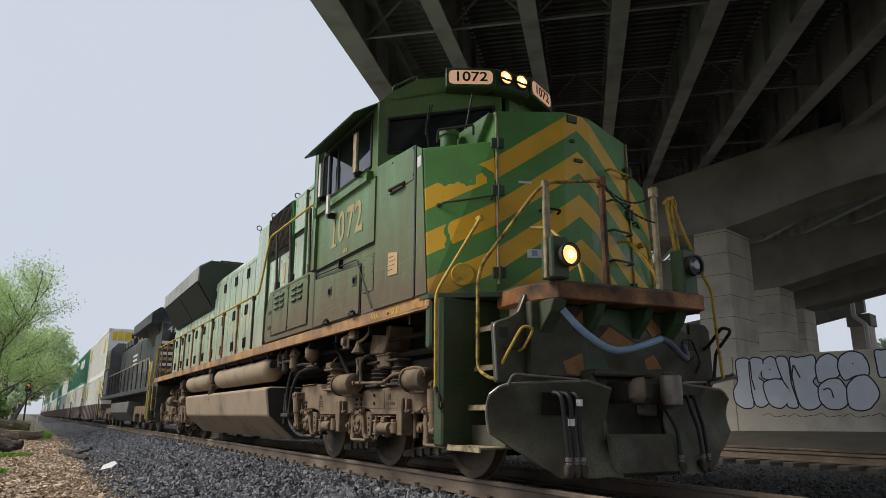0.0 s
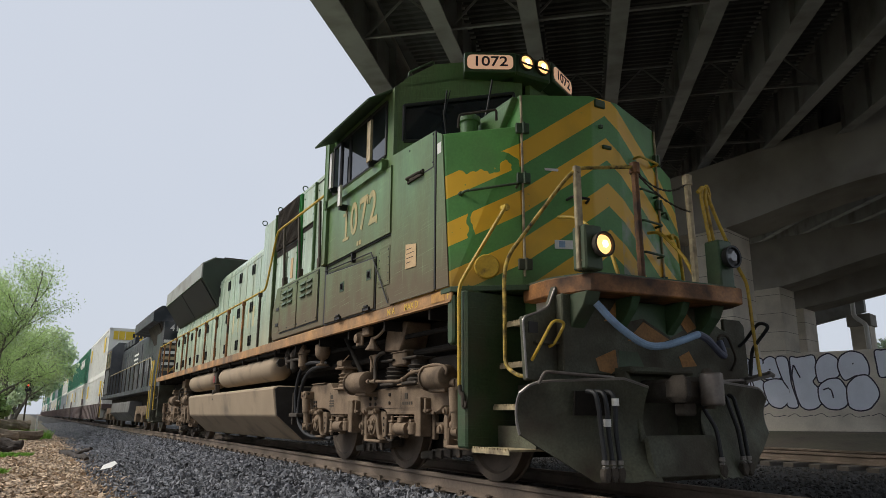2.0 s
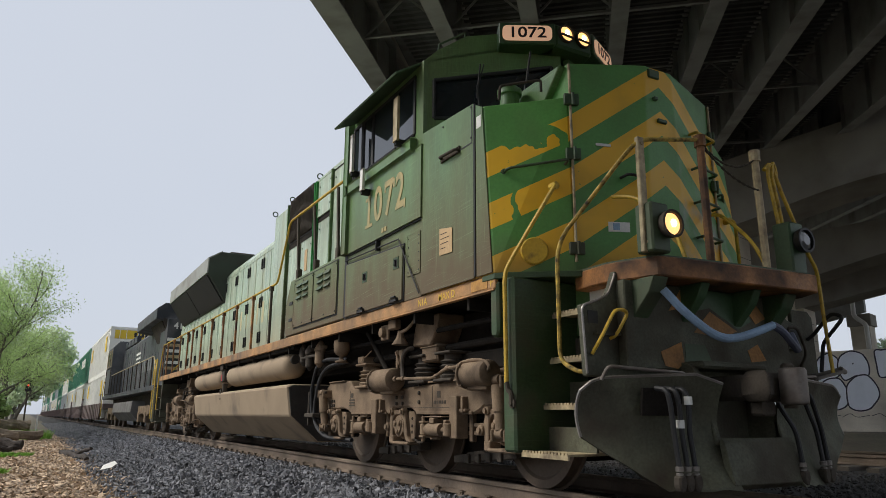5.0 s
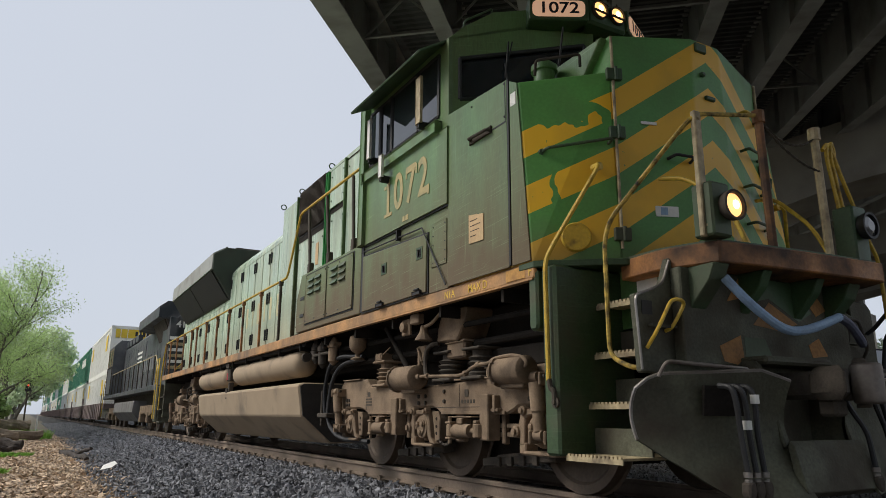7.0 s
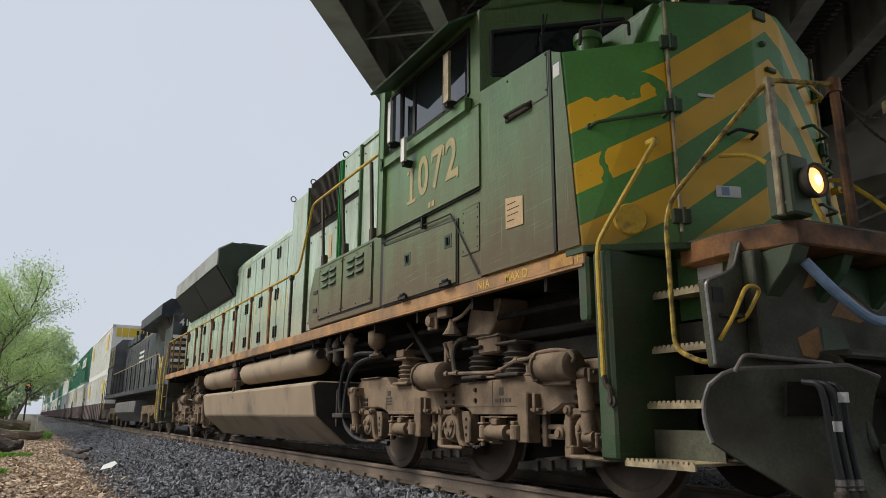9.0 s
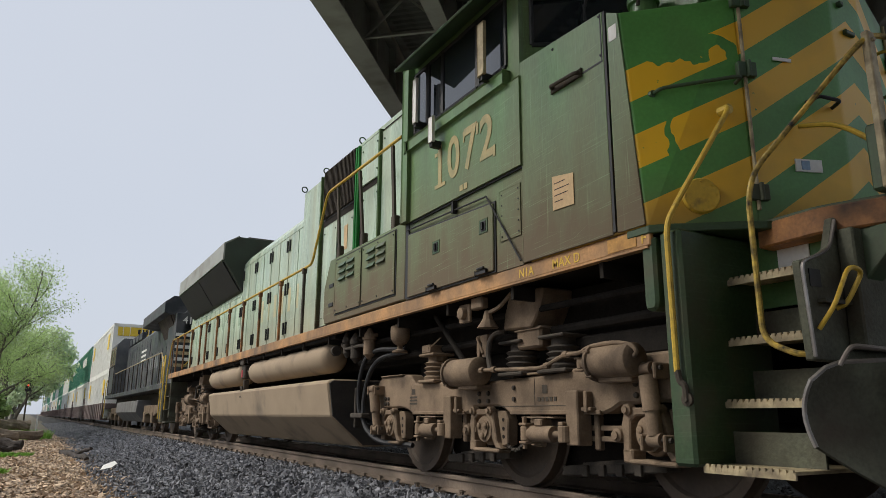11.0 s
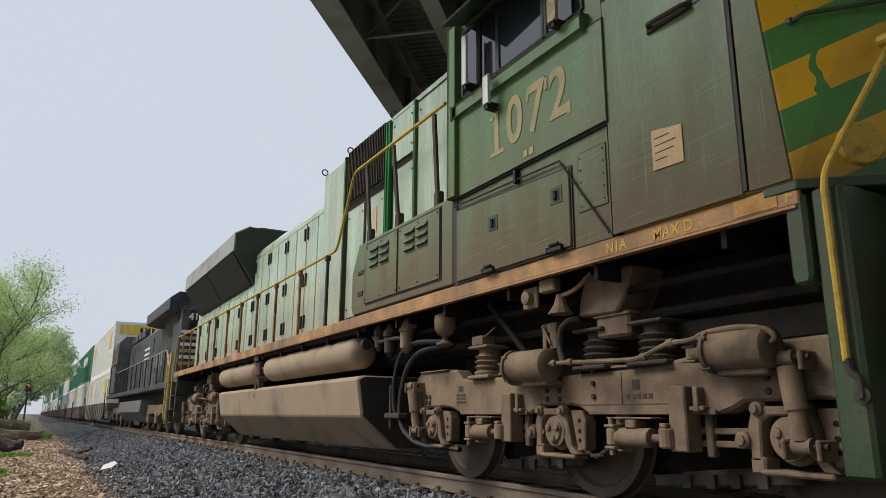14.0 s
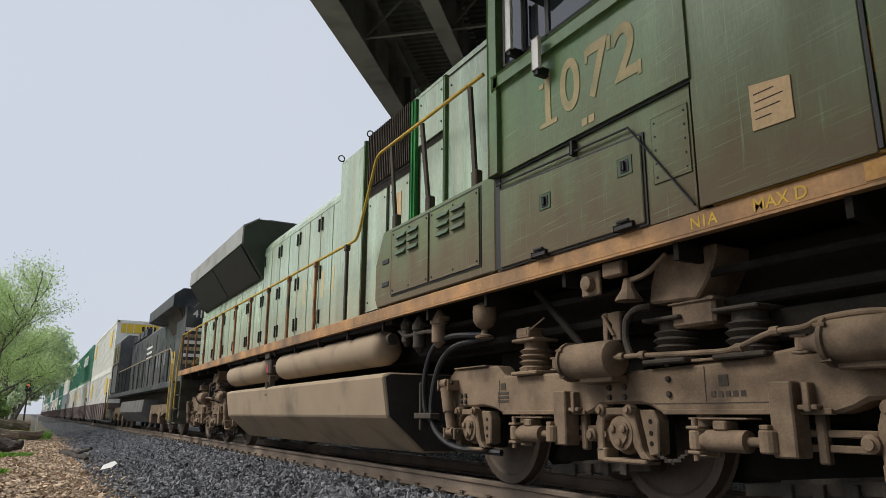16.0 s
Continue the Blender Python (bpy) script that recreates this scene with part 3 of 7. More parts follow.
WD = Vector((-0.2684, 0.9633, 0.0))      # along the bents
WN = Vector((0.9633, 0.2684, 0.0))       # away from the track
WO = Vector((17.143, 17.370, 0.0))
WM = Matrix(((WN.x, WD.x, 0, WO.x), (WN.y, WD.y, 0, WO.y), (0, 0, 1, 0), (0, 0, 0, 1)))   # x away, y along, z up


def build_bent(off, cols, z_col, z_top, label, y0=-19, y1=14, w=1.33, depth=2.3, rise=0.78):
    """A concrete frame: square columns with flared arches between them and a deep cap."""
    b = thing("bridge_bent", label, "bridge pier", "bents under the bridge", "structure", WM @ pose(off, 0, 0))
    g = G()
    pts = [(y1, z_top(y1)), (y0, z_top(y0))]
    low = []
    cs = sorted(cols)
    edges = [y0] + cs + [y1]
    for a, c in zip(edges, edges[1:]):
        a2 = a + (w / 2 if a in cs else 0)
        c2 = c - (w / 2 if c in cs else 0)
        for i in range(17):
            k = i / 16
            low.append((a2 + (c2 - a2) * k, z_col(a2 + (c2 - a2) * k) + rise * max(0.0, math.sin(math.pi * k)) ** 1.3))
    prism(g, pts + low, "x", 0.0, depth)
    part("pier_cap", g, CONCRETE, b, "grey concrete pier cap with flared arches")
    for c in cs:
        top = z_col(c)
        g = G()
        box(g, 0.03, depth - 0.03, c - w / 2, c + w / 2, -0.4, top + 0.3, 0.03)
        col = part("column", g, CONCRETE_PALE, b, "pale concrete column with lift joints")
        for k in range(1, 12):
            z = 0.2 + k * 0.83
            if z < top:
                g = G()
                box(g, 0.022, depth - 0.022, c - w / 2 - 0.008, c + w / 2 + 0.008, z, z + 0.016)
                part("lift_joint", g, JOINT, col)
    return b


build_bent(0.27, [0.64, -12.5], lambda y: 7.8 - 0.02 * y, lambda y: 10.5 - 0.085 * y, "concrete bridge bent with a tall square column")
build_bent(6.4, [1.08, -13], lambda y: 6.35 - 0.03 * y, lambda y: 8.55 - 0.03 * y, "concrete bridge bent standing behind the graffiti wall", w=1.5, depth=1.8, rise=0.9)
build_bent(10.5, [1.27, -13], lambda y: 5.9 - 0.03 * y, lambda y: 8.2 - 0.03 * y, "rear concrete bridge bent in deep shade", w=1.04, depth=1.75, rise=0.7)


def build_far_pier():
    pier = thing("bridge_pier", "far concrete bridge pier against the daylight", "bridge pier", kind="structure", at=WM @ pose(19, 0, 0))
    g = G()
    box(g, 0.0, 1.1, 0.06, 1.06, -0.4, 6.25, 0.03)
    part("column", g, CONCRETE_PALE, pier)
    g = G()
    box(g, -0.08, 1.18, -0.06, 1.18, 5.75, 6.45, 0.03)
    part("pier_head", g, CONCRETE, pier)
    g = G()
    prism(g, [(0.3, 6.62), (0.3, 8.2), (14, 6.6), (14, 4.0)], "x", 0.4, 0.8)
    part("girder", g, GIRDER, pier, "dark steel girder of the far span")


build_far_pier()
g = G()
box(g, 30, 30.4, -60, 2.0, -0.3, 3.4)
tagged(part("far_embankment", g, SOIL), "overgrown embankment behind the bridge", "embankment", kind="structure").matrix_world = WM

def build_wall():
    wl = thing("wall_graffiti", "pale concrete retaining wall covered with bubble graffiti", "wall", kind="structure", at=WM)
    for i in range(-8, 5):
        g = G()
        box(g, -0.15, 0.25, i * 6.0 + 0.012, i * 6.0 + 5.988, -0.3, 2.82, 0.01)
        part("wall_panel", g, CONCRETE_PALE, wl)


build_wall()
# ---- leading locomotive; its own space: x across, y backwards from the front end of the sill, z above the rail ----
loco = thing("locomotive", "green diesel locomotive with yellow-striped nose, dusty below", "locomotive")
AXLES = [0.41, 2.50, 4.59, 14.92, 17.01, 19.10]
wheelsets = []


def holed(bm, p00, p10, p11, p01, hole, thick):
    """A wall (corners: low start, low end, high end, high start) with one window; hole = (u0, u1, v0, v1) in shares."""
    c = [Vector(p) for p in (p00, p10, p11, p01)]

    def at(u, v):
        return (c[0] * (1 - u) + c[1] * u) * (1 - v) + (c[3] * (1 - u) + c[2] * u) * v
    u0, u1, v0, v1 = hole
    for q in ((0, 1, 0, v0), (0, 1, v1, 1), (0, u0, v0, v1), (u1, 1, v0, v1)):
        slab(bm, [at(q[0], q[2]), at(q[1], q[2]), at(q[1], q[3]), at(q[0], q[3])], thick)
    return [at(u0, v0), at(u1, v0), at(u1, v1), at(u0, v1)]


def frame_bar(name, quad, r, material, parent):
    g = G()
    pts = [Vector(p) for p in quad]
    for a, b in zip(pts, pts[1:] + pts[:1]):
        tube(g, [a, b], r, 6)
    return part(name, g, material, parent)


def build_nose():
    for s in (-1, 1):
        # lower shoulder beside the nose door
        g = G()
        cy = 0.0 if s < 0 else -0.18
        lo = [(s * 1.57, cy, 1.88), (s * 0.96, -0.385, 1.88), (s * 0.96, 1.3, 1.88), (s * 1.57, 1.3, 1.88)]
        hi = [(s * 1.57, cy + 0.15, 3.54), (s * 0.96, -0.36, 3.57), (s * 0.96, 1.2, 3.74), (s * 1.57, 1.3, 3.68)]
        a = [g.verts.new(p) for p in lo]
        b = [g.verts.new(p) for p in hi]
        g.faces.new(a), g.faces.new(b)
        for i in range(4):
            j = (i + 1) % 4
            g.faces.new((a[i], a[j], b[j], b[i]))
        bmesh.ops.recalc_face_normals(g, faces=g.faces)
        bmesh.ops.bevel(g, geom=g.edges[:], offset=0.012, segments=2, affect="EDGES", profile=0.5)
        part("nose_shoulder", g, NOSE, loco)
        # plain flank of the nose, with its seam, upper hatch and handle
        g = G()
        x = s * 1.572
        prism(g, [(0.012, 1.89), (0.27, 1.89), (0.27, 3.60), (0.155, 3.535)], "x", x, x + s * 0.012, 0.003)
        prism(g, [(0.31, 1.884), (1.37, 1.884), (1.37, 3.70), (0.31, 3.63)], "x", x, x + s * 0.016, 0.004)
        fl = part("nose_side_panel", g, GREEN, loco)
        g = G()
        box(g, x, x + s * 0.018, 0.280, 0.304, 1.9, 3.62)
        part("door_gap", g, BLACK, fl)
        g = G()
        for q in ((0.34, 3.60), (0.34, 3.28), (0.9, 3.60)):
            lathe(g, (x + s * 0.016, q[0], q[1]), "x", [(0, 0.012), (s * 0.008, 0.01)], 8)
        part("hatch_bolts", g, BLACK, fl)
        g = G()
        prism(g, [(0.325, 3.22), (0.62, 3.22), (0.62, 3.235), (0.335, 3.235), (0.335, 3.62), (0.325, 3.62)], "x", x + s * 0.014, x + s * 0.019)
        part("hatch_seam", g, BLACK, fl)
        g = G()
        tube(g, bend([(x, 0.56, 3.23), (x + s * 0.07, 0.57, 3.23), (x + s * 0.07, 0.89, 3.245), (x, 0.9, 3.245)], 4, 0.03), 0.016, 8)
        box(g, x + s * 0.012, x + s * 0.03, 0.55, 0.92, 3.205, 3.265, 0.006)
        part("handle", g, GRIME, fl)
        # outside corner strip with small label
        g = G()
        box(g, x + s * 0.012, x + s * 0.015, 0.17, 0.25, 3.34, 3.46)
        part("warning_label", g, SIGN_WHITE, fl, "small white and red warning label")
    # centre nose door, taller than the shoulders
    g = G()
    plan = [(-0.96, -0.375), (-0.22, -0.60), (0.22, -0.60), (0.96, -0.375), (0.96, 0.9), (-0.96, 0.9)]
    top = [(-0.95, -0.37, 3.92), (-0.18, -0.595, 4.0), (0.18, -0.595, 4.0), (0.95, -0.37, 3.92), (0.94, 0.85, 3.88), (-0.94, 0.85, 3.88)]
    a = [g.verts.new((p[0], p[1], 1.88)) for p in plan]
    b = [g.verts.new(p) for p in top]
    g.faces.new(a), g.faces.new(b)
    for i in range(6):
        j = (i + 1) % 6
        g.faces.new((a[i], a[j], b[j], b[i]))
    bmesh.ops.recalc_face_normals(g, faces=g.faces)
    bmesh.ops.bevel(g, geom=g.edges[:], offset=0.015, segments=2, affect="EDGES", profile=0.5)
    nd = part("nose_door", g, NOSE, loco)
    for s in (-1, 1):
        g = G()
        tube(g, [(s * 0.955, -0.395, 1.98), (s * 0.95, -0.385, 3.90)], 0.013, 8)
        part("door_seal", g, CREAM, nd)
        for z in (2.10, 2.99, 3.53):
            g = G()
            box(g, -0.07, 0.07, -0.03, 0.012, -0.055, 0.055, 0.006, pose(s * 0.945, -0.39, z, rz=s * 22))
            tube(g, [(s * 0.95, -0.425, z - 0.06), (s * 0.95, -0.425, z + 0.06)], 0.016, 8)
            part("hinge", g, GREEN_DARK, nd)
    # latch and grabs on the door
    for q in ((-0.14, 0.0, -0.62, -0.58, 3.88, 3.97), (-0.10, -0.05, -0.63, -0.59, 3.64, 3.68), (-0.06, 0.06, -0.625, -0.59, 3.42, 3.46)):
        g = G()
        box(g, *q, 0.008)
        part("latch", g, GREEN_DARK, nd)
    g = G()
    tube(g, bend([(-0.5, -0.52, 2.80), (-0.5, -0.62, 2.81), (-0.32, -0.66, 2.80), (-0.30, -0.58, 2.78)], 4, 0.03), 0.014, 8)
    part("lever", g, BLACK, nd)
    for z in (2.35, 2.70, 3.05, 3.42):
        g = G()
        tube(g, bend([(0.45, -0.535, z), (0.45, -0.63, z), (0.86, -0.51, z + 0.02), (0.86, -0.40, z + 0.02)], 4, 0.04), 0.014, 8)
        part("grab_rung", g, YELLOW if z > 3.2 else GREEN_DARK, nd)
    g = G()
    slab(g, [(-0.64, -0.482, 2.28), (-0.44, -0.543, 2.285), (-0.44, -0.543, 2.375), (-0.64, -0.482, 2.37)], 0.01)
    lb = part("warning_label", g, SIGN_WHITE, nd, "small blue and white warning label")
    g = G()
    slab(g, [(-0.60, -0.500, 2.295), (-0.54, -0.519, 2.297), (-0.54, -0.519, 2.36), (-0.60, -0.500, 2.358)], 0.01)
    part("label_print", g, HOSE_BLUE, lb)
    g = G()
    slab(g, [(-0.72, -0.457, 3.10), (-0.58, -0.5, 3.10), (-0.58, -0.5, 3.125), (-0.72, -0.457, 3.125)], 0.008)
    part("warning_label", g, SIGN_WHITE, nd)
    # grab, port and rail foot on the near shoulder, mirrored
    for s in (-1, 1):
        g = G()
        tube(g, bend([(s * 1.44, 0.03, 2.84), (s * 1.46, -0.08, 2.86), (s * 1.02, -0.42, 2.92), (s * 1.0, -0.34, 2.90)], 4, 0.05), 0.014, 8)
        lathe(g, (s * 1.45, 0.0, 2.85), "y", [(-0.02, 0.028), (0.02, 0.028)], 10)
        part("grab_iron", g, GREEN_DARK, loco)
        g = G()
        t = bmesh.new()
        lathe(t, (0, 0, 0), "y", [(-0.02, 0.115), (0.0, 0.125), (0.06, 0.125)], 24)
        for k in range(8):
            a = k * math.pi / 4
            lathe(t, (0.1 * math.cos(a), -0.022, 0.1 * math.sin(a)), "y", [(-0.008, 0.011), (0.01, 0.011)], 6)
        join(g, t, pose(s * 1.27, -0.20, 2.08, rz=s * 32))
        part("round_cover", g, YELLOW, loco, "round bolted yellow cover plate")
        # top handle, vent pipe
        g = G()
        tube(g, bend([(s * 1.42, 0.10, 3.62), (s * 1.42, 0.08, 3.76), (s * 1.08, -0.12, 3.82), (s * 1.08, -0.12, 3.70)], 4, 0.03), 0.014, 8)
        part("grab_iron", g, GRIME, loco)
        # raised step between shoulder and hood of the nose
        g = G()
        prism(g, [(-0.05, 3.58), (0.95, 3.70), (0.95, 3.88), (-0.34, 3.90)], "x", s * 0.90, s * 1.02, 0.01)
        part("nose_step", g, GREEN, loco)
    g = G()
    lathe(g, (-1.17, 0.28, 3.66), "z", [(0, 0.1), (0.13, 0.1), (0.135, 0.125), (0.19, 0.125), (0.2, 0.09), (0.22, 0.09)], 16)
    part("vent_pipe", g, GREEN, loco, smooth=True)


def build_cab():
    # flanks: lower wall, window band, mouldings
    for s in (-1, 1):
        g = G()
        x = s * 1.565
        quad = holed(g, (x, 1.40, 1.88), (x, 3.60, 1.88), (x, 3.60, 4.62), (x, 1.40, 4.62), (0.09, 0.93, 0.685, 0.965), -0.06 if s < 0 else 0.06)
        cab = part("cab_side", g, GREEN, loco)
        # window: frames and panes
        for y0, y1 in ((1.60, 2.06), (2.10, 2.78), (2.80, 3.10), (3.14, 3.43)):
            frame_bar("window_frame", [(x, y0, 3.78), (x, y1, 3.78), (x, y1, 4.5), (x, y0, 4.5)], 0.024, BLACK, cab)
            gg = G()
            box(gg, x + s * 0.004, x - s * 0.006, y0, y1, 3.77, 4.52)
            part("pane", gg, GLASS, cab)
        # drip ledge under the window and pillar strips
        g = G()
        box(g, x, x + s * 0.07, 1.55, 3.55, 3.57, 3.70, 0.015)
        part("window_ledge", g, GREEN, cab)
        g = G()
        box(g, x, x + s * 0.07, 3.47, 3.62, 2.75, 4.62, 0.012)
        part("door_post", g, GREEN, cab)
        g = G()
        box(g, x, x + s * 0.035, 1.36, 3.5, 2.74, 3.57, 0.008)
        part("number_panel", g, GREEN, cab)
        g = G()
        box(g, x, x + s * 0.02, 1.345, 3.5, 2.72, 3.58)
        part("panel_seal", g, BLACK, cab)
        # sun visor
        g = G()
        slab(g, [(s * 1.55, 1.45, 4.60), (s * 1.55, 3.42, 4.60), (s * 1.95, 3.2, 4.34), (s * 1.86, 1.5, 4.42)], 0.025 * s, 0.004)
        part("sun_visor", g, GREEN_DARK, cab, "dark green sun visor over the cab window")
        # mirrors
        for y, z0, z1, w in ((1.80, 3.74, 4.28, 0.055), (2.78, 3.42, 3.70, 0.045), (3.16, 3.78, 4.3, 0.04)):
            g = G()
            box(g, s * 1.70, s * 1.72, y - w, y + w, z0, z1, 0.006)
            mi = part("mirror", g, CREAM if w > 0.05 else SIGN_WHITE, cab)
            g = G()
            box(g, s * 1.575, s * 1.71, y - 0.02, y + 0.02, z0 - 0.05, z0 + 0.02, 0.006)
            tube(g, [(s * 1.695, y + w, z0 - 0.03), (s * 1.695, y + w, z1 + 0.02)], 0.012, 6)
            part("bracket", g, BLACK, mi)
        # lower equipment door with hinges, latches and slanting seam
        g = G()
        prism(g, [(1.82, 1.90), (3.52, 1.90), (3.52, 2.60), (1.82, 2.52)], "x", x + s * 0.002, x + s * 0.028, 0.006)
        door = part("equipment_door", g, GREEN, cab)
        g = G()
        prism(g, [(1.80, 1.885), (3.545, 1.885), (3.545, 2.62), (1.80, 2.54)], "x", x + s * 0.001, x + s * 0.012)
        part("door_seal", g, BLACK, door)
        g = G()
        tube(g, [(x + s * 0.03, 3.56, 2.66), (x + s * 0.03, 1.92, 2.61), (x + s * 0.03, 1.40, 1.91)], 0.009, 6)
        box(g, x, x + s * 0.05, 2.49, 2.52, 2.6, 2.72, 0.004)
        part("drip_strip", g, BLACK, cab)
        for y, z in ((2.87, 2.33), (1.97, 2.34)):
            g = G()
            box(g, x + s * 0.026, x + s * 0.032, y - 0.07, y + 0.07, z - 0.065, z + 0.065, 0.002)
            la = part("latch_plate", g, GREEN_DARK, door)
            g = G()
            box(g, x + s * 0.03, x + s * 0.036, y - 0.04, y + 0.04, z - 0.045, z + 0.045)
            box(g, x + s * 0.03, x + s * 0.05, y - 0.012, y + 0.012, z - 0.03, z + 0.03, 0.004)
            part("latch", g, BLACK, door)
        for y in (2.0, 2.95):
            g = G()
            box(g, x + s * 0.02, x + s * 0.05, y - 0.09, y + 0.09, 1.895, 1.93, 0.006)
            tube(g, [(x + s * 0.045, y - 0.05, 1.95), (x + s * 0.045, y + 0.06, 1.95)], 0.012, 6)
            part("hinge", g, BLACK, door)
        g = G()
        box(g, x, x + s * 0.01, 3.53, 3.61, 1.9, 2.75)
        part("door_gap", g, BLACK, cab)
        # small bolted access plate
        g = G()
        box(g, x, x + s * 0.008, 1.42, 1.73, 2.14, 2.60, 0.002)
        pl = part("access_plate", g, GREEN, cab)
        g = G()
        for k in range(5):
            for yy in (1.45, 1.70):
                lathe(g, (x + s * 0.008, yy, 2.18 + k * 0.095), "x", [(0, 0.008), (s * 0.006, 0.007)], 6)
        part("bolts", g, BLACK, pl)
    # swept front walls with windscreens
    for s in (-1, 1):
        g = G()
        A, B = (s * 1.565, 1.42), (s * 0.06, 0.80)
        order = (A, B) if s < 0 else (B, A)
        ztop = {A: 4.62, B: 5.02}
        p, q = order
        hole = (0.08, 0.93, 0.33, 0.755) if s < 0 else (0.07, 0.92, 0.33, 0.755)
        quad = holed(g, (*p, 3.55), (*q, 3.55), (*q, ztop[q]), (*p, ztop[p]), hole, 0.07)
        fr = part("cab_front", g, GREEN, loco)
        gg = G()
        inset = Vector((-(q[1] - p[1]), q[0] - p[0], 0)).normalized() * 0.03
        slab(gg, [v + inset for v in quad], 0.01)
        part("windscreen", gg, GLASS, fr)
        frame_bar("window_seal", [v - inset * 0.2 for v in quad], 0.022, BLACK, fr)
        # wiper
        m = [v - inset * 1.6 for v in quad]
        g = G()
        a = (m[2] + m[3]) / 2 + Vector((0, 0, 0.10)) + (m[0] - m[1]) * (0.12 if s < 0 else -0.12)
        b = a + Vector((0, 0, -0.42)) + (m[1] - m[0]) * 0.03 + (m[0] - m[1]) * 0.06
        tube(g, [a, b], 0.010, 6)
        tube(g, [a + (m[1] - m[0]) * 0.03, b + Vector((0, 0, 0.05))], 0.007, 6)
        tube(g, [b + Vector((0, 0, 0.16)), b + Vector((0, 0, -0.2)) + (m[1] - m[0]) * 0.03], 0.012, 6)
        part("wiper", g, BLACK, fr)
    # roof, floor, rear wall
    for s in (-1, 1):      # wall above the windscreens, under the arched roof
        g = G()
        arch = [(1.565, 4.60), (1.42, 4.76), (1.10, 4.97), (0.75, 5.03), (0.06, 5.06), (0.06, 4.96)]
        f = [g.verts.new((s * x, 0.80 + 0.62 * (x - 0.06) / 1.505, z)) for x, z in arch]
        b = [g.verts.new((s * x, 0.87 + 0.62 * (x - 0.06) / 1.505, z)) for x, z in arch]
        g.faces.new(f), g.faces.new(b[::-1])
        for i in range(6):
            g.faces.new((f[i], f[(i + 1) % 6], b[(i + 1) % 6], b[i]))
        bmesh.ops.recalc_face_normals(g, faces=g.faces)
        part("brow_panel", g, GREEN, loco)
    g = G()
    prism(g, [(-1.58, 4.60), (-1.42, 4.76), (-1.10, 4.97), (-0.75, 5.03), (0, 5.06), (0.75, 5.03), (1.10, 4.97), (1.42, 4.76), (1.58, 4.60)], "y", 1.42, 3.64, 0.012)
    t = [(-1.42, 4.765), (-1.10, 4.975), (-0.75, 5.035), (0, 5.065), (0.75, 5.035), (1.10, 4.975), (1.42, 4.765)]
    v0 = [g.verts.new((x, 1.42 - (1.4 - abs(x)) * 0.42, z)) for x, z in t]
    v1 = [g.verts.new((x, 1.5, z)) for x, z in t]
    v2 = [g.verts.new((x, 1.5, z - 0.05)) for x, z in t]
    v3 = [g.verts.new((x, 1.42 - (1.4 - abs(x)) * 0.42, z - 0.05)) for x, z in t]
    for i in range(6):
        g.faces.new((v0[i], v0[i + 1], v1[i + 1], v1[i]))
        g.faces.new((v3[i], v2[i], v2[i + 1], v3[i + 1]))
        g.faces.new((v0[i], v3[i], v3[i + 1], v0[i + 1]))
    roof = part("cab_roof", g, GREEN, loco)
    g = G()
    box(g, -1.5, 1.5, 3.5, 3.58, 1.9, 4.6)
    box(g, -1.5, 1.5, 1.3, 3.5, 2.9, 2.96)
    box(g, -0.6, 0.6, 1.3, 1.9, 2.96, 3.7, 0.05)
    for sx in (-0.8, 0.8):
        box(g, sx - 0.25, sx + 0.25, 2.6, 2.75, 3.3, 4.15, 0.06)
        box(g, sx - 0.25, sx + 0.25, 2.2, 2.75, 3.25, 3.4, 0.05)
    part("cab_interior", g, BLACK, loco)
    for s in (-1, 1):
        g = G()
        tube(g, bend([(s * 1.38, 1.40, 4.78), (s * 1.38, 1.38, 4.86), (s * 1.08, 1.28, 5.05), (s * 1.08, 1.30, 4.97)], 4, 0.03), 0.012, 6)
        part("grab_iron", g, GREEN_DARK, roof)
    # headlight box and number boards
    g = G()
    prism(g, [(-0.27, 0.62), (0.27, 0.62), (0.36, 1.0), (-0.36, 1.0)], "z", 4.79, 5.08, 0.03)
    hb = part("headlight_box", g, GREEN_DARK, loco)
    for x in (-0.125, 0.125):
        g = G()
        lathe(g, (x, 0.615, 4.965), "y", [(0.0, 0.09), (-0.035, 0.092), (-0.035, 0.108), (0.03, 0.108)], 20, False)
        lathe(g, (x, 0.60, 5.085), "z", [(0, 0.012), (0.02, 0.01)], 6)
        tube(g, [(x - 0.09, 0.575, 4.935), (x, 0.56, 4.915), (x + 0.09, 0.575, 4.925)], 0.014, 6)
        part("lamp_rim", g, GRIME, hb)
        g = G()
        lathe(g, (x, 0.61, 4.965), "y", [(0.02, 0.09), (-0.012, 0.088), (-0.03, 0.05)], 20)
        part("lamp", g, LAMP_WARM, hb, "lit amber headlight")
        g = G()
        lathe(g, (x, 0.59, 4.975), "y", [(0.01, 0.045), (-0.018, 0.03)], 14)
        part("bulb", g, LAMP_ON, hb)
    for s in (-1, 1):
        m = Matrix.Translation((s * 0.56, 0.775, 4.925 if s < 0 else 4.96)) @ pose(0, 0, 0, rz=s * 28)
        g = G()
        box(g, -0.325, 0.325, -0.02, 0.22, -0.135, 0.135, 0.012, m)
        nb = part("number_board", g, GREEN_DARK, loco, "lit number board in a green housing")
        g = G()
        t = bmesh.new()
        box(t, -0.285, 0.285, -0.03, -0.015, -0.095, 0.095)
        bmesh.ops.bevel(t, geom=[e for e in t.edges if abs((e.verts[0].co - e.verts[1].co).y) > 0.005], offset=0.06, segments=4, affect="EDGES", profile=0.5)
        join(g, t, m)
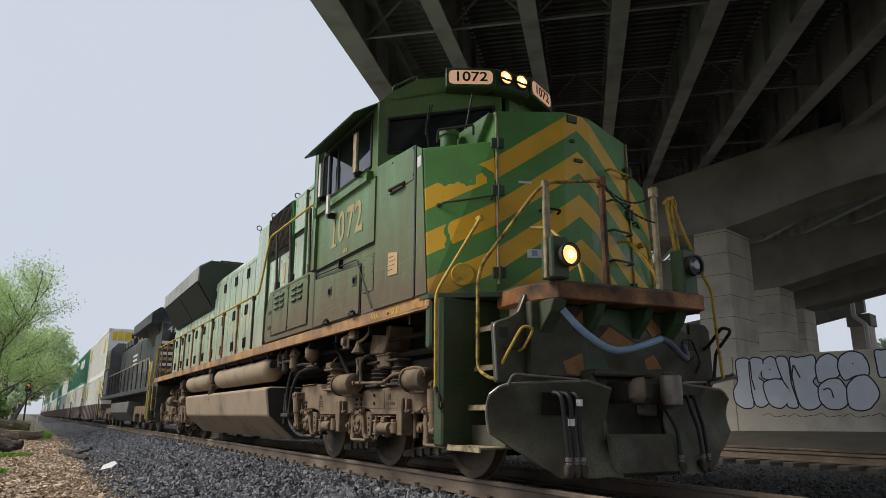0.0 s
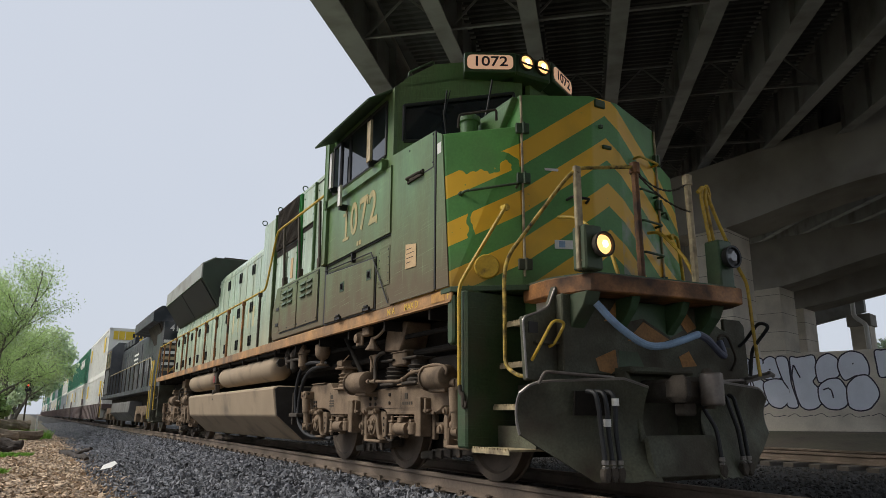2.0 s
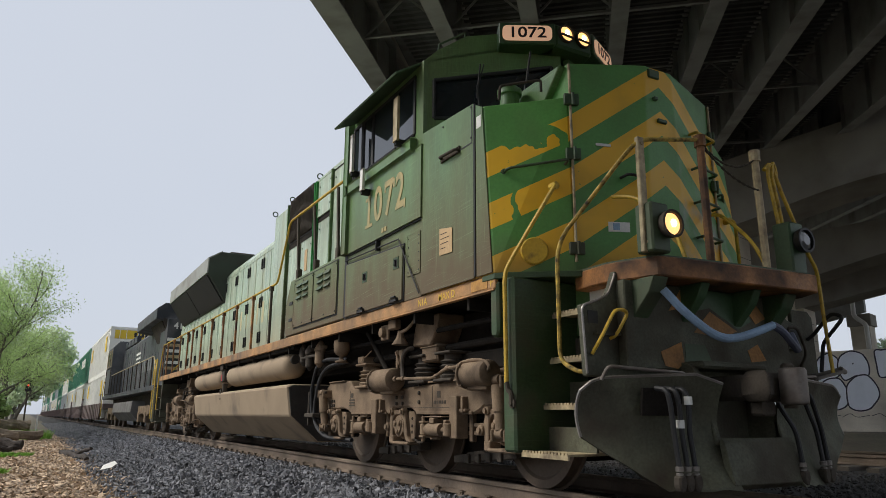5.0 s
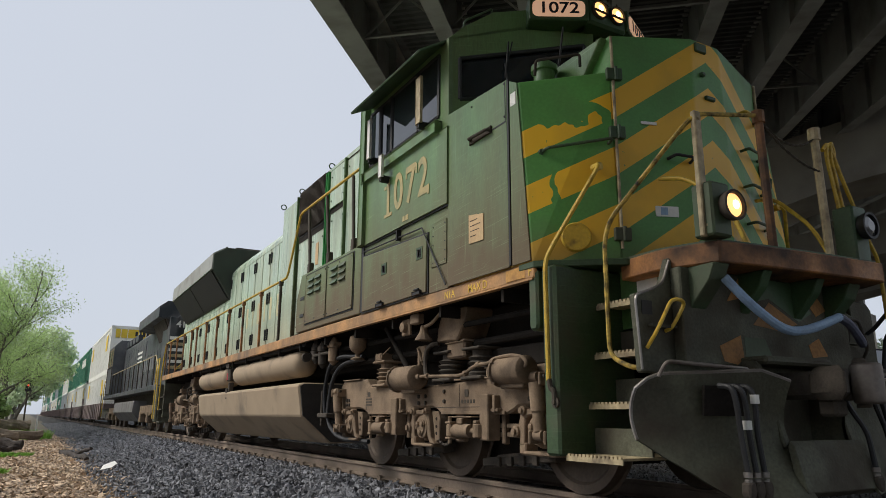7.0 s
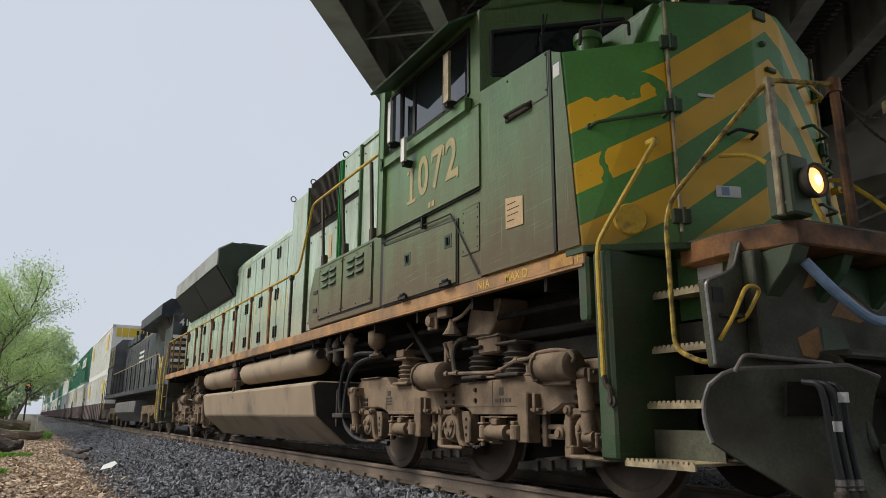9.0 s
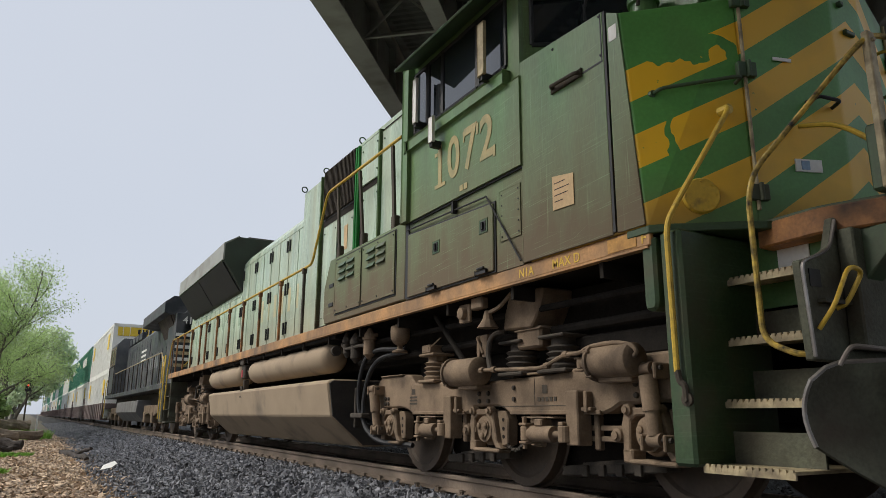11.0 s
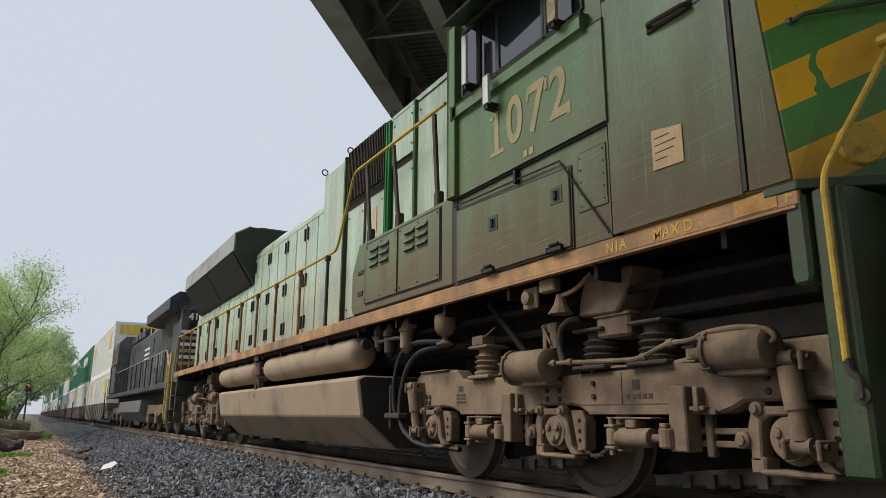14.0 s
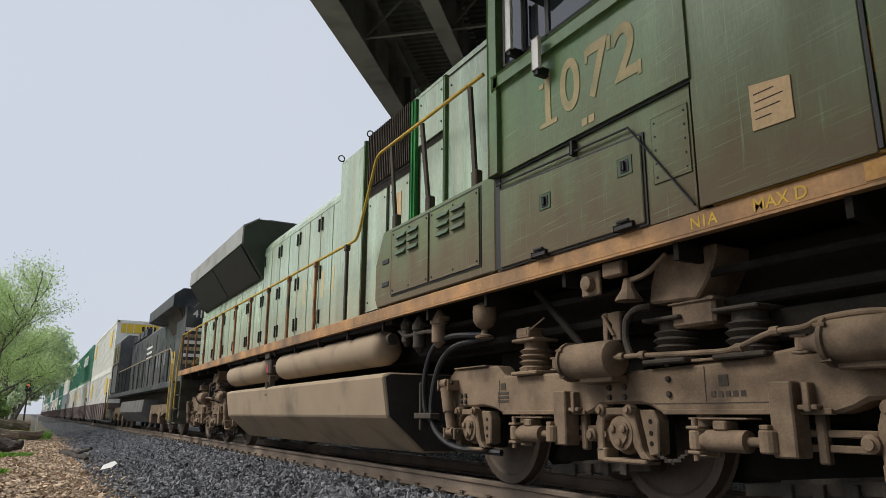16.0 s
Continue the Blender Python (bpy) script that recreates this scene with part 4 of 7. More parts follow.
        part("board_glass", g, BOARD, nb)
        face = m @ Matrix(((1, 0, 0, 0), (0, 0, -1, -0.034), (0, 1, 0, 0), (0, 0, 0, 1)))
        lettering("board_digits", "1072", 0.185, face, BLACK, nb, "black digits", 0.002, 0.003, 1.2)
    g = G()
    tube(g, [(-0.62, 0.64, 4.62), (-0.75, 0.55, 4.2), (-0.85, 0.5, 3.9)], 0.012, 6)
    part("cable", g, BLACK, loco)


def build_hood():
    # inverter hood behind the cab
    g = G()
    prism(g, [(-1.24, 1.88), (1.24, 1.88), (1.24, 4.58), (0.98, 4.70), (-0.98, 4.70), (-1.24, 4.58)], "y", 3.62, 7.35, 0.012)
    fh = part("front_hood", g, GREEN_PALE, loco, "faded green equipment hood paled by painted sky sheen")
    g = G()
    prism(g, [(-1.20, 1.88), (1.20, 1.88), (1.20, 4.56), (0.96, 4.66), (-0.96, 4.66), (-1.20, 4.56)], "y", 7.35, 8.55, 0.012)
    part("front_hood", g, GREEN_PALE, loco)
    for s in (-1, 1):
        x = s * 1.242
        # near-black sheet behind the doors draws the shade in their gaps
        g = G()
        box(g, x - s * 0.002, x + s * 0.006, 3.72, 7.34, 1.95, 4.5)
        part("door_seal", g, SHADE_BLACK, fh)
        # louvred grille of vertical slats
        g = G()
        box(g, x, x + s * 0.01, 5.92, 7.30, 3.72, 4.56)
        gr = part("air_grille", g, BLACK, fh, "black vertical-slat air grille")
        for k in range(24):
            g = G()
            box(g, x + s * 0.008, x + s * 0.05, 5.96 + k * 0.056, 5.975 + k * 0.056, 3.74, 4.54)
            part("slat", g, GRIME, gr)
        for y0, y1, z0, z1 in ((3.75, 5.0, 1.95, 4.45), (5.12, 5.75, 3.86, 4.5), (5.1, 5.68, 2.0, 3.75), (5.98, 6.55, 2.0, 3.6), (6.65, 7.25, 2.0, 3.6)):
            g = G()
            box(g, x, x + s * 0.022, y0, y1, z0, z1, 0.006)
            d = part("hood_door", g, GREEN_PALE, fh)
            g = G()
            for zz in (z0 + 0.12, z1 - 0.12):
                for yy in (y0 + 0.06, y1 - 0.06):
                    lathe(g, (x + s * 0.022, yy, zz), "x", [(0, 0.014), (s * 0.012, 0.012)], 6)
            part("bolts", g, GREEN_DARK, d)
        for y in (5.06, 5.80, 5.88, 7.38):
            g = G()
            box(g, x, x + s * 0.05, y - 0.02, y + 0.02, 1.95, 4.5, 0.008)
            part("door_post", g, GREEN_FRESH if 5.7 < y < 6 else GREEN, fh)
        for y0, y1, z0, z1 in ((5.02, 5.10, 2.85, 3.80), (3.69, 3.74, 2.85, 4.3)):
            g = G()
            box(g, x, x + s * 0.012, y0, y1, z0, z1)
            part("unfaded_strip", g, GREEN_FRESH, fh)
        g = G()
        box(g, x + s * 0.02, x + s * 0.03, 6.2, 6.33, 3.05, 3.42)
        part("notice_plate", g, STICKER, fh)
        for y in (5.83, 7.36, 8.50):
            g = G()
            tube(g, [(s * (1.225 + 0.05 * math.cos(q * 0.5236)), y, 4.62 + 0.05 * math.sin(q * 0.5236)) for q in range(13)], 0.011, 6)
            part("lifting_eye", g, GREEN_DARK, fh)
        # louvred lower box flush with the sill, behind the cab
        g = G()
        prism(g, [(3.64, 1.9), (6.20, 1.9), (6.26, 2.0), (6.26, 2.42), (6.05, 2.80), (3.64, 2.80)], "x", s * 1.05, s * 1.566, 0.01)
        lb = part("louvred_box", g, GREEN, loco)
        x = s * 1.567
        for y0, y1 in ((3.88, 4.84), (4.88, 5.78)):
            g = G()
            box(g, x, x + s * 0.016, y0, y1, 2.0, 2.74, 0.004)
            dr = part("box_door", g, GREEN, lb)
            g = G()
            box(g, x - s * 0.002, x + s * 0.006, y0 - 0.02, y1 + 0.02, 1.98, 2.76)
            part("door_seal", g, BLACK, dr)
            for c in range(2):
                for k in range(3):
                    yy, zz = (y0 + y1) / 2 - 0.22 + c * 0.3, 2.43 + k * 0.095
                    g = G()
                    prism(g, [(x + s * 0.014, zz), (x + s * 0.05, zz), (x + s * 0.014, zz + 0.06)], "y", yy, yy + 0.23, 0.002)
                    part("louvre", g, GREEN_DARK, dr)
            g = G()
            for yy in (y0 + 0.04, (y0 + y1) / 2, y1 - 0.04):
                for zz in (2.04, 2.70):
                    lathe(g, (x + s * 0.016, yy, zz), "x", [(0, 0.011), (s * 0.008, 0.01)], 6)
            part("bolts", g, BLACK, dr)
        for zz in (2.15, 2.42):
            g = G()
            box(g, x, x + s * 0.008, 5.88, 6.05, zz - 0.025, zz + 0.025)
            part("slot", g, BLACK, lb)
    # engine hood
    g = G()
    prism(g, [(-1.05, 1.88), (1.05, 1.88), (1.05, 4.16), (0.92, 4.34), (0.7, 4.40), (-0.7, 4.40), (-0.92, 4.34), (-1.05, 4.16)], "y", 8.55, 19.9, 0.012)
    hd = part("engine_hood", g, GREEN_PALE, loco, "faded green engine hood with many doors, paled by painted sky sheen")
    for s in (-1, 1):
        # near-black sheets behind the doors, so the gaps show as shade
        g = G()
        box(g, s * 1.048, s * 1.056, 8.57, 19.85, 1.93, 3.17)
        box(g, s * 1.048, s * 1.056, 8.57, 13.1, 3.17, 4.07)
        part("door_seal", g, SHADE_BLACK, hd)
    for s in (-1, 1):
        for k in range(19):
            y = 8.86 + k * 0.595
            g = G()
            box(g, s * 1.05, s * 1.072, y - 0.285, y + 0.285, 1.95, 4.05 if y < 13.2 else 3.40, 0.006)
            d = part("hood_door", g, GREEN_PALE, hd)
            for zz in (2.25, 3.0, 3.85):
                if zz < 3.1 or y < 13.2:
                    g = G()
                    box(g, s * 1.07, s * 1.095, y + (0.20 if k % 2 else -0.24), y + (0.24 if k % 2 else -0.20), zz - 0.11, zz + 0.11, 0.004)
                    part("latch", g, BLACK, d)
    for s in (-1, 1):
        g = G()
        box(g, s * 1.05, s * 1.08, 7.45, 7.75, 1.95, 4.3, 0.005)
        part("hood_door", g, GREEN, hd)
    # flared radiator section
    g = G()
    prism(g, [(-1.56, 4.25), (-1.55, 4.63), (-1.22, 4.83), (1.22, 4.83), (1.55, 4.63), (1.56, 4.25), (1.06, 3.50), (-1.06, 3.50)], "y", 13.4, 19.5, 0.015)
    rd = part("radiator_housing", g, GREEN_SOOT, loco, "flared sooty dark green radiator housing")
    for s in (-1, 1):
        n = Vector((s * 0.75, 0, -0.50)).normalized()
        for y0, y1 in ((13.52, 16.42), (16.48, 19.4)):
            g = G()
            a = Vector((s * 1.09, y0, 3.545)) + n * 0.012
            b = Vector((s * 1.535, y0, 4.212)) + n * 0.012
            q = [a, a + Vector((0, y1 - y0, 0)), b + Vector((0, y1 - y0, 0)), b]
            slab(g, q if s < 0 else q[::-1], 0.02)
            part("radiator_grille", g, BLACK, rd)
        g = G()
        prism(g, [(s * 1.58, 4.235), (s * 1.57, 4.645), (s * 1.225, 4.85), (s * 1.225, 4.82), (s * 1.54, 4.62), (s * 1.545, 4.235)], "y", 13.39, 19.51)
        part("radiator_hood_edge", g, mat_cached("pale_worn_edge"), rd)
        g = G()
        for k in range(24):
            box(g, min(s * 1.56, s * 1.59), max(s * 1.56, s * 1.59), 13.5 + k * 0.25, 13.53 + k * 0.25, 4.215, 4.245)
        part("bolts", g, GREEN, rd)
    g = G()
    for y0, y1 in ((13.7, 15.3), (15.6, 17.2), (17.5, 19.1)):
        box(g, -0.95, 0.95, y0, y1, 4.80, 4.93, 0.02)
    part("fan_housing", g, GRIME, rd)
    # ghost of the old lettering on the doors: plain bars
    for k in range(6):
        g = G()
        y = 9.02 + k * 0.47
        box(g, -1.0745, -1.0715, y, y + 0.11 + 0.05 * (k % 2), 2.55, 3.0)
        part("faded_lettering", g, GHOST, hd, "faded cream lettering worn away")


def mat_cached(name, cache={}):
    if name not in cache:
        cache[name] = {"pale_worn_edge": lambda: mat("pale_worn_edge", (0.30, 0.31, 0.28), 0.55, var=0.2, scale=3, dirt=(0.16, 0.15, 0.12), dirt_amount=0.4),
                       "worn_panel": lambda: mat("worn_orange_panel", (0.52, 0.27, 0.06), 0.6, var=0.3, scale=8, dirt=(0.25, 0.13, 0.05), dirt_amount=0.5, dirt_scale=8),
                       "fuel_end": lambda: mat("painted_shade_tank_end", (0.05, 0.043, 0.036), 0.8, var=0.3, scale=4)}[name]()
    return cache[name]


def build_rails():
    """Walkway handrails, stanchions and the high rail behind the cab."""
    for s in (-1, 1):
        x = s * 1.52
        g = G()
        tube(g, bend([(x, 20.2, 2.93), (x, 12, 2.93), (x, 7.0, 2.93), (x, 6.42, 3.92), (x, 3.88, 3.92)], 4, 0.12), 0.020, 8)
        part("handrail", g, YELLOW, loco, "thin worn yellow handrail")
        for y in (7.35, 8.61, 9.95, 11.2, 12.45, 13.7, 14.95, 15.7, 16.9, 18.1, 19.3, 20.15):
            g = G()
            box(g, x - 0.02, x + 0.02, y - 0.028, y + 0.028, 1.74, 2.92, 0.006)
            box(g, x - 0.035, x + 0.035, y - 0.04, y + 0.04, 2.84, 2.93, 0.01)
            part("stanchion", g, RUST if y > 8 else GRIME, loco)
        for y, y2 in ((5.97, 5.80), (5.16, 4.97), (4.12, 4.02)):
            g = G()
            slab(g, [(x - 0.02, y - 0.03, 3.88), (x - 0.02, y + 0.03, 3.88), (x - 0.02, y2 + 0.03, 2.8), (x - 0.02, y2 - 0.03, 2.8)], 0.03)
            box(g, x - 0.04, x + 0.04, y2 - 0.06, y2 + 0.04, 2.78, 2.96, 0.012)
            part("stanchion", g, GRIME, loco)


def build_front():
    """Front platform, steps, pilot, plough, coupler, hoses, lights."""
    beam = [(-1.0, -0.78), (-0.98, -0.88), (-0.86, -1.25), (-0.5, -1.30), (0.0, -1.345), (0.5, -1.38), (0.92, -1.40), (1.06, -1.15), (1.10, -0.78)]
    g = G()
    prism(g, [(-0.96, -0.36)] + beam + [(0.96, -0.36)], "z", 1.72, 1.88, 0.012)
    part("anticlimber", g, RUST, loco, "rusty brown bowed front platform beam")
    g = G()
    prism(g, [(-0.95, -0.4)] + [(a * 0.97, b * 0.97) for a, b in beam] + [(0.95, -0.4)], "z", 1.882, 1.90)
    part("platform_plate", g, GREEN_DARK, loco)
    # ledge under the shoulders
    for s in (-1, 1):
        g = G()
        prism(g, [(s * 1.57, 0.0), (s * 1.5, -0.08), (s * 1.0, -0.47), (s * 0.6, -0.62), (s * 0.6, -0.2), (s * 1.57, 0.2)], "z", 1.83, 1.885, 0.006)
        part("nose_ledge", g, GREEN_SHADED, loco)
        # the cheek and fender colour already holds the shade of the step well
        # step well: rear cheek with folded edge, hanging fender, treads, risers
        g = G()
        box(g, min(s * 0.70, s * 1.515), max(s * 0.70, s * 1.515), -0.205, -0.03, 0.36, 1.83, 0.02)
        part("step_cheek", g, GREEN_SHADED, loco)
        g = G()
        prism(g, [(-0.02, 1.36), (0.0, 1.32), (0.08, 1.32), (0.10, 1.36), (0.10, 1.74), (-0.02, 1.82)], "x", s * 1.40, s * 1.55, 0.02)
        part("corner_fender", g, GREEN_SHADED, loco)
        st = [(0.375, 1.45), (0.75, 1.21), (1.135, 1.13), (1.53, 1.09)]
        for z, xo in st:
            g = G()
            box(g, min(s * 0.72, s * xo), max(s * 0.72, s * xo), -0.80, -0.206, z - 0.02, z, 0.003)
            for k in range(14):
                yy = -0.79 + k * 0.0415
                box(g, min(s * xo, s * (xo + 0.011)), max(s * xo, s * (xo + 0.011)), yy, yy + 0.026, z - 0.03, z + 0.008)
            box(g, min(s * (xo - 0.004), s * (xo + 0.01)), max(s * (xo - 0.004), s * (xo + 0.01)), -0.80, -0.206, z - 0.045, z - 0.008)
            tr = part("step_tread", g, CREAM, loco, "perforated yellowish step tread")
            g = G()
            box(g, min(s * (xo - 0.30), s * (xo - 0.28)), max(s * (xo - 0.30), s * (xo - 0.28)), -0.79, -0.206, z - 0.0, z + 0.19)
            part("riser", g, PILOT, tr)
        g = G()
        box(g, min(s * 0.8, s * 0.82), max(s * 0.8, s * 0.82), -0.85, 0.0, 1.35, 1.83)
        pw = part("step_well_wall", g, GREEN_WELL, loco)
        g = G()
        box(g, min(s * 0.822, s * 0.83), max(s * 0.822, s * 0.83), -0.62, -0.40, 1.55, 1.73)
        wl_ = part("warning_label", g, SIGN_WHITE, pw, "white and orange warning label")
        g = G()
        box(g, min(s * 0.83, s * 0.833), max(s * 0.83, s * 0.833), -0.61, -0.41, 1.555, 1.60)
        part("label_band", g, ORANGE, wl_)
        # yellow grab rails: from the nose down the corner, and beside the steps
        g = G()
        tube(g, bend([(s * 1.15, -0.33, 2.66), (s * 1.18, -0.42, 2.66), (s * 1.50, -0.19, 2.0), (s * 1.555, -0.14, 1.86), (s * 1.55, -0.14, 0.92)], 5, 0.10), 0.019, 8)
        lathe(g, (s * 1.15, -0.34, 2.66), "y", [(-0.05, 0.035), (0.03, 0.035)], 10)
        cg_ = part("corner_grab_rail", g, YELLOW, loco, "bent yellow corner grab rail")
        g = G()
        lathe(g, (s * 1.513, -0.18, 0.755), "x", [(0, 0.042), (s * 0.018, 0.042), (s * 0.022, 0.02), (s * 0.036, 0.018)], 12)
        tube(g, bend([(s * 1.548, -0.14, 0.93), (s * 1.545, -0.15, 0.86), (s * 1.535, -0.18, 0.84), (s * 1.53, -0.18, 0.76)], 4, 0.03), 0.021, 8)
        part("rail_foot", g, GRIME, cg_, "dark bolted rail foot")
        if s > 0:      # far side: rail bent outwards, hoop of folded rail over the lamp box
            g = G()
            tube(g, bend([(0.70, -1.15, 2.90), (0.80, -1.15, 3.0), (0.94, -1.15, 2.68), (1.26, -1.13, 2.15), (1.38, -1.12, 2.02), (1.43, -1.10, 1.54), (1.47, -1.10, 1.06)], 5, 0.10), 0.018, 8)
            part("step_rail", g, YELLOW, loco, "bent yellow step rail")
            for dx, zt in ((0.0, 2.98), (0.06, 3.02)):
                g = G()
                tube(g, bend([(0.80 + dx, -1.17, 2.38), (0.73 + dx, -1.16, 2.86), (0.78 + dx, -1.15, zt), (0.88 + dx * 0.5, -1.13, 2.92), (0.84 + dx, -1.12, 2.80)], 5, 0.06), 0.017, 8)
                part("folded_rail", g, YELLOW, loco)
            g = G()
            tube(g, bend([(1.45, -1.0, 1.07), (1.45, -1.05, 1.34), (1.45, -1.28, 1.56), (1.45, -1.16, 1.61), (1.45, -0.96, 1.42), (1.44, -0.90, 1.38)], 5, 0.06), 0.018, 8)
            part("corner_loop", g, BLACK, loco, "black bent corner grab loop")
            g = G()
            slab(g, [(1.36, -1.02, 1.02), (1.74, -1.06, 1.10), (1.74, -0.98, 1.12), (1.36, -0.92, 1.04)], 0.03)
            tube(g, [(1.72, -1.02, 1.11), (1.79, -1.02, 1.08)], 0.025, 8)
            part("jumper_bracket", g, STEEL, loco)
        g = G()
        tube(g, bend([(s * 0.30, -1.25, 2.96), (s * 0.95, -1.22, 2.84), (s * 1.05, -1.15, 2.72), (s * 1.30, -0.63, 2.12), (s * 1.34, -0.60, 1.95), (s * 1.36, -0.62, 1.08), (s * 1.34, -0.80, 0.99), (s * 1.30, -0.86, 0.99)], 5, 0.10), 0.018, 8)
        if s < 0:
            part("step_rail", g, mat_rail(), loco, "chipped yellow and black step rail")
        # platform posts
        g = G()
        box(g, s * 0.95 - 0.035, s * 0.95 + 0.035, -1.235, -1.19, 1.90, 2.86, 0.008)
        for zz in (2.80, 1.98):
            lathe(g, (s * 0.95, -1.235, zz), "y", [(-0.015, 0.014), (0, 0.014)], 8)
        if s < 0:
            part("platform_post", g, CREAM, loco, "worn cream platform post")
        px = -0.27 if s < 0 else 0.44
        g = G()
        tube(g, [(px, -1.26, 1.90), (px, -1.25, 2.93)], 0.034, 8)
        lathe(g, (px, -1.25, 2.90), "z", [(0, 0.05), (0.1, 0.05), (0.11, 0.03)], 10)
        part("platform_post", g, RUST if s < 0 else CREAM, loco)
        g = G()
        tube(g, bend([(s * 0.52, -1.22, 1.9), (s * 0.50, -1.1, 2.2), (s * 0.55, -0.75, 2.55), (s * 0.62, -0.52, 2.6)], 5, 0.15), 0.018, 8)
        part("door_rail", g, YELLOW, loco)
        # ditch light: bracket box, bowl, lens
        lx, lz = (-0.80, 2.12) if s < 0 else (0.88, 2.20)
        g = G()
        box(g, s * 0.86 - 0.10, s * 0.86 + 0.10, -1.30, -1.12, 1.90, 2.30 if s < 0 else 2.38, 0.015)
        dl = part("ditch_light_box", g, GREEN_DARK, loco)
        g = G()
        lathe(g, (lx, -1.30, lz), "y", [(0.06, 0.07), (-0.03, 0.11), (-0.075, 0.115), (-0.075, 0.095), (-0.03, 0.09)], 20)
        part("lamp_bowl", g, BLACK if s > 0 else GRIME, dl, smooth=True)
        g = G()
        lathe(g, (lx, -1.345, lz), "y", [(0.02, 0.094), (-0.012, 0.085), (-0.03, 0.045)], 20)
        part("lens", g, LAMP_WARM if s < 0 else LENS, dl, "lit warm ditch light" if s < 0 else "unlit ditch light")
        if s < 0:
            g = G()
            lathe(g, (lx, -1.368, lz), "y", [(0.01, 0.045), (-0.012, 0.03)], 14)
            part("bulb", g, LAMP_ON, dl)
    # safety chains between the posts: links
    for a, b, sag in (((-0.27, -1.26, 2.93), (0.44, -1.26, 2.93), 0.14), ((-0.27, -1.27, 2.90), (0.44, -1.27, 2.62), 0.07)):
        g = G()
        for k in range(22):
            p = []
            for j in (k, k + 1):
                w = j / 22
                q = Vector(a) * (1 - w) + Vector(b) * w
                q.z -= sag * 4 * w * (1 - w)
                p.append(q)
            tube(g, [p[0], p[1]], 0.011 if k % 2 else 0.007, 5)
        part("safety_chain", g, GRIME, loco, "slack dark safety chain")
    # pilot plate with gussets
    g = G()
    prism(g, [(-1.33, 0.95), (-1.36, 1.50), (-1.18, 1.55), (-1.08, 1.60), (-1.0, 1.80), (1.0, 1.80), (1.08, 1.60), (1.18, 1.55), (1.36, 1.50), (1.33, 0.95)], "y", -0.90, -0.84, 0.01)
    pp = part("pilot_plate", g, PILOT, loco, "grimy dark green pilot plate")
    g = G()
    tube(g, bend([(-1.332, -0.905, 0.97), (-1.362, -0.905, 1.49), (-1.18, -0.905, 1.552), (-1.08, -0.905, 1.605), (-1.0, -0.905, 1.78)], 4, 0.05), 0.011, 6)
    part("worn_rim", g, STEEL, pp, "worn bare edge of the pilot plate")
    g = G()
    prism(g, [(-1.0, 1.02), (-1.0, 1.72), (1.0, 1.72), (1.0, 1.02)], "y", -1.0, -0.9, 0.01)
    box(g, -1.25, 1.25, -0.95, -0.90, 1.27, 1.29)
    part("pilot_face", g, PILOT, pp)
    for x in (-0.80, -0.32, 0.32, 0.80):
        g = G()
        prism(g, [(-0.92, 1.72), (-1.24, 1.72), (-1.18, 1.60), (-1.0, 1.42), (-0.92, 1.38)], "x", x - 0.05 - (0.06 if abs(x) > 0.5 else 0), x + 0.05, 0.008)
        part("gusset", g, GREEN_DARK, pp)
    for pts in ([(-0.24, 1.34), (-0.03, 1.53), (0.30, 1.38), (0.10, 1.31)], [(-0.52, 1.50), (-0.36, 1.70), (-0.10, 1.70), (-0.34, 1.54)], [(0.36, 1.66), (0.52, 1.70), (0.70, 1.52), (0.56, 1.46)],
                [(-0.64, 1.16), (-0.40, 1.25), (-0.38, 1.08), (-0.46, 1.03), (-0.60, 1.05)], [(0.42, 1.22), (0.56, 1.28), (0.66, 1.14), (0.46, 1.12)]):
        g = G()
        prism(g, pts, "y", -1.004, -0.998)
        part("chevron_mark", g, mat_cached2(), pp, "faded orange chevron mark")
    # faded green field between the chevrons
    for pts in ([(-0.30, 1.50), (-0.05, 1.71), (0.34, 1.71), (0.50, 1.48), (0.32, 1.40), (-0.03, 1.56)], [(-0.36, 1.24), (-0.12, 1.24), (-0.02, 1.05), (-0.36, 1.05)]):
        g = G()
        prism(g, pts, "y", -1.0025, -0.998)
        part("green_mark", g, GREEN_DARK, pp, "faded green paint field")
    g = G()
    prism(g, [(1.24, 0.95), (1.24, 1.66), (1.50, 1.66), (1.56, 1.60), (1.57, 1.02), (1.52, 0.95)], "y", -0.895, -0.85, 0.008)
    part("corner_plate", g, PILOT, pp)
    for s in (-1, 1):
        g = G()
        box(g, s * 1.25 - 0.05, s * 1.25 + 0.05, -0.905, -0.895, 1.36, 1.46, 0.0)
        part("lift_slot", g, BLACK, pp)
        # corner grab loop
        g = G()
        tube(g, bend([(s * 1.28, -0.91, 1.12), (s * 1.26, -1.0, 1.24), (s * 1.12, -1.02, 1.47), (s * 0.98, -1.02, 1.46), (s * 1.06, -0.95, 1.27), (s * 1.08, -0.9, 1.25)], 5, 0.06), 0.014, 8)
        part("corner_grab", g, YELLOW if s < 0 else GRIME, pp)
        g = G()
        tube(g, bend([(s * 1.28, -1.0, 0.92), (s * 1.26, -1.06, 1.02), (s * 0.62, -1.22, 0.98), (s * 0.60, -1.18, 0.88)], 4, 0.04), 0.014, 8)
        part("uncoupling_lever", g, STEEL, loco)
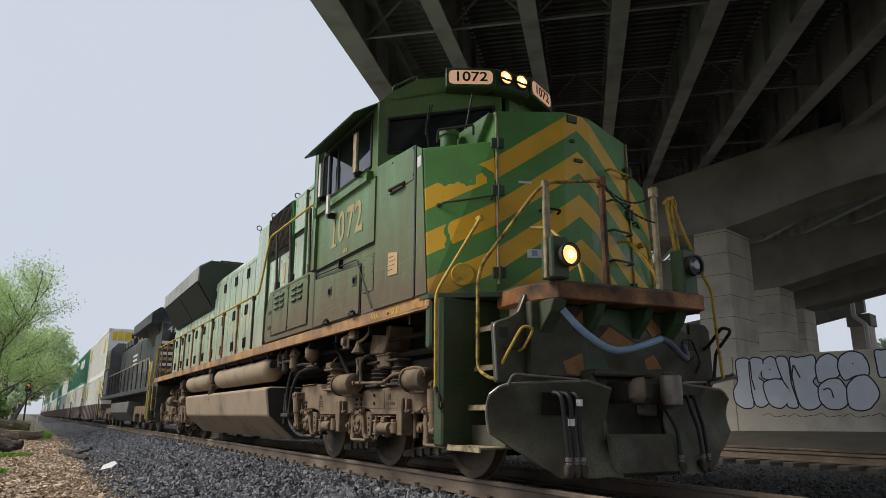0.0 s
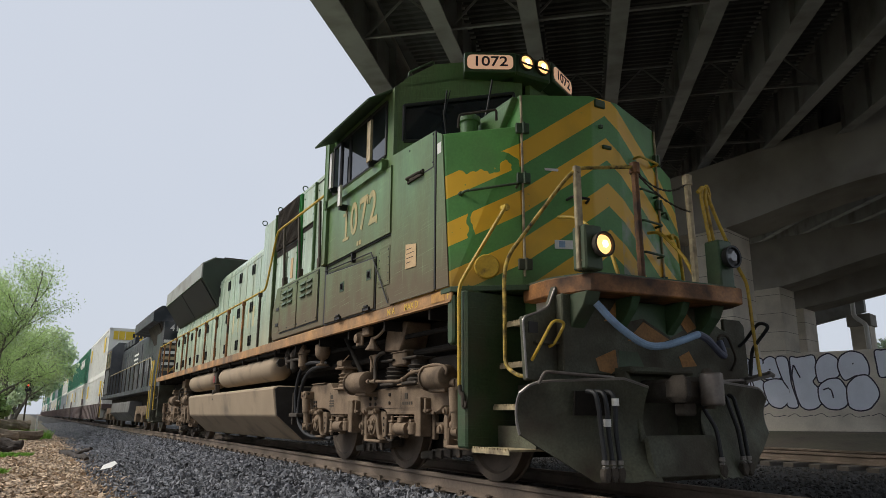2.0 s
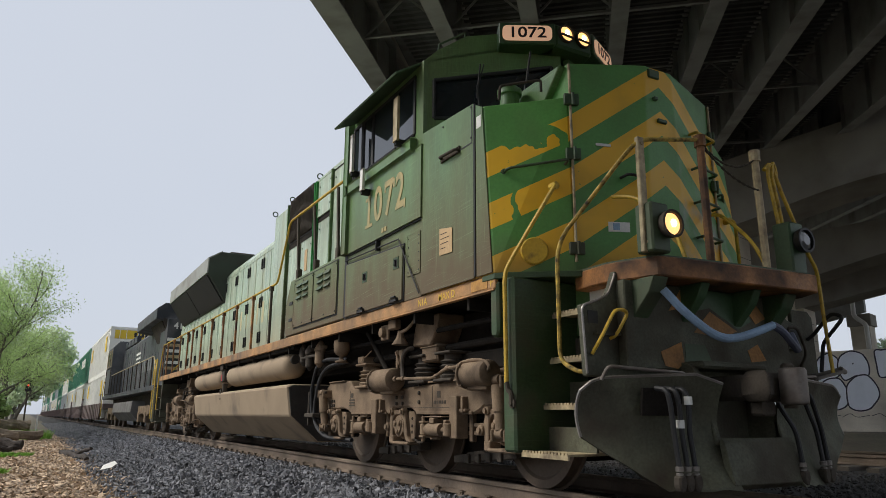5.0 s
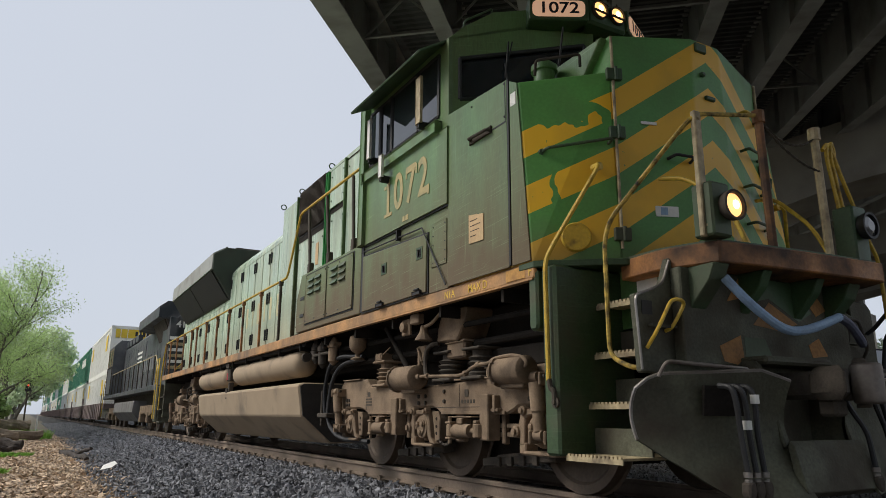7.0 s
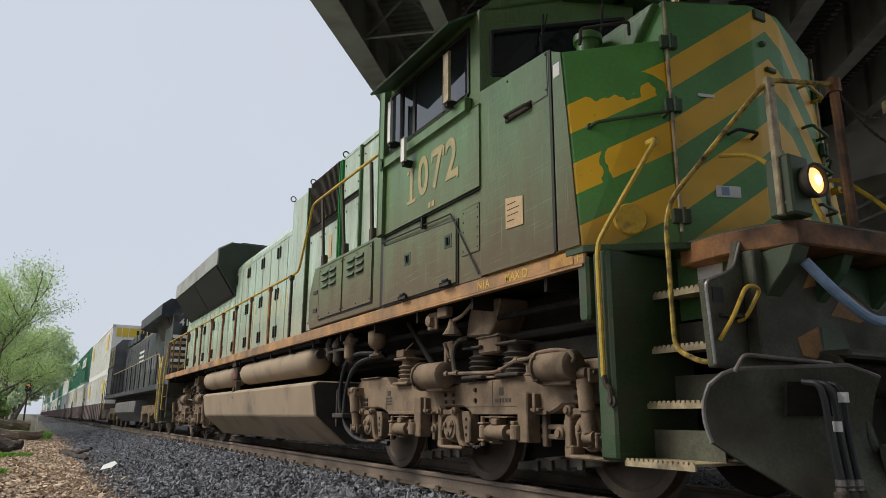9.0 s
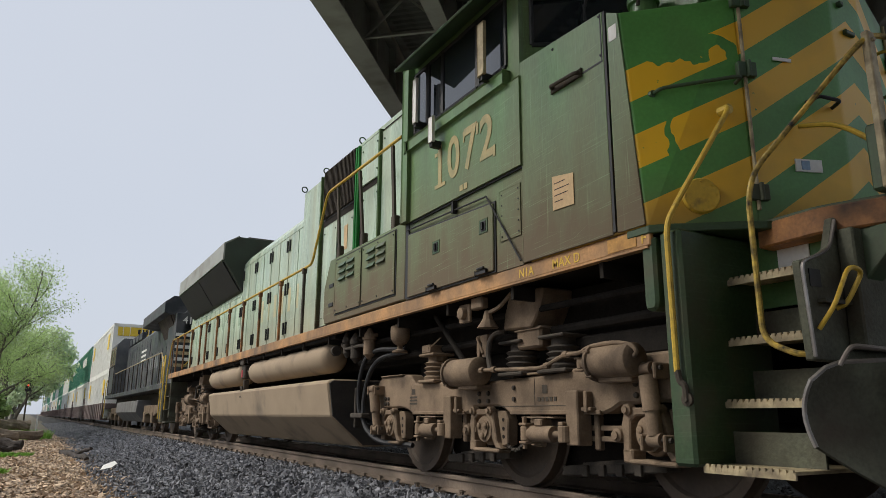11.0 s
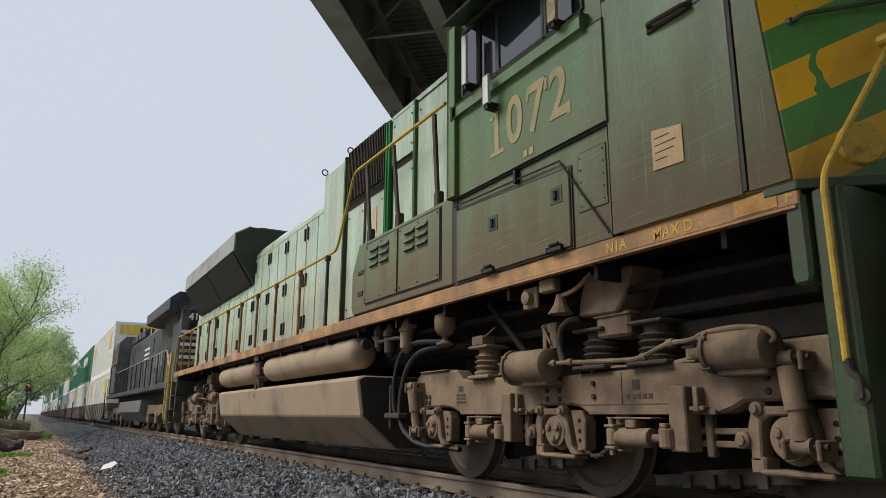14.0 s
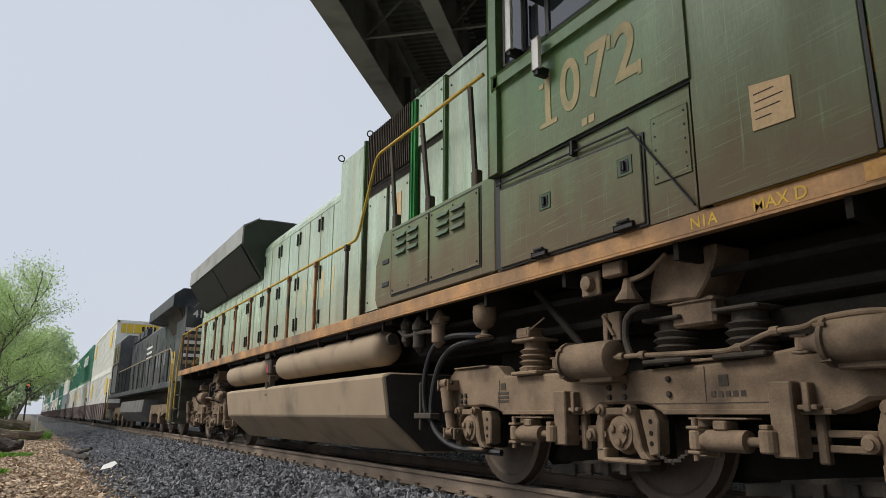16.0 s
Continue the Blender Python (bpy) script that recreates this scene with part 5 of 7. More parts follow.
    # plough: two curved wings and a lower centre plate
    for s in (-1, 1):
        cols, rows_ = 14, 8
        vs = []
        for i in range(cols + 1):
            w = i / cols
            x = 0.36 + (1.06 if s < 0 else 1.16) * w
            top = 0.98 - 0.05 * w if w > 0.25 else 0.90 + 0.08 * w / 0.25
            top -= 0.09 * max(0, (w - 0.84) / 0.16) ** 2
            low = 0.12 + 0.02 * w + 0.36 * max(0, (w - 0.5) / 0.5) ** 1.1 + (random.uniform(-0.012, 0.02) if 0 < i < cols else 0)
            for j in range(rows_ + 1):
                k = j / rows_
                z = low + (top - low) * k
                y = -1.30 + (0.42 if s < 0 else 0.24) * w ** 1.3 + (1 - 0.75 * w) * (0.084 * math.sin(k * math.pi) - 0.16 * (1 - k) ** 2) - 0.05 * k ** 3
                vs.append((s * x, y, z))
        g = G()
        fr = [g.verts.new(v) for v in vs]
        bk = [g.verts.new((v[0], v[1] + 0.025, v[2])) for v in vs]
        idx = lambda i, j: i * (rows_ + 1) + j
        for i in range(cols):
            for j in range(rows_):
                q = [idx(i, j), idx(i + 1, j), idx(i + 1, j + 1), idx(i, j + 1)]
                g.faces.new([fr[a] for a in q])
                g.faces.new([bk[a] for a in q[::-1]])
        ring = [idx(i, 0) for i in range(cols + 1)] + [idx(cols, j) for j in range(1, rows_ + 1)] + [idx(i, rows_) for i in range(cols - 1, -1, -1)] + [idx(0, j) for j in range(rows_ - 1, 0, -1)]
        for a, b in zip(ring, ring[1:] + ring[:1]):
            g.faces.new((fr[a], fr[b], bk[b], bk[a]))
        pw_ = part("plough_wing", g, PILOT, loco, "dented grimy plough wing", True)
        # pale steel tube added along the rim as the wing's edge highlight
        g = G()
        tube(g, [Vector(vs[q]) + Vector((0, 0.012, 0.0)) for q in [idx(i, rows_) for i in range(0, cols + 1)] + [idx(cols, j) for j in range(rows_ - 1, -1, -1)]], 0.014, 6)
        part("worn_rim", g, STEEL, pw_, "worn bare rim of the plough, added as its edge highlight")
    # flat plate whose near-black colour stands for the shaded opening
    g = G()
    slab(g, [(-1.02, -1.135, 0.66), (-0.70, -1.225, 0.66), (-0.70, -1.245, 0.86), (-1.02, -1.16, 0.86)], 0.03)
    part("plough_pocket", g, SHADE_BLACK, loco, "dark plate painted as a shaded recess in the plough")
    g = G()
    prism(g, [(-1.36, 0.12), (-1.43, 0.16), (-1.36, 0.46), (-1.33, 0.50), (-1.31, 0.46)], "x", -0.42, 0.42, 0.006)
    part("plough_centre", g, PILOT, loco)
    g = G()
    for s in (-1, 1):
        prism(g, [(-1.30, 0.45), (-0.95, 0.30), (-0.95, 1.1), (-1.12, 1.05), (-1.20, 0.85)], "x", s * 0.36, s * 0.42, 0.01)
    box(g, -0.42, 0.42, -0.98, -0.92, 0.2, 1.05)
    box(g, -0.40, 0.40, -1.20, -0.95, 1.03, 1.09, 0.02)
    part("coupler_pocket", g, PILOT, loco)
    # coupler: shank, head with guard arm, rounded knuckle
    g = G()
    box(g, -0.10, 0.10, -1.36, -0.95, 0.78, 0.98, 0.03)
    prism(g, [(-0.11, -1.30), (-0.24, -1.44), (-0.29, -1.64), (-0.23, -1.70), (-0.15, -1.60), (-0.08, -1.50), (0.08, -1.47), (0.20, -1.50), (0.24, -1.44), (0.13, -1.30)], "z", 0.77, 1.00, 0.05)
    lathe(g, (0.16, -1.54, 0.72), "z", [(0, 0.05), (0.33, 0.05), (0.35, 0.03)], 14)
    box(g, -0.05, 0.1, -1.46, -1.32, 0.66, 0.78, 0.02)
    cp = part("coupler", g, GRIME, loco, "dark steel knuckle coupler", True)
    g = G()
    t = bmesh.new()
    prism(t, [(0.08, -1.50), (0.06, -1.58), (0.085, -1.67), (0.14, -1.705), (0.20, -1.68), (0.225, -1.60), (0.21, -1.50)], "z", 0.745, 1.03)
    bmesh.ops.bevel(t, geom=t.edges[:], offset=0.025, segments=3, affect="EDGES", profile=0.5)
    join(g, t)
    part("knuckle", g, STEEL, cp, "worn bare-steel knuckle", True)
    # hoses
    g = G()
    tube(g, bend([(-0.80, -1.22, 1.62), (-0.66, -1.30, 1.43), (-0.36, -1.34, 1.25), (-0.1, -1.35, 1.27), (0.32, -1.34, 1.40)], 6, 0.25), 0.034, 10)
    part("blue_hose", g, HOSE_BLUE, loco, "sagging blue rubber air hose", True)
    g = G()
    tube(g, bend([(0.32, -1.34, 1.40), (0.45, -1.33, 1.37), (0.62, -1.31, 1.25), (0.84, -1.2, 1.22), (0.9, -1.1, 1.38)], 6, 0.2), 0.034, 10)
    part("hose_tail", g, mat_cached3(), loco, "grey hose tail", True)
    for x0, x1, yb in ((-0.94, -0.88, -1.33), (-0.85, -0.81, -1.34), (-0.75, -0.74, -1.35), (0.30, 0.40, -1.42), (0.66, 0.76, -1.36), (0.76, 0.86, -1.34)):
        g = G()
        tube(g, bend([(x0 + 0.01, -1.20, 0.86), (x0 + 0.015, -1.30, 0.85), (x0 + 0.03, -1.315, 0.74), (x1 - 0.01, yb + 0.02, 0.55), (x1, yb, 0.30)], 5, 0.07), 0.02, 8)
        hz = part("brake_hose", g, BLACK, loco, "hanging black brake hose", True)
        g = G()
        lathe(g, (x1, yb, 0.27), "z", [(0, 0.029), (0.03, 0.03), (0.035, 0.024)], 10)
        lathe(g, (x1, yb, 0.235), "z", [(0, 0.026), (0.02, 0.027), (0.025, 0.022)], 10)
        part("ferrule", g, STEEL, hz)
        if x0 in (-0.85, -0.75):
            g = G()
            zt = 0.77 if x0 == -0.75 else 0.60
            lathe(g, (x0 + 0.03, -1.312, zt), "z", [(-0.03, 0.031), (0.03, 0.031)], 10)
            part("hose_tape", g, SIGN_WHITE, hz)
        g = G()
        prism(g, [(-0.035, 0.24), (0.03, 0.25), (0.045, 0.19), (0.02, 0.13), (-0.02, 0.13), (-0.04, 0.17)], "y", yb - 0.035, yb + 0.035, 0.012)
        g.transform(Matrix.Translation((x1, 0, 0)))
        part("gladhand", g, GRIME, hz)


def mat_rail(c=[]):
    if not c:
        c.append(mat("chipped_yellow_black_rail", (0.52, 0.35, 0.05), 0.5, var=0.2, scale=10, bump=0.05, dirt=(0.02, 0.018, 0.015), dirt_amount=0.62, dirt_scale=16))
    return c[0]


def mat_cached2(c=[]):
    if not c:
        c.append(mat("faded_orange_chevron", (0.36, 0.17, 0.045), 0.7, var=0.4, scale=5, dirt=(0.09, 0.065, 0.04), dirt_amount=0.5))
    return c[0]


def mat_cached3(c=[]):
    if not c:
        c.append(mat("grey_blue_hose", (0.09, 0.10, 0.14), 0.65, var=0.2, scale=10))
    return c[0]


def build_truck(y0):
    """A three-axle truck with its wheelsets; y of the first axle."""
    ax = [y0, y0 + 2.09, y0 + 4.18]
    # core and motors carry the shade under the loco in their colour
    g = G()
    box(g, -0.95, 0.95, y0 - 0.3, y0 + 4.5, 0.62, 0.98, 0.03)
    tk = part("truck", g, SHADE_BLACK, loco, "six-wheel truck caked with brown dust")
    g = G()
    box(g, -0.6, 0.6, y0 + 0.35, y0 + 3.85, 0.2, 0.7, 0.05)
    part("motor_housing", g, SHADE_BLACK, tk)
    # block added to close the bright gap above the truck, in painted shade
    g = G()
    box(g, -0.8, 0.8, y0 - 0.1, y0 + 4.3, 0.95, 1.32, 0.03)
    part("bolster", g, SHADE_BLACK, tk)
    for s in (-1, 1):
        a, b, c = ax

        def bx(g, x0, x1, *q):
            box(g, min(s * x0, s * x1), max(s * x0, s * x1), *q)

        # fabricated box frame: arched over the axles, raised at the inner end
        top = [(a - 0.52, 1.02), (a - 0.46, 1.10), (a + 0.10, 1.09), (a + 0.67, 1.045), (a + 0.95, 1.01), (a + 1.50, 0.985), (b + 0.27, 0.965), (b + 0.59, 0.945), (b + 0.66, 1.0), (c - 0.58, 1.015), (c - 0.45, 1.115),
               (c + 0.33, 1.12), (c + 0.44, 1.05)]
        low = [(c + 0.38, 0.68), (c + 0.33, 0.66), (c + 0.22, 0.735), (c - 0.24, 0.742), (c - 0.40, 0.72), (c - 0.55, 0.67), (b + 0.38, 0.67), (b + 0.30, 0.70), (b + 0.22, 0.74), (b - 0.20, 0.74), (b - 0.28, 0.72), (b - 0.38, 0.67),
               (a + 0.48, 0.67), (a + 0.38, 0.70), (a + 0.30, 0.74), (a - 0.24, 0.75), (a - 0.42, 0.69), (a - 0.52, 0.72)]
        g = G()
        prism(g, top + low, "x", s * 1.05, s * 1.235, 0.02)
        sf = part("side_frame", g, DUSTY, tk)
        for q in ((1.20, 1.25, b + 0.40, c - 0.56, 0.665, 0.70), (1.20, 1.25, a + 0.50, b - 0.40, 0.665, 0.70), (1.04, 1.26, c - 0.30, c + 0.30, 1.112, 1.128), (1.04, 1.25, a + 1.0, a + 1.42, 1.0, 1.02)):
            g = G()
            bx(g, *q, 0.005)
            part("frame_flange", g, DUSTY, sf)
        for y, z in ((b + 0.12, 0.79), (b - 0.04, 0.79), (b + 0.12, 0.86), (b - 0.04, 0.86), (c + 0.18, 0.79), (c + 0.10, 0.79), (c + 0.18, 0.85), (c + 0.10, 0.85), (a + 0.12, 0.80), (a - 0.05, 0.80), (a + 0.12, 0.88),
                     (b - 0.46, 0.90), (b - 0.46, 1.0), (b - 0.46, 0.80)):
            g = G()
            lathe(g, (s * 1.235, y, z), "x", [(0, 0.022), (s * 0.018, 0.02), (s * 0.02, 0.01)], 8)
            part("frame_bolt", g, GRIME, sf)
        for q in ((b - 0.765, b - 0.76, 0.745, 0.97), (b - 1.30, b - 0.20, 0.735, 0.741), (c - 0.50, c - 0.495, 0.72, 0.98)):
            g = G()
            bx(g, 1.234, 1.238, *q)
            part("weld_seam", g, GRIME, sf)
        for y in ax:
            # recess with painted shade, horseshoe guide, outer flank plate with dark-disc holes, keeper
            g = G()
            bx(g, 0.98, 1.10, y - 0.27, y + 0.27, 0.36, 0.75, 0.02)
            ab = part("axle_box", g, SHADE_BLACK, tk)
            g = G()
            arch = [(0.26, 0.40), (0.27, 0.60), (0.24, 0.69), (0.17, 0.715), (-0.08, 0.715), (-0.13, 0.69), (-0.20, 0.42), (-0.27, 0.36), (-0.18, 0.36), (-0.12, 0.44), (-0.06, 0.62), (-0.02, 0.66), (0.12, 0.66), (0.18, 0.62), (0.19, 0.40)]
            prism(g, [(y + q, z) for q, z in arch], "x", s * 1.14, s * 1.26, 0.01)
            part("horseshoe_guide", g, DUSTY, ab)
            g = G()
            prism(g, [(y - 0.14, 0.70), (y - 0.28, 0.70), (y - 0.32, 0.62), (y - 0.31, 0.40), (y - 0.22, 0.38)], "x", s * 1.10, s * 1.215, 0.01)
            part("flank_plate", g, DUSTY, ab)
            for z in (0.62, 0.54, 0.47):
                g = G()
                lathe(g, (s * 1.216, y - 0.25, z), "x", [(0, 0.018), (s * 0.004, 0.017)], 8)
                part("plate_hole", g, SHADE_BLACK, ab)
            g = G()
            bx(g, 1.12, 1.27, y - 0.24, y + 0.20, 0.325, 0.36, 0.012)
            bx(g, 1.12, 1.26, y + 0.17, y + 0.27, 0.33, 0.43, 0.012)
            part("keeper_plate", g, DUSTY, ab)
            for dy, dz, r in ((0.19, 0.70, 0.042), (-0.10, 0.70, 0.038), (0.30, 0.52, 0.05)):
                g = G()
                lathe(g, (s * 1.22, y + dy, dz), "x", [(0, r), (s * 0.06, r), (s * 0.07, r * 0.6), (s * 0.085, r * 0.6)], 12)
                part("pin", g, DUSTY, ab)
            g = G()
            lathe(g, (s * 1.10, y, 0.535), "x", [(0, 0.15), (s * 0.10, 0.15), (s * 0.12, 0.125), (s * 0.165, 0.12), (s * 0.17, 0.085), (s * 0.185, 0.08)], 24)
            bc = part("bearing_cap", g, DUSTY, ab, smooth=True)
            g = G()
            for k in range(3):
                q = k * 2.0944 + 0.5
                lathe(g, (s * 1.27, y + 0.062 * math.cos(q), 0.535 + 0.062 * math.sin(q)), "x", [(0, 0.03), (s * 0.03, 0.027), (s * 0.035, 0.015)], 8)
            prism(g, [(y + 0.10 * math.cos(k * 2.0944 + 0.5 + d), 0.535 + 0.10 * math.sin(k * 2.0944 + 0.5 + d)) for k in range(3) for d in (-0.25, 0.25)], "x", s * 1.268, s * 1.285, 0.004)
            part("cap_bolts", g, DUSTY, bc)
        # pedestal plates with a folded rear strip, longitudinal dampers, push rods
        for y in (a + 0.755, b + 0.63):
            g = G()
            bx(g, 1.17, 1.315, y - 0.075, y + 0.075, 0.43, 0.85, 0.01)
            bx(g, 1.20, 1.30, y - 0.165, y - 0.125, 0.68, 0.84, 0.006)
            bx(g, 1.15, 1.29, y - 0.20, y - 0.08, 0.69, 0.72, 0.006)
            part("pedestal_plate", g, DUSTY, tk)
            g = G()
            lathe(g, (s * 1.30, y + 0.40, 0.51), "y", [(-0.30, 0.028), (-0.17, 0.028), (-0.165, 0.066), (0.12, 0.066), (0.13, 0.05), (0.16, 0.05)], 18)
            dp_ = part("damper", g, DUSTY, tk, smooth=True)
            g = G()
            lathe(g, (s * 1.31, y + 0.09, 0.45), "z", [(0, 0.05), (0.01, 0.058), (0.12, 0.058), (0.13, 0.05)], 14)
            bx(g, 1.27, 1.36, y + 0.06, y + 0.12, 0.58, 0.61, 0.006)
            part("damper_eye", g, DUSTY, dp_)
            g = G()
            lathe(g, (s * 1.31, y + 0.60, 0.45), "z", [(0, 0.045), (0.01, 0.052), (0.11, 0.052), (0.12, 0.045)], 14)
            for z in (0.425, 0.575):
                bx(g, 1.16, 1.36, y + 0.55, y + 0.65, z, z + 0.022, 0.006)
            bx(g, 1.14, 1.20, y + 0.54, y + 0.70, 0.40, 0.68, 0.01)
            lathe(g, (s * 1.33, y + 0.60, 0.385), "z", [(0, 0.02), (0.26, 0.02)], 8)
            part("damper_clevis", g, DUSTY, dp_)
            g = G()
            bx(g, 1.22, 1.34, y + 0.36, y + 0.46, 0.57, 0.63, 0.01)
            bx(g, 1.18, 1.32, y + 0.22, y + 0.66, 0.635, 0.648, 0.004)
            part("damper_bridge", g, DUSTY, dp_)
            g = G()
            for zz in (0.485, 0.565):
                bx(g, 1.10, 1.17, y - 0.46, y - 0.02, zz - 0.02, zz + 0.02, 0.006)
            bx(g, 1.13, 1.19, y - 0.17, y - 0.11, 0.40, 0.68, 0.01)
            lathe(g, (s * 1.17, y - 0.44, 0.525), "x", [(0, 0.055), (s * 0.05, 0.05), (s * 0.06, 0.025), (s * 0.08, 0.025)], 12)
            part("push_rod", g, DUSTY, tk)
            g = G()
            prism(g, [(y - 0.62, 0.26), (y + 0.55, 0.16), (y + 0.55, 0.24), (y - 0.62, 0.36)], "x", s * 0.82, s * 0.98, 0.01)
            for k in range(4):
                bx(g, 0.98, 1.01, y - 0.40 + 0.2 * k, y - 0.33 + 0.2 * k, 0.22 - 0.015 * k, 0.31 - 0.015 * k, 0.004)
            tube(g, [(s * 0.95, y - 0.45, 0.34), (s * 0.95, y + 0.30, 0.26)], 0.02, 6)
            part("brake_rigging", g, GRIME, tk)
        # hanging chain behind the middle axle
        g = G()
        for k in range(9):
            w = k / 8
            lathe(g, (s * 1.20, b - 0.30 - 0.24 * w, 0.40 - 0.20 * w * (1 - w) + 0.02 * w), "y" if k % 2 else "z", [(-0.018, 0.014), (0.018, 0.014)], 6)
        part("chain", g, GRIME, tk)
        # brake cylinders on the frame, their rods and pipes
        for y0, y1, zc, r0 in ((a - 0.05, a + 0.41, 1.04, 0.122), (b - 0.13, b + 0.43, 1.06, 0.135)):
            g = G()
            lathe(g, (s * 1.37, 0, zc), "y", [(y0, 0.05), (y0 + 0.012, r0 * 0.8), (y0 + 0.03, r0 * 0.97), (y0 + 0.06, r0), (y1 - 0.06, r0), (y1 - 0.055, r0 + 0.018), (y1 - 0.03, r0 + 0.018), (y1 - 0.025, r0 * 0.9), (y1 + 0.03, r0 * 0.55), (y1 + 0.06, 0.05),
                                              (y1 + 0.11, 0.045)], 28)
            cy_ = part("brake_cylinder", g, DUSTY, tk, smooth=True)
            g = G()
            bx(g, 1.22, 1.40, y0 + 0.05, y0 + 0.40, zc - r0 - 0.03, zc - r0 + 0.02, 0.01)
            part("cylinder_bracket", g, DUSTY, cy_)
            for q in (0.6, 2.2, 3.8, 5.4):
                g = G()
                lathe(g, (s * (1.37 + (r0 + 0.012) * math.cos(q)), y1 - 0.045, zc + (r0 + 0.012) * math.sin(q)), "y", [(-0.03, 0.012), (0.03, 0.012)], 6)
                part("flange_bolt", g, DUSTY, cy_)
            g = G()
            lathe(g, (s * 1.37, y1 + 0.13, zc - 0.035), "z", [(0, 0.04), (0.07, 0.04)], 12)
            bx(g, 1.33, 1.41, y1 + 0.08, y1 + 0.18, zc - 0.055, zc - 0.04, 0.004)
            bx(g, 1.33, 1.41, y1 + 0.08, y1 + 0.18, zc + 0.035, zc + 0.05, 0.004)
            part("rod_clevis", g, DUSTY, cy_)
        g = G()
        tube(g, bend([(s * 1.40, b - 0.12, 1.06), (s * 1.42, b - 0.30, 1.06), (s * 1.42, b - 0.65, 1.045), (s * 1.43, a + 0.95, 1.03), (s * 1.43, a + 0.68, 1.12), (s * 1.43, a + 0.48, 1.115), (s * 1.43, a + 0.40, 1.155), (s * 1.42, a + 0.15, 1.17),
                          (s * 1.42, a - 0.04, 1.14), (s * 1.42, a - 0.10, 1.08), (s * 1.40, a - 0.02, 1.05)], 5, 0.10), 0.017, 8)
        bp_ = part("brake_pipe", g, DUSTY, tk, smooth=True)
        for y, z in ((b - 0.22, 1.06), (b - 0.42, 1.057), (a + 0.66, 1.118), (a + 0.90, 1.045)):
            g = G()
            lathe(g, (s * 1.425, y, z), "y", [(-0.025, 0.027), (0.025, 0.027)], 8)
            part("pipe_union", g, DUSTY, bp_)
        g = G()
        tube(g, bend([(s * 1.33, b - 0.22, 1.06), (s * 1.30, b - 0.14, 1.18), (s * 1.30, b - 0.15, 1.34), (s * 1.28, b - 0.24, 1.41), (s * 1.25, b - 0.36, 1.41)], 6, 0.12), 0.026, 8)
        part("flexible_pipe", g, GRIME, tk, smooth=True)
        # rubber spring stacks
        for y, k0 in ((b + 1.13, 0), (a + 1.02, 1), (a + 1.62, 1)):
            g = G()
            bx(g, 1.02, 1.30, y - 0.19, y + 0.19, 1.0, 1.035, 0.01)
            lathe(g, (s * 1.14, y, 1.035), "z", [(0, 0.15), (0.03, 0.16), (0.05, 0.125), (0.08, 0.16), (0.10, 0.125), (0.13, 0.16), (0.15, 0.125), (0.18, 0.155), (0.2, 0.11), (0.26, 0.11)], 20)
            bx(g, 1.02, 1.30, y - 0.17, y + 0.17, 1.29, 1.32, 0.01)
            part("rubber_spring", g, DUSTY if k0 == 0 else GRIME, tk)
        g = G()
        bx(g, 1.12, 1.30, b + 1.03, b + 1.22, 1.32, 1.41, 0.008)
        bx(g, 1.30, 1.304, b + 1.06, b + 1.19, 1.345, 1.39)
        tube(g, [(s * 1.28, b + 1.03, 1.39), (s * 1.26, b + 0.86, 1.47)], 0.008, 5)
        part("stop_block", g, DUSTY, tk)
        # dampers standing at the end axles
        for y, dy in ((a - 0.08, -0.05), (c + 0.35, -0.13)):
            p0, p1 = Vector((s * 1.33, y, 0.975)), Vector((s * 1.33, y + dy, 0.50))
            g = G()
            tube(g, [p0.lerp(p1, 0.10), p0.lerp(p1, 0.60)], 0.062, 16)
            tube(g, [p0.lerp(p1, 0.58), p0.lerp(p1, 0.94)], 0.05, 16)
            for q in (p0, p1):
                tube(g, [q + Vector((0, -0.055, 0)), q + Vector((0, 0.055, 0))], 0.045, 14)
            dm = part("vertical_damper", g, DUSTY, tk, smooth=True)
            for q in (p0, p1):
                for yy in (-0.115, 0.09):
                    g = G()
                    bx(g, 1.20, 1.37, q.y + yy, q.y + yy + 0.028, q.z - 0.075, q.z + 0.035, 0.008)
                    part("damper_bracket", g, DUSTY, dm)
                g = G()
                tube(g, [q + Vector((0, -0.14, 0)), q + Vector((0, 0.14, 0))], 0.018, 8)
                part("damper_pin", g, GRIME, dm)
        # sheet-metal air duct from the underframe, with its lower boot
        g = G()
        prism(g, [(b - 0.48, 1.74), (b - 0.40, 1.56), (b - 0.375, 1.42), (b - 0.80, 1.40), (b - 0.86, 1.47), (b - 0.92, 1.56), (b - 0.97, 1.66), (b - 0.98, 1.74)], "x", s * 0.95, s * 1.29, 0.015)
        ad = part("air_duct", g, DUSTY, loco)
        g = G()
        bx(g, 1.0, 1.26, b - 0.90, b - 0.54, 1.23, 1.42, 0.02)
        bx(g, 1.0, 1.275, b - 0.91, b - 0.53, 1.385, 1.40, 0.004)
        part("duct_boot", g, DUSTY, ad)
        # frame bracket above the middle cylinder
        g = G()
        bx(g, 1.22, 1.25, b - 0.04, b + 0.05, 1.20, 1.42, 0.006)
        bx(g, 1.22, 1.25, b + 0.10, b + 0.15, 1.16, 1.42, 0.006)
        prism(g, [(b - 0.04, 1.42), (b + 0.15, 1.42), (b + 0.06, 1.33)], "x", s * 1.18, s * 1.24, 0.006)
        tube(g, [(s * 1.26, b + 0.13, 1.40), (s * 1.26, b + 0.02, 1.24)], 0.014, 6)
        part("link_bracket", g, DUSTY, tk)
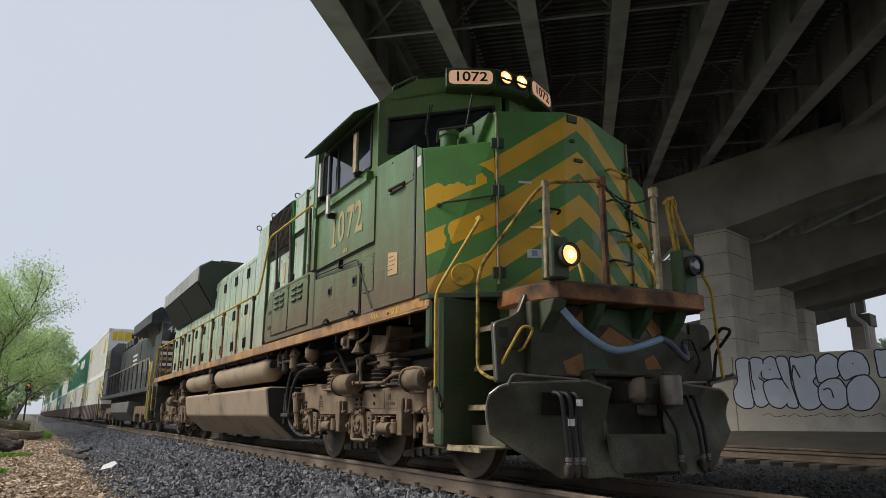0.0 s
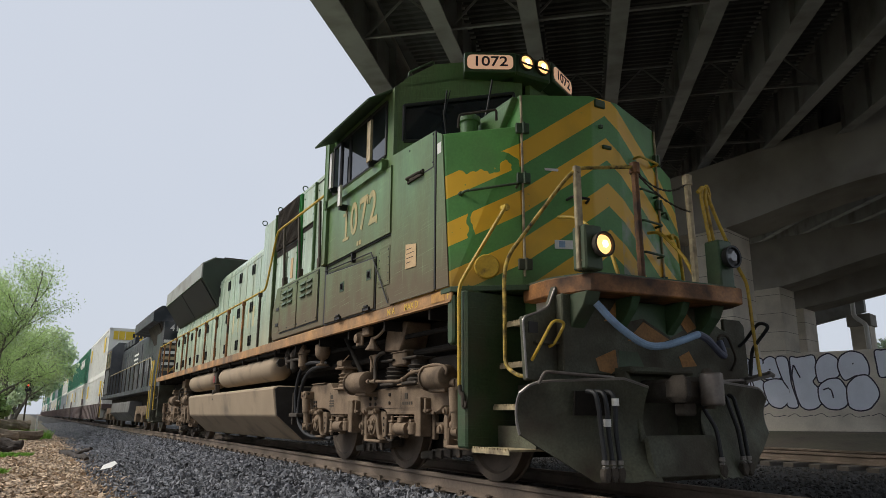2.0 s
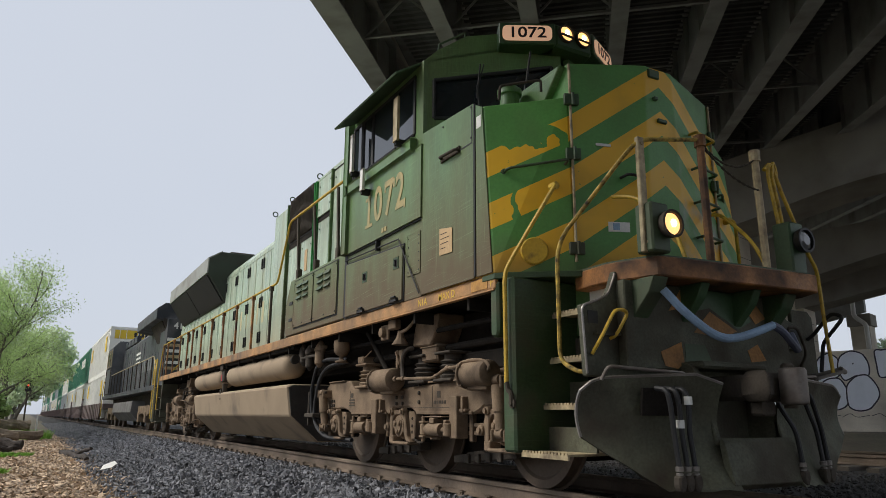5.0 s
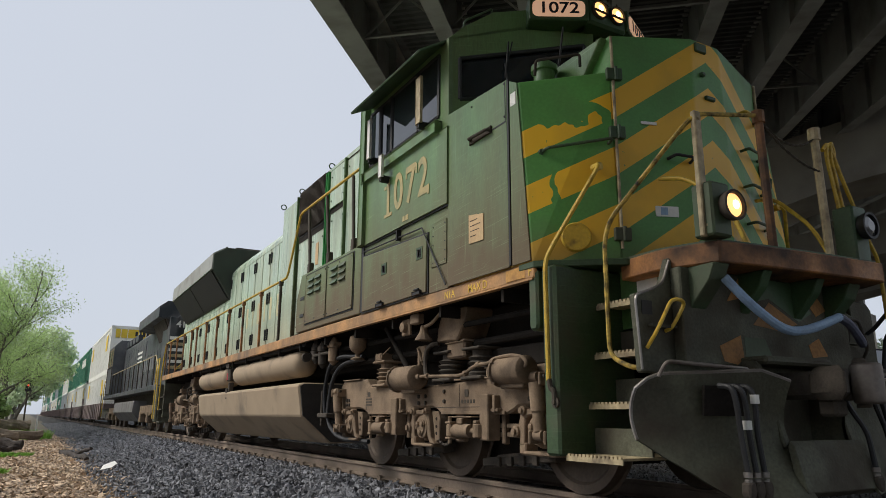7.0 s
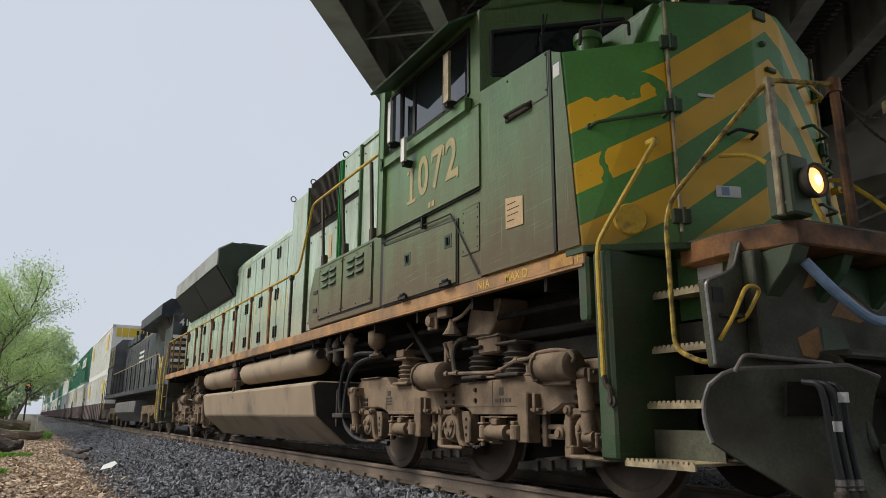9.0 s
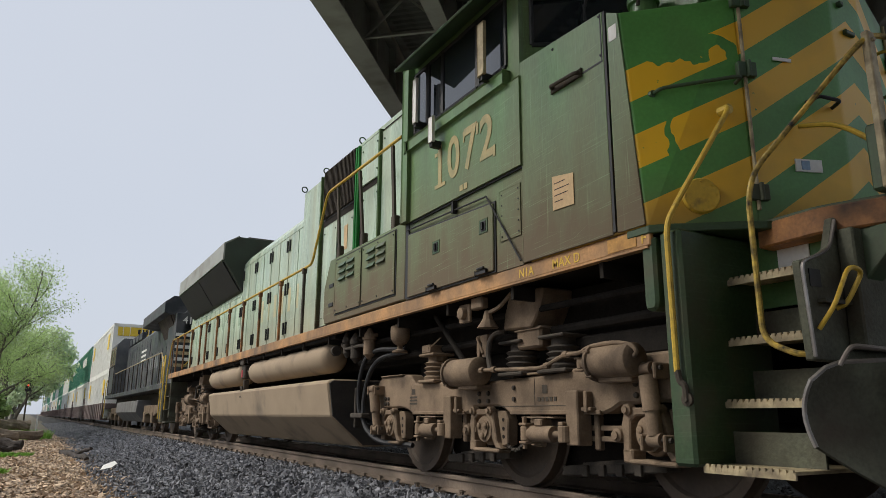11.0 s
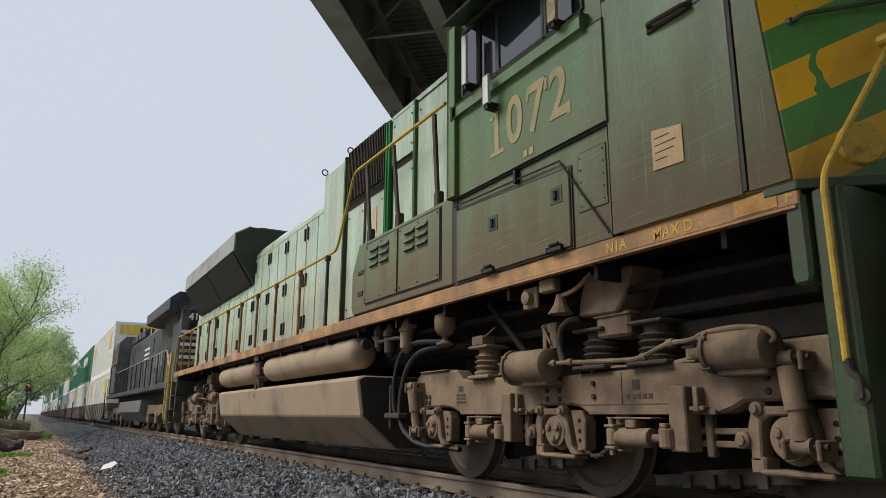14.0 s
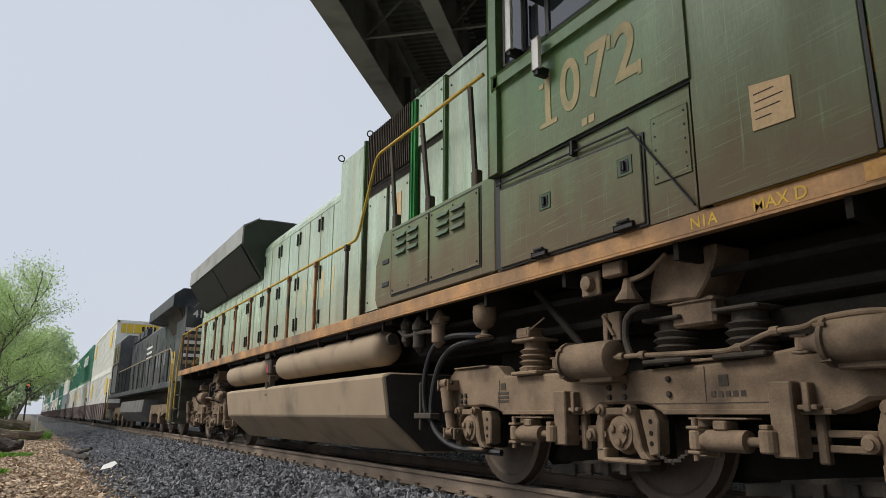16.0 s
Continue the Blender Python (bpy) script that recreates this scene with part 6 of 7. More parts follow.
        # casting marks
        for y0, y1, z0, z1 in [(b + 1.44, b + 1.62, 0.775 + k * 0.035, 0.795 + k * 0.035) for k in range(3)] + [(b + 1.49, b + 1.57, 0.885, 0.945)] + [(a + 1.03 + k * 0.055, a + 1.065 + k * 0.055, 0.775, 0.81) for k in range(5)] + [(a + 1.15, a + 1.22, 0.84, 0.91)]:
            g = G()
            bx(g, 1.234, 1.239, y0, y1, z0, z1)
            part("cast_mark", g, GRIME, tk)
    for y in ax:
        ws = new("wheelset")
        ws.parent = loco
        for s in (-1, 1):
            g = G()
            lathe(g, (0, 0, 0), "x", [(s * 0.655, 0.02), (s * 0.655, 0.36), (s * 0.66, 0.54), (s * 0.69, 0.56), (s * 0.70, 0.535), (s * 0.80, 0.53), (s * 0.80, 0.455), (s * 0.775, 0.43), (s * 0.755, 0.26), (s * 0.80, 0.15), (s * 0.86, 0.13), (s * 0.86, 0.02)], 48)
            part("wheel", g, mat_wheel(), ws, "dusty brown steel wheel", True)
        g = G()
        lathe(g, (0, 0, 0), "x", [(-1.15, 0.08), (1.15, 0.08)], 16)
        part("axle", g, GRIME, ws)
        wheelsets.append((ws, y))


def mat_wheel(c=[]):
    if not c:
        c.append(mat("dusty_wheel_steel", (0.12, 0.088, 0.062), 0.65, 0.2, var=0.3, scale=5, fine=30, bump=0.1, dirt=(0.06, 0.045, 0.035), dirt_amount=0.4))
    return c[0]


def build_below():
    """Sill, underframe, tank, reservoirs and the gear along the side."""
    # deck plate and underframe: the shade below the sill is in their colour
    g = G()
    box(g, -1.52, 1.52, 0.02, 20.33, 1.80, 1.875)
    part("deck_plate", g, SHADE_BLACK, loco)
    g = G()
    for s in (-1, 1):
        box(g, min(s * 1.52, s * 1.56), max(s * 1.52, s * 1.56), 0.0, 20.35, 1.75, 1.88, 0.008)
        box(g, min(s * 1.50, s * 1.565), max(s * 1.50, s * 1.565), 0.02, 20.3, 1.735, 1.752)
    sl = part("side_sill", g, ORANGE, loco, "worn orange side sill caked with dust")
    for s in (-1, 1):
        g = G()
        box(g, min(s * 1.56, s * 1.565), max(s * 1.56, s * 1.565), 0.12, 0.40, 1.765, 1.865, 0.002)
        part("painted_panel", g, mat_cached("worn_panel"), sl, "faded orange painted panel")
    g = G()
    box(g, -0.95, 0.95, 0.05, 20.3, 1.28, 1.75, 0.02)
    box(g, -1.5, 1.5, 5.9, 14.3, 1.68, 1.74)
    uf = part("underframe", g, SHADE_BLACK, loco)
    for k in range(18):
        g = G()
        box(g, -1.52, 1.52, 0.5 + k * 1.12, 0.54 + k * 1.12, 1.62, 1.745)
        part("crossbeam", g, SHADE_BLACK, uf)
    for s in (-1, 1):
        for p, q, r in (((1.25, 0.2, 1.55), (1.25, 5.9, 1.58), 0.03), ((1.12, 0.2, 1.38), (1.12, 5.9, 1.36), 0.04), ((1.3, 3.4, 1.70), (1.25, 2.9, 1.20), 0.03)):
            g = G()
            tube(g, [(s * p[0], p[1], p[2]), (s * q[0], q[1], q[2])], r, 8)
            part("pipe", g, SHADE_BLACK, uf)
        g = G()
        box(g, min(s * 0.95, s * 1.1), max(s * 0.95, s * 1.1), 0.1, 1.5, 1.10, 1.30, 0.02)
        part("bolster_end", g, SHADE_BLACK, uf)
    # tank
    g = G()
    prism(g, [(-1.46, 1.14), (-1.54, 1.10), (-1.47, 0.64), (-1.0, 0.23), (1.0, 0.23), (1.47, 0.64), (1.54, 1.10), (1.46, 1.14)], "y", 6.05, 13.95, 0.02)
    ft = part("fuel_tank", g, DUSTY_TANK, loco, "long faceted fuel tank coated in tan dust")
    # front end of the tank: the shade on this face is put into its colour
    g = G()
    prism(g, [(-1.45, 1.12), (-1.51, 1.08), (-1.45, 0.65), (-0.98, 0.25), (0.98, 0.25), (1.45, 0.65), (1.51, 1.08), (1.45, 1.12)], "y", 6.02, 6.052)
    part("tank_end", g, mat_cached("fuel_end"), ft)
    g = G()
    for y in (10.9, 10.98):
        box(g, -1.527, -1.50, y, y + 0.05, 0.98, 1.2, 0.004)
    box(g, -1.5, -1.40, 10.85, 10.93, 1.1, 1.32, 0.01)
    part("filler", g, GRIME, ft)
    for s in (-1, 1):
        for y0, y1 in ((6.35, 10.65), (11.35, 14.3)):
            g = G()
            lathe(g, (s * 1.30, 0, 1.46), "y", [(y0, 0.03), (y0 + 0.02, 0.13), (y0 + 0.07, 0.19), (y0 + 0.15, 0.215), (y1 - 0.15, 0.215), (y1 - 0.07, 0.19), (y1 - 0.02, 0.13), (y1, 0.03)], 24)
            part("air_reservoir", g, DUSTY_TANK, loco, "dusty cylindrical air reservoir", True)
        g = G()
        box(g, min(s * 1.2, s * 1.5), max(s * 1.2, s * 1.5), 10.85, 11.1, 1.35, 1.62, 0.02)
        box(g, min(s * 1.5, s * 1.53), max(s * 1.5, s * 1.53), 10.86, 11.14, 1.62, 1.78, 0.005)
        tube(g, bend([(s * 1.35, 10.6, 1.45), (s * 1.45, 10.8, 1.5), (s * 1.42, 11.3, 1.42)], 4, 0.1), 0.02, 6)
        part("drain_valve", g, GRIME, loco)
        g = G()
        box(g, min(s * 1.50, s * 1.505), max(s * 1.50, s * 1.505), 11.0, 11.1, 1.38, 1.52)
        part("red_tag", g, mat_tag(), loco, "small red tag")
        # filters, valve bowls and hoses by the tank
        for y, z0, z1, r in ((5.44, 1.36, 1.62, 0.07), (5.0, 1.38, 1.64, 0.075), (5.75, 1.45, 1.66, 0.06)):
            g = G()
            lathe(g, (s * 1.38, y, 0), "z", [(z0 - 0.04, 0.02), (z0, r * 0.7), (z0 + 0.02, r), (z1 - 0.06, r), (z1 - 0.05, r * 1.2), (z1, r * 1.2), (z1 + 0.1, 0.03)], 14)
            box(g, min(s * 1.3, s * 1.42), max(s * 1.3, s * 1.42), y - 0.1, y + 0.1, z1 - 0.02, z1 + 0.03, 0.01)
            part("filter_bowl", g, GRIME if y > 5.2 else DUSTY, loco, smooth=True)
        g = G()
        tube(g, bend([(s * 1.4, 5.9, 1.60), (s * 1.42, 5.7, 1.52), (s * 1.42, 5.2, 1.53), (s * 1.40, 4.95, 1.50)], 4, 0.06), 0.022, 8)
        lathe(g, (s * 1.44, 6.02, 1.52), "y", [(-0.03, 0.07), (0.03, 0.07)], 14)
        part("valve_pipe", g, GRIME, loco)
        g = G()
        lathe(g, (s * 1.38, 4.11, 0), "z", [(1.36, 0.09), (1.38, 0.09), (1.40, 0.035), (1.44, 0.03), (1.47, 0.08), (1.52, 0.11), (1.60, 0.115), (1.66, 0.11), (1.70, 0.03)], 18)
        part("bell", g, DUSTY, loco, "dusty cup-shaped bell under the sill", True)
        for pts in ([(1.22, 4.3, 1.42), (1.34, 4.85, 1.46), (1.36, 5.20, 1.36), (1.36, 5.38, 1.0), (1.35, 5.33, 0.62), (1.25, 5.10, 0.55)],
                    [(1.18, 4.3, 1.40), (1.30, 4.85, 1.36), (1.35, 5.07, 1.17), (1.36, 5.20, 0.80), (1.36, 5.16, 0.52), (1.30, 4.86, 0.34), (1.15, 4.2, 0.32)]):
            g = G()
            tube(g, bend([(s * q[0], q[1], q[2]) for q in pts], 6, 0.22), 0.03, 8)
            part("rubber_hose", g, BLACK, loco, "thick black rubber hose", True)
        g = G()
        box(g, min(s * 1.3, s * 1.42), max(s * 1.3, s * 1.42), 5.10, 5.48, 0.62, 0.68, 0.01)
        box(g, min(s * 1.3, s * 1.40), max(s * 1.3, s * 1.40), 5.36, 5.40, 0.5, 1.0, 0.01)
        part("hose_bracket", g, GRIME, loco)
        # fittings under the sill by the cab
        g = G()
        box(g, min(s * 1.44, s * 1.47), max(s * 1.44, s * 1.47), 2.42, 2.62, 1.52, 1.70, 0.008)
        lathe(g, (s * 1.47, 2.52, 1.61), "x", [(0, 0.06), (s * 0.05, 0.055), (s * 0.055, 0.03)], 14)
        box(g, min(s * 1.42, s * 1.50), max(s * 1.42, s * 1.50), 2.16, 2.36, 1.62, 1.73, 0.012)
        lathe(g, (s * 1.42, 2.18, 0), "z", [(1.44, 0.10), (1.46, 0.09), (1.52, 0.05), (1.60, 0.03)], 10)
        tube(g, bend([(s * 1.42, 2.18, 1.58), (s * 1.42, 2.0, 1.60), (s * 1.38, 1.85, 1.72)], 4, 0.08), 0.02, 6)
        part("side_lamp", g, DUSTY, loco, "small dusty step lamp and sensor")


def mat_tag(c=[]):
    if not c:
        c.append(mat("red_tag_paint", (0.35, 0.03, 0.04), 0.6, bump=0.0))
    return c[0]


def build_loco_marks():
    for text, y in (("N1A", 1.375), ("MAX D", 0.865), ("F", 0.055)):
        lettering("chalk_writing", text, 0.105, Matrix.Translation((-1.562, y, 1.806)) @ SIDE, CHALK, loco, "hand-drawn yellow chalk letters", 0.001, 0.001, 1.0)
    for digit, y in (("1", 2.78), ("0", 2.50), ("7", 2.19), ("2", 1.89)):
        lettering("road_number", digit, 0.60, Matrix.Translation((-1.604, y, 3.165)) @ SIDE, LETTER, loco, "faded cream painted digits", 0.002, 0.012, 0.82)
    # slab feet and flags of the painted digits
    for y0, y1, z0, z1 in ((2.67, 2.89, 2.945, 2.985), (2.03, 2.07, 3.27, 3.385), (2.285, 2.315, 3.27, 3.385), (1.745, 1.785, 2.95, 3.06), (2.83, 2.89, 3.30, 3.34)):
        g = G()
        box(g, -1.6055, -1.602, y0, y1, z0, z1)
        part("digit_serif", g, LETTER, loco)
    for k in range(2):
        g = G()
        box(g, -1.605, -1.601, 2.24 + k * 0.08, 2.30 + k * 0.08, 2.785, 2.845)
        part("small_initial", g, LETTER, loco)
    g = G()
    slab(g, [(-1.592, 0.955, 2.225), (-1.592, 0.955, 2.505), (-1.592, 0.70, 2.465), (-1.592, 0.70, 2.215)], 0.004)
    st = part("placard", g, STICKER, loco, "torn tan paper placard")
    for k, w in enumerate((0.13, 0.18, 0.16, 0.1)):
        g = G()
        box(g, -1.598, -1.594, 0.93 - w, 0.93, 2.434 - k * 0.05, 2.441 - k * 0.05)
        part("print_line", g, GRIME, st)


build_below()
build_truck(AXLES[0])
build_truck(AXLES[3])
build_hood()
build_cab()
build_nose()
build_front()
build_rails()
build_loco_marks()
# rear pilot and coupler
g = G()
box(g, -1.45, 1.45, 20.35, 20.45, 0.55, 1.88, 0.02)
box(g, -0.15, 0.15, 20.45, 21.05, 0.74, 1.02, 0.03)
part("rear_pilot", g, PILOT, loco)
for s in (-1, 1):
    g = G()
    tube(g, bend([(s * 1.53, 20.2, 2.93), (s * 1.53, 20.45, 2.6), (s * 1.55, 20.6, 1.9), (s * 1.55, 20.6, 0.8)], 4, 0.1), 0.021, 8)
    part("rear_grab_rail", g, YELLOW, loco)
    g = G()
    box(g, min(s * 1.1, s * 1.53), max(s * 1.1, s * 1.53), 20.35, 20.95, 0.40, 0.44)
    box(g, min(s * 1.1, s * 1.50), max(s * 1.1, s * 1.50), 20.35, 20.95, 0.8, 0.83)
    box(g, min(s * 1.1, s * 1.47), max(s * 1.1, s * 1.47), 20.35, 20.95, 1.2, 1.23)
    box(g, min(s * 1.35, s * 1.5), max(s * 1.35, s * 1.5), 20.93, 20.96, 0.36, 1.6)
    part("rear_steps", g, PILOT, loco)
# ---- the rest of the train ----
TRAIN = []      # (thing, y of its middle behind the leading sill)


def on_line(y):
    return pose(line_x(y), y, 0, rz=math.degrees(math.atan((line_x(y - 4) - line_x(y + 4)) / 8)))


GHOST2 = mat("dull_grey_lettering", (0.16, 0.165, 0.17), 0.6, var=0.2, scale=4, bump=0.0)


def build_second_loco():
    lo = thing("trailing_locomotive", "black freight locomotive with flared radiator, coupled behind", "locomotive")
    Y = lambda v: v - 32.2          # own space: y from the middle
    g = G()
    box(g, -1.52, 1.52, Y(22.1), Y(42.6), 1.5, 1.68, 0.01)
    part("side_sill", g, NAVY, lo)
    g = G()
    box(g, -0.9, 0.9, Y(22.3), Y(42.4), 1.0, 1.5)
    box(g, -0.14, 0.14, Y(21.2), Y(43.3), 0.74, 1.02, 0.03)
    part("underframe", g, GRIME, lo)
    g = G()
    prism(g, [(-0.95, 1.68), (0.95, 1.68), (0.95, 4.1), (0.75, 4.3), (-0.75, 4.3), (-0.95, 4.1)], "y", Y(22.4), Y(38.6), 0.012)
    hd = part("long_hood", g, NAVY, lo)
    for s in (-1, 1):
        for k in range(17):
            g = G()
            y = Y(23.2) + k * 0.9
            box(g, min(s * 0.95, s * 0.975), max(s * 0.95, s * 0.975), y - 0.41, y + 0.41, 1.75, 3.9 if y > Y(29.5) else 3.2, 0.006)
            part("hood_door", g, NAVY, hd)
        for k in range(3):
            g = G()
            box(g, min(s * 0.98, s * 0.985), max(s * 0.98, s * 0.985), Y(31.0), Y(32.6), 3.0 + k * 0.22, 3.1 + k * 0.22)
            part("white_stripe", g, SIGN_WHITE, hd)
        for k in range(5):
            g = G()
            box(g, min(s * 0.98, s * 0.985), max(s * 0.98, s * 0.985), Y(27.2) + k * 0.62, Y(27.6) + k * 0.62, 2.5, 3.1)
            part("faded_lettering", g, GHOST2, hd)
    g = G()
    box(g, -1.18, 1.18, Y(22.4), Y(24.0), 1.68, 4.12, 0.015)
    part("radiator_cab", g, NAVY, lo)
    # radiator wings
    g = G()
    prism(g, [(-1.56, 4.13), (-1.56, 4.52), (-1.28, 4.74), (1.28, 4.74), (1.56, 4.52), (1.56, 4.13), (1.12, 4.04), (-1.12, 4.04)], "y", Y(22.7), Y(28.2), 0.012)
    rd = part("radiator_wing", g, NAVY, lo, "flared black radiator cab roof")
    for s in (-1, 1):
        g = G()
        q = [(s * 1.0, Y(22.9), 3.45), (s * 1.0, Y(25.6), 3.45), (s * 1.3, Y(25.6), 4.12), (s * 1.3, Y(22.9), 4.12)]
        slab(g, q if s < 0 else q[::-1], 0.05)
        prism(g, [(s * 0.95, 3.4), (s * 1.02, 3.42), (s * 1.32, 4.15), (s * 0.95, 4.15)], "y", Y(22.7), Y(22.9))
        part("air_intake", g, GRIME, rd)
    lettering("end_number", "41", 0.34, Matrix.Translation((-0.80, Y(22.385), 3.86)) @ Matrix(((1, 0, 0, 0), (0, 0, -1, 0), (0, 1, 0, 0), (0, 0, 0, 1))), SIGN_WHITE, lo, "white painted digits", 0.004, 0.006)
    for k in range(6):
        g = G()
        box(g, -1.16, 1.16, Y(22.375), Y(22.398), 2.25 + k * 0.21, 2.36 + k * 0.21)
        part("end_stripe", g, SIGN_WHITE if k % 2 else CREAM, lo, "white safety stripe on the hood end")
    # cab and nose at the far end
    g = G()
    prism(g, [(-1.52, 1.68), (1.52, 1.68), (1.52, 4.35), (1.2, 4.7), (-1.2, 4.7), (-1.52, 4.35)], "y", Y(38.7), Y(41.4), 0.015)
    cb = part("cab", g, mat("dusty_grey_cab_paint", (0.085, 0.09, 0.098), 0.5, var=0.3, scale=1.5, bump=0.05, dirt=(0.16, 0.155, 0.15), dirt_amount=0.45), lo, "dusty grey-black cab")
    for s in (-1, 1):
        for y0, y1, z0, z1 in ((38.75, 41.3, 1.75, 3.2), (38.9, 39.8, 3.3, 4.2), (39.95, 41.1, 3.3, 4.2)):
            frame_bar("cab_frame", [(s * 1.53, Y(y0), z0), (s * 1.53, Y(y1), z0), (s * 1.53, Y(y1), z1), (s * 1.53, Y(y0), z1)], 0.03, CREAM if z0 > 3 else GRIME, cb)
    for s in (-1, 1):
        for y0, y1 in ((39.0, 39.9), (40.0, 41.0)):
            g = G()
            box(g, min(s * 1.52, s * 1.53), max(s * 1.52, s * 1.53), Y(y0), Y(y1), 3.4, 4.1, 0.003)
            part("cab_window", g, GLASS, cb)
    g = G()
    prism(g, [(-1.3, 1.68), (1.3, 1.68), (1.3, 3.1), (1.0, 3.4), (-1.0, 3.4), (-1.3, 3.1)], "y", Y(41.4), Y(42.5), 0.015)
    part("short_nose", g, NAVY, lo)
    g = G()
    prism(g, [(-1.42, 1.22), (-1.46, 0.75), (-1.1, 0.35), (1.1, 0.35), (1.46, 0.75), (1.42, 1.22)], "y", Y(28.6), Y(36.4), 0.015)
    part("fuel_tank", g, mat("grey_dusty_tank", (0.16, 0.155, 0.15), 0.8, var=0.2, scale=2, dirt=(0.09, 0.08, 0.07), dirt_amount=0.4), lo)
    for y0 in (23.6, 37.0):
        g = G()
        for s in (-1, 1):
            prism(g, [(Y(y0) - 0.4, 0.6), (Y(y0) - 0.3, 1.0), (Y(y0) + 4.4, 1.0), (Y(y0) + 4.5, 0.6), (Y(y0) + 3.0, 0.7), (Y(y0) + 2.1, 0.55), (Y(y0) + 1.0, 0.7)], "x", s * 1.05, s * 1.22, 0.015)
            for k in range(3):
                box(g, min(s * 1.0, s * 1.25), max(s * 1.0, s * 1.25), Y(y0) + 2.05 * k - 0.22, Y(y0) + 2.05 * k + 0.22, 0.34, 0.74, 0.02)
        tk = part("truck", g, DUSTY, lo, "dusty six-wheel truck")
        for k in range(3):
            for s in (-1, 1):
                g = G()
                lathe(g, (0, Y(y0) + 2.05 * k, 0.533), "x", [(s * 0.66, 0.3), (s * 0.66, 0.55), (s * 0.70, 0.533), (s * 0.80, 0.53), (s * 0.80, 0.44), (s * 0.77, 0.2)], 24)
                part("wheel", g, mat_wheel(), tk, smooth=True)
    for s in (-1, 1):
        x = s * 1.48
        g = G()
        tube(g, bend([(x, Y(22.2), 1.6), (x, Y(22.2), 2.2), (x, Y(22.9), 2.75), (x, Y(38.5), 2.75)], 4, 0.12), 0.022, 6)
        part("handrail", g, CREAM, lo)
        for k in range(11):
            g = G()
            tube(g, [(x, Y(23.2) + 1.5 * k, 1.6), (x, Y(23.2) + 1.5 * k, 2.74)], 0.022, 6)
            part("stanchion", g, GRIME, lo)
        g = G()
        box(g, min(s * 1.0, s * 1.02), max(s * 1.0, s * 1.02), Y(38.9), Y(39.9), 2.55, 2.85)
        part("red_notice", g, mat_tag(), lo)
        for k in range(4):
            g = G()
            box(g, min(s * 0.76, s * 0.97), max(s * 0.76, s * 0.97), Y(33.2) + 1.3 * k, Y(34.2) + 1.3 * k, 4.18, 4.52, 0.02)
            part("roof_blower", g, NAVY, hd)
        for yy in (21.9, 22.35, 42.8):
            g = G()
            tube(g, bend([(s * 1.5, Y(yy), 0.5), (s * 1.5, Y(yy), 2.2), (s * 1.45, Y(yy) + 0.3, 2.6)], 4, 0.1), 0.024, 6)
            part("grab_rail", g, YELLOW, lo, "yellow end grab rail")
        g = G()
        box(g, min(s * 1.0, s * 1.5), max(s * 1.0, s * 1.5), Y(21.75), Y(22.3), 0.4, 1.6, 0.03)
        part("step_box", g, PILOT, lo)
        g = G()
        tube(g, [(s * 0.9, Y(22.3), 2.2), (s * 0.3, Y(22.3), 2.9)], 0.022, 6)
        part("end_rail", g, YELLOW, lo)
    TRAIN.append((lo, 32.2))


def container_mesh(name, length, h):
    """A ribbed freight container, its floor at z = 0."""
    g = G()
    L = length / 2
    box(g, -1.27, 1.27, -L + 0.02, L - 0.02, 0.08, h - 0.03)
    for s in (-1, 1):
        n = int(length / 0.62)
        for k in range(n):
            y = -L + 0.3 + k * (length - 0.6) / (n - 1)
            box(g, min(s * 1.27, s * 1.297), max(s * 1.27, s * 1.297), y - 0.05, y + 0.05, 0.15, h - 0.13)
        box(g, min(s * 1.2, s * 1.30), max(s * 1.2, s * 1.30), -L, L, 0, 0.14)
        box(g, min(s * 1.2, s * 1.30), max(s * 1.2, s * 1.30), -L, L, h - 0.13, h)
        for e in (-1, 1):
            box(g, min(s * 1.14, s * 1.30), max(s * 1.14, s * 1.30), min(e * L, e * (L - 0.16)), max(e * L, e * (L - 0.16)), 0, h)
    for e in (-1, 1):
        box(g, -1.2, 1.2, min(e * L, e * (L - 0.1)), max(e * L, e * (L - 0.1)), h - 0.16, h)
        for x in (-0.75, -0.35, 0.35, 0.75):
            tube(g, [(x, e * (L + 0.015), 0.2), (x, e * (L + 0.015), h - 0.2)], 0.02, 5)
    return g


BLUE_BOX = mat("pale_grey_container_paint", (0.45, 0.48, 0.50), 0.5, var=0.1, scale=0.8, bump=0.05, dirt=(0.3, 0.3, 0.28), dirt_amount=0.3)


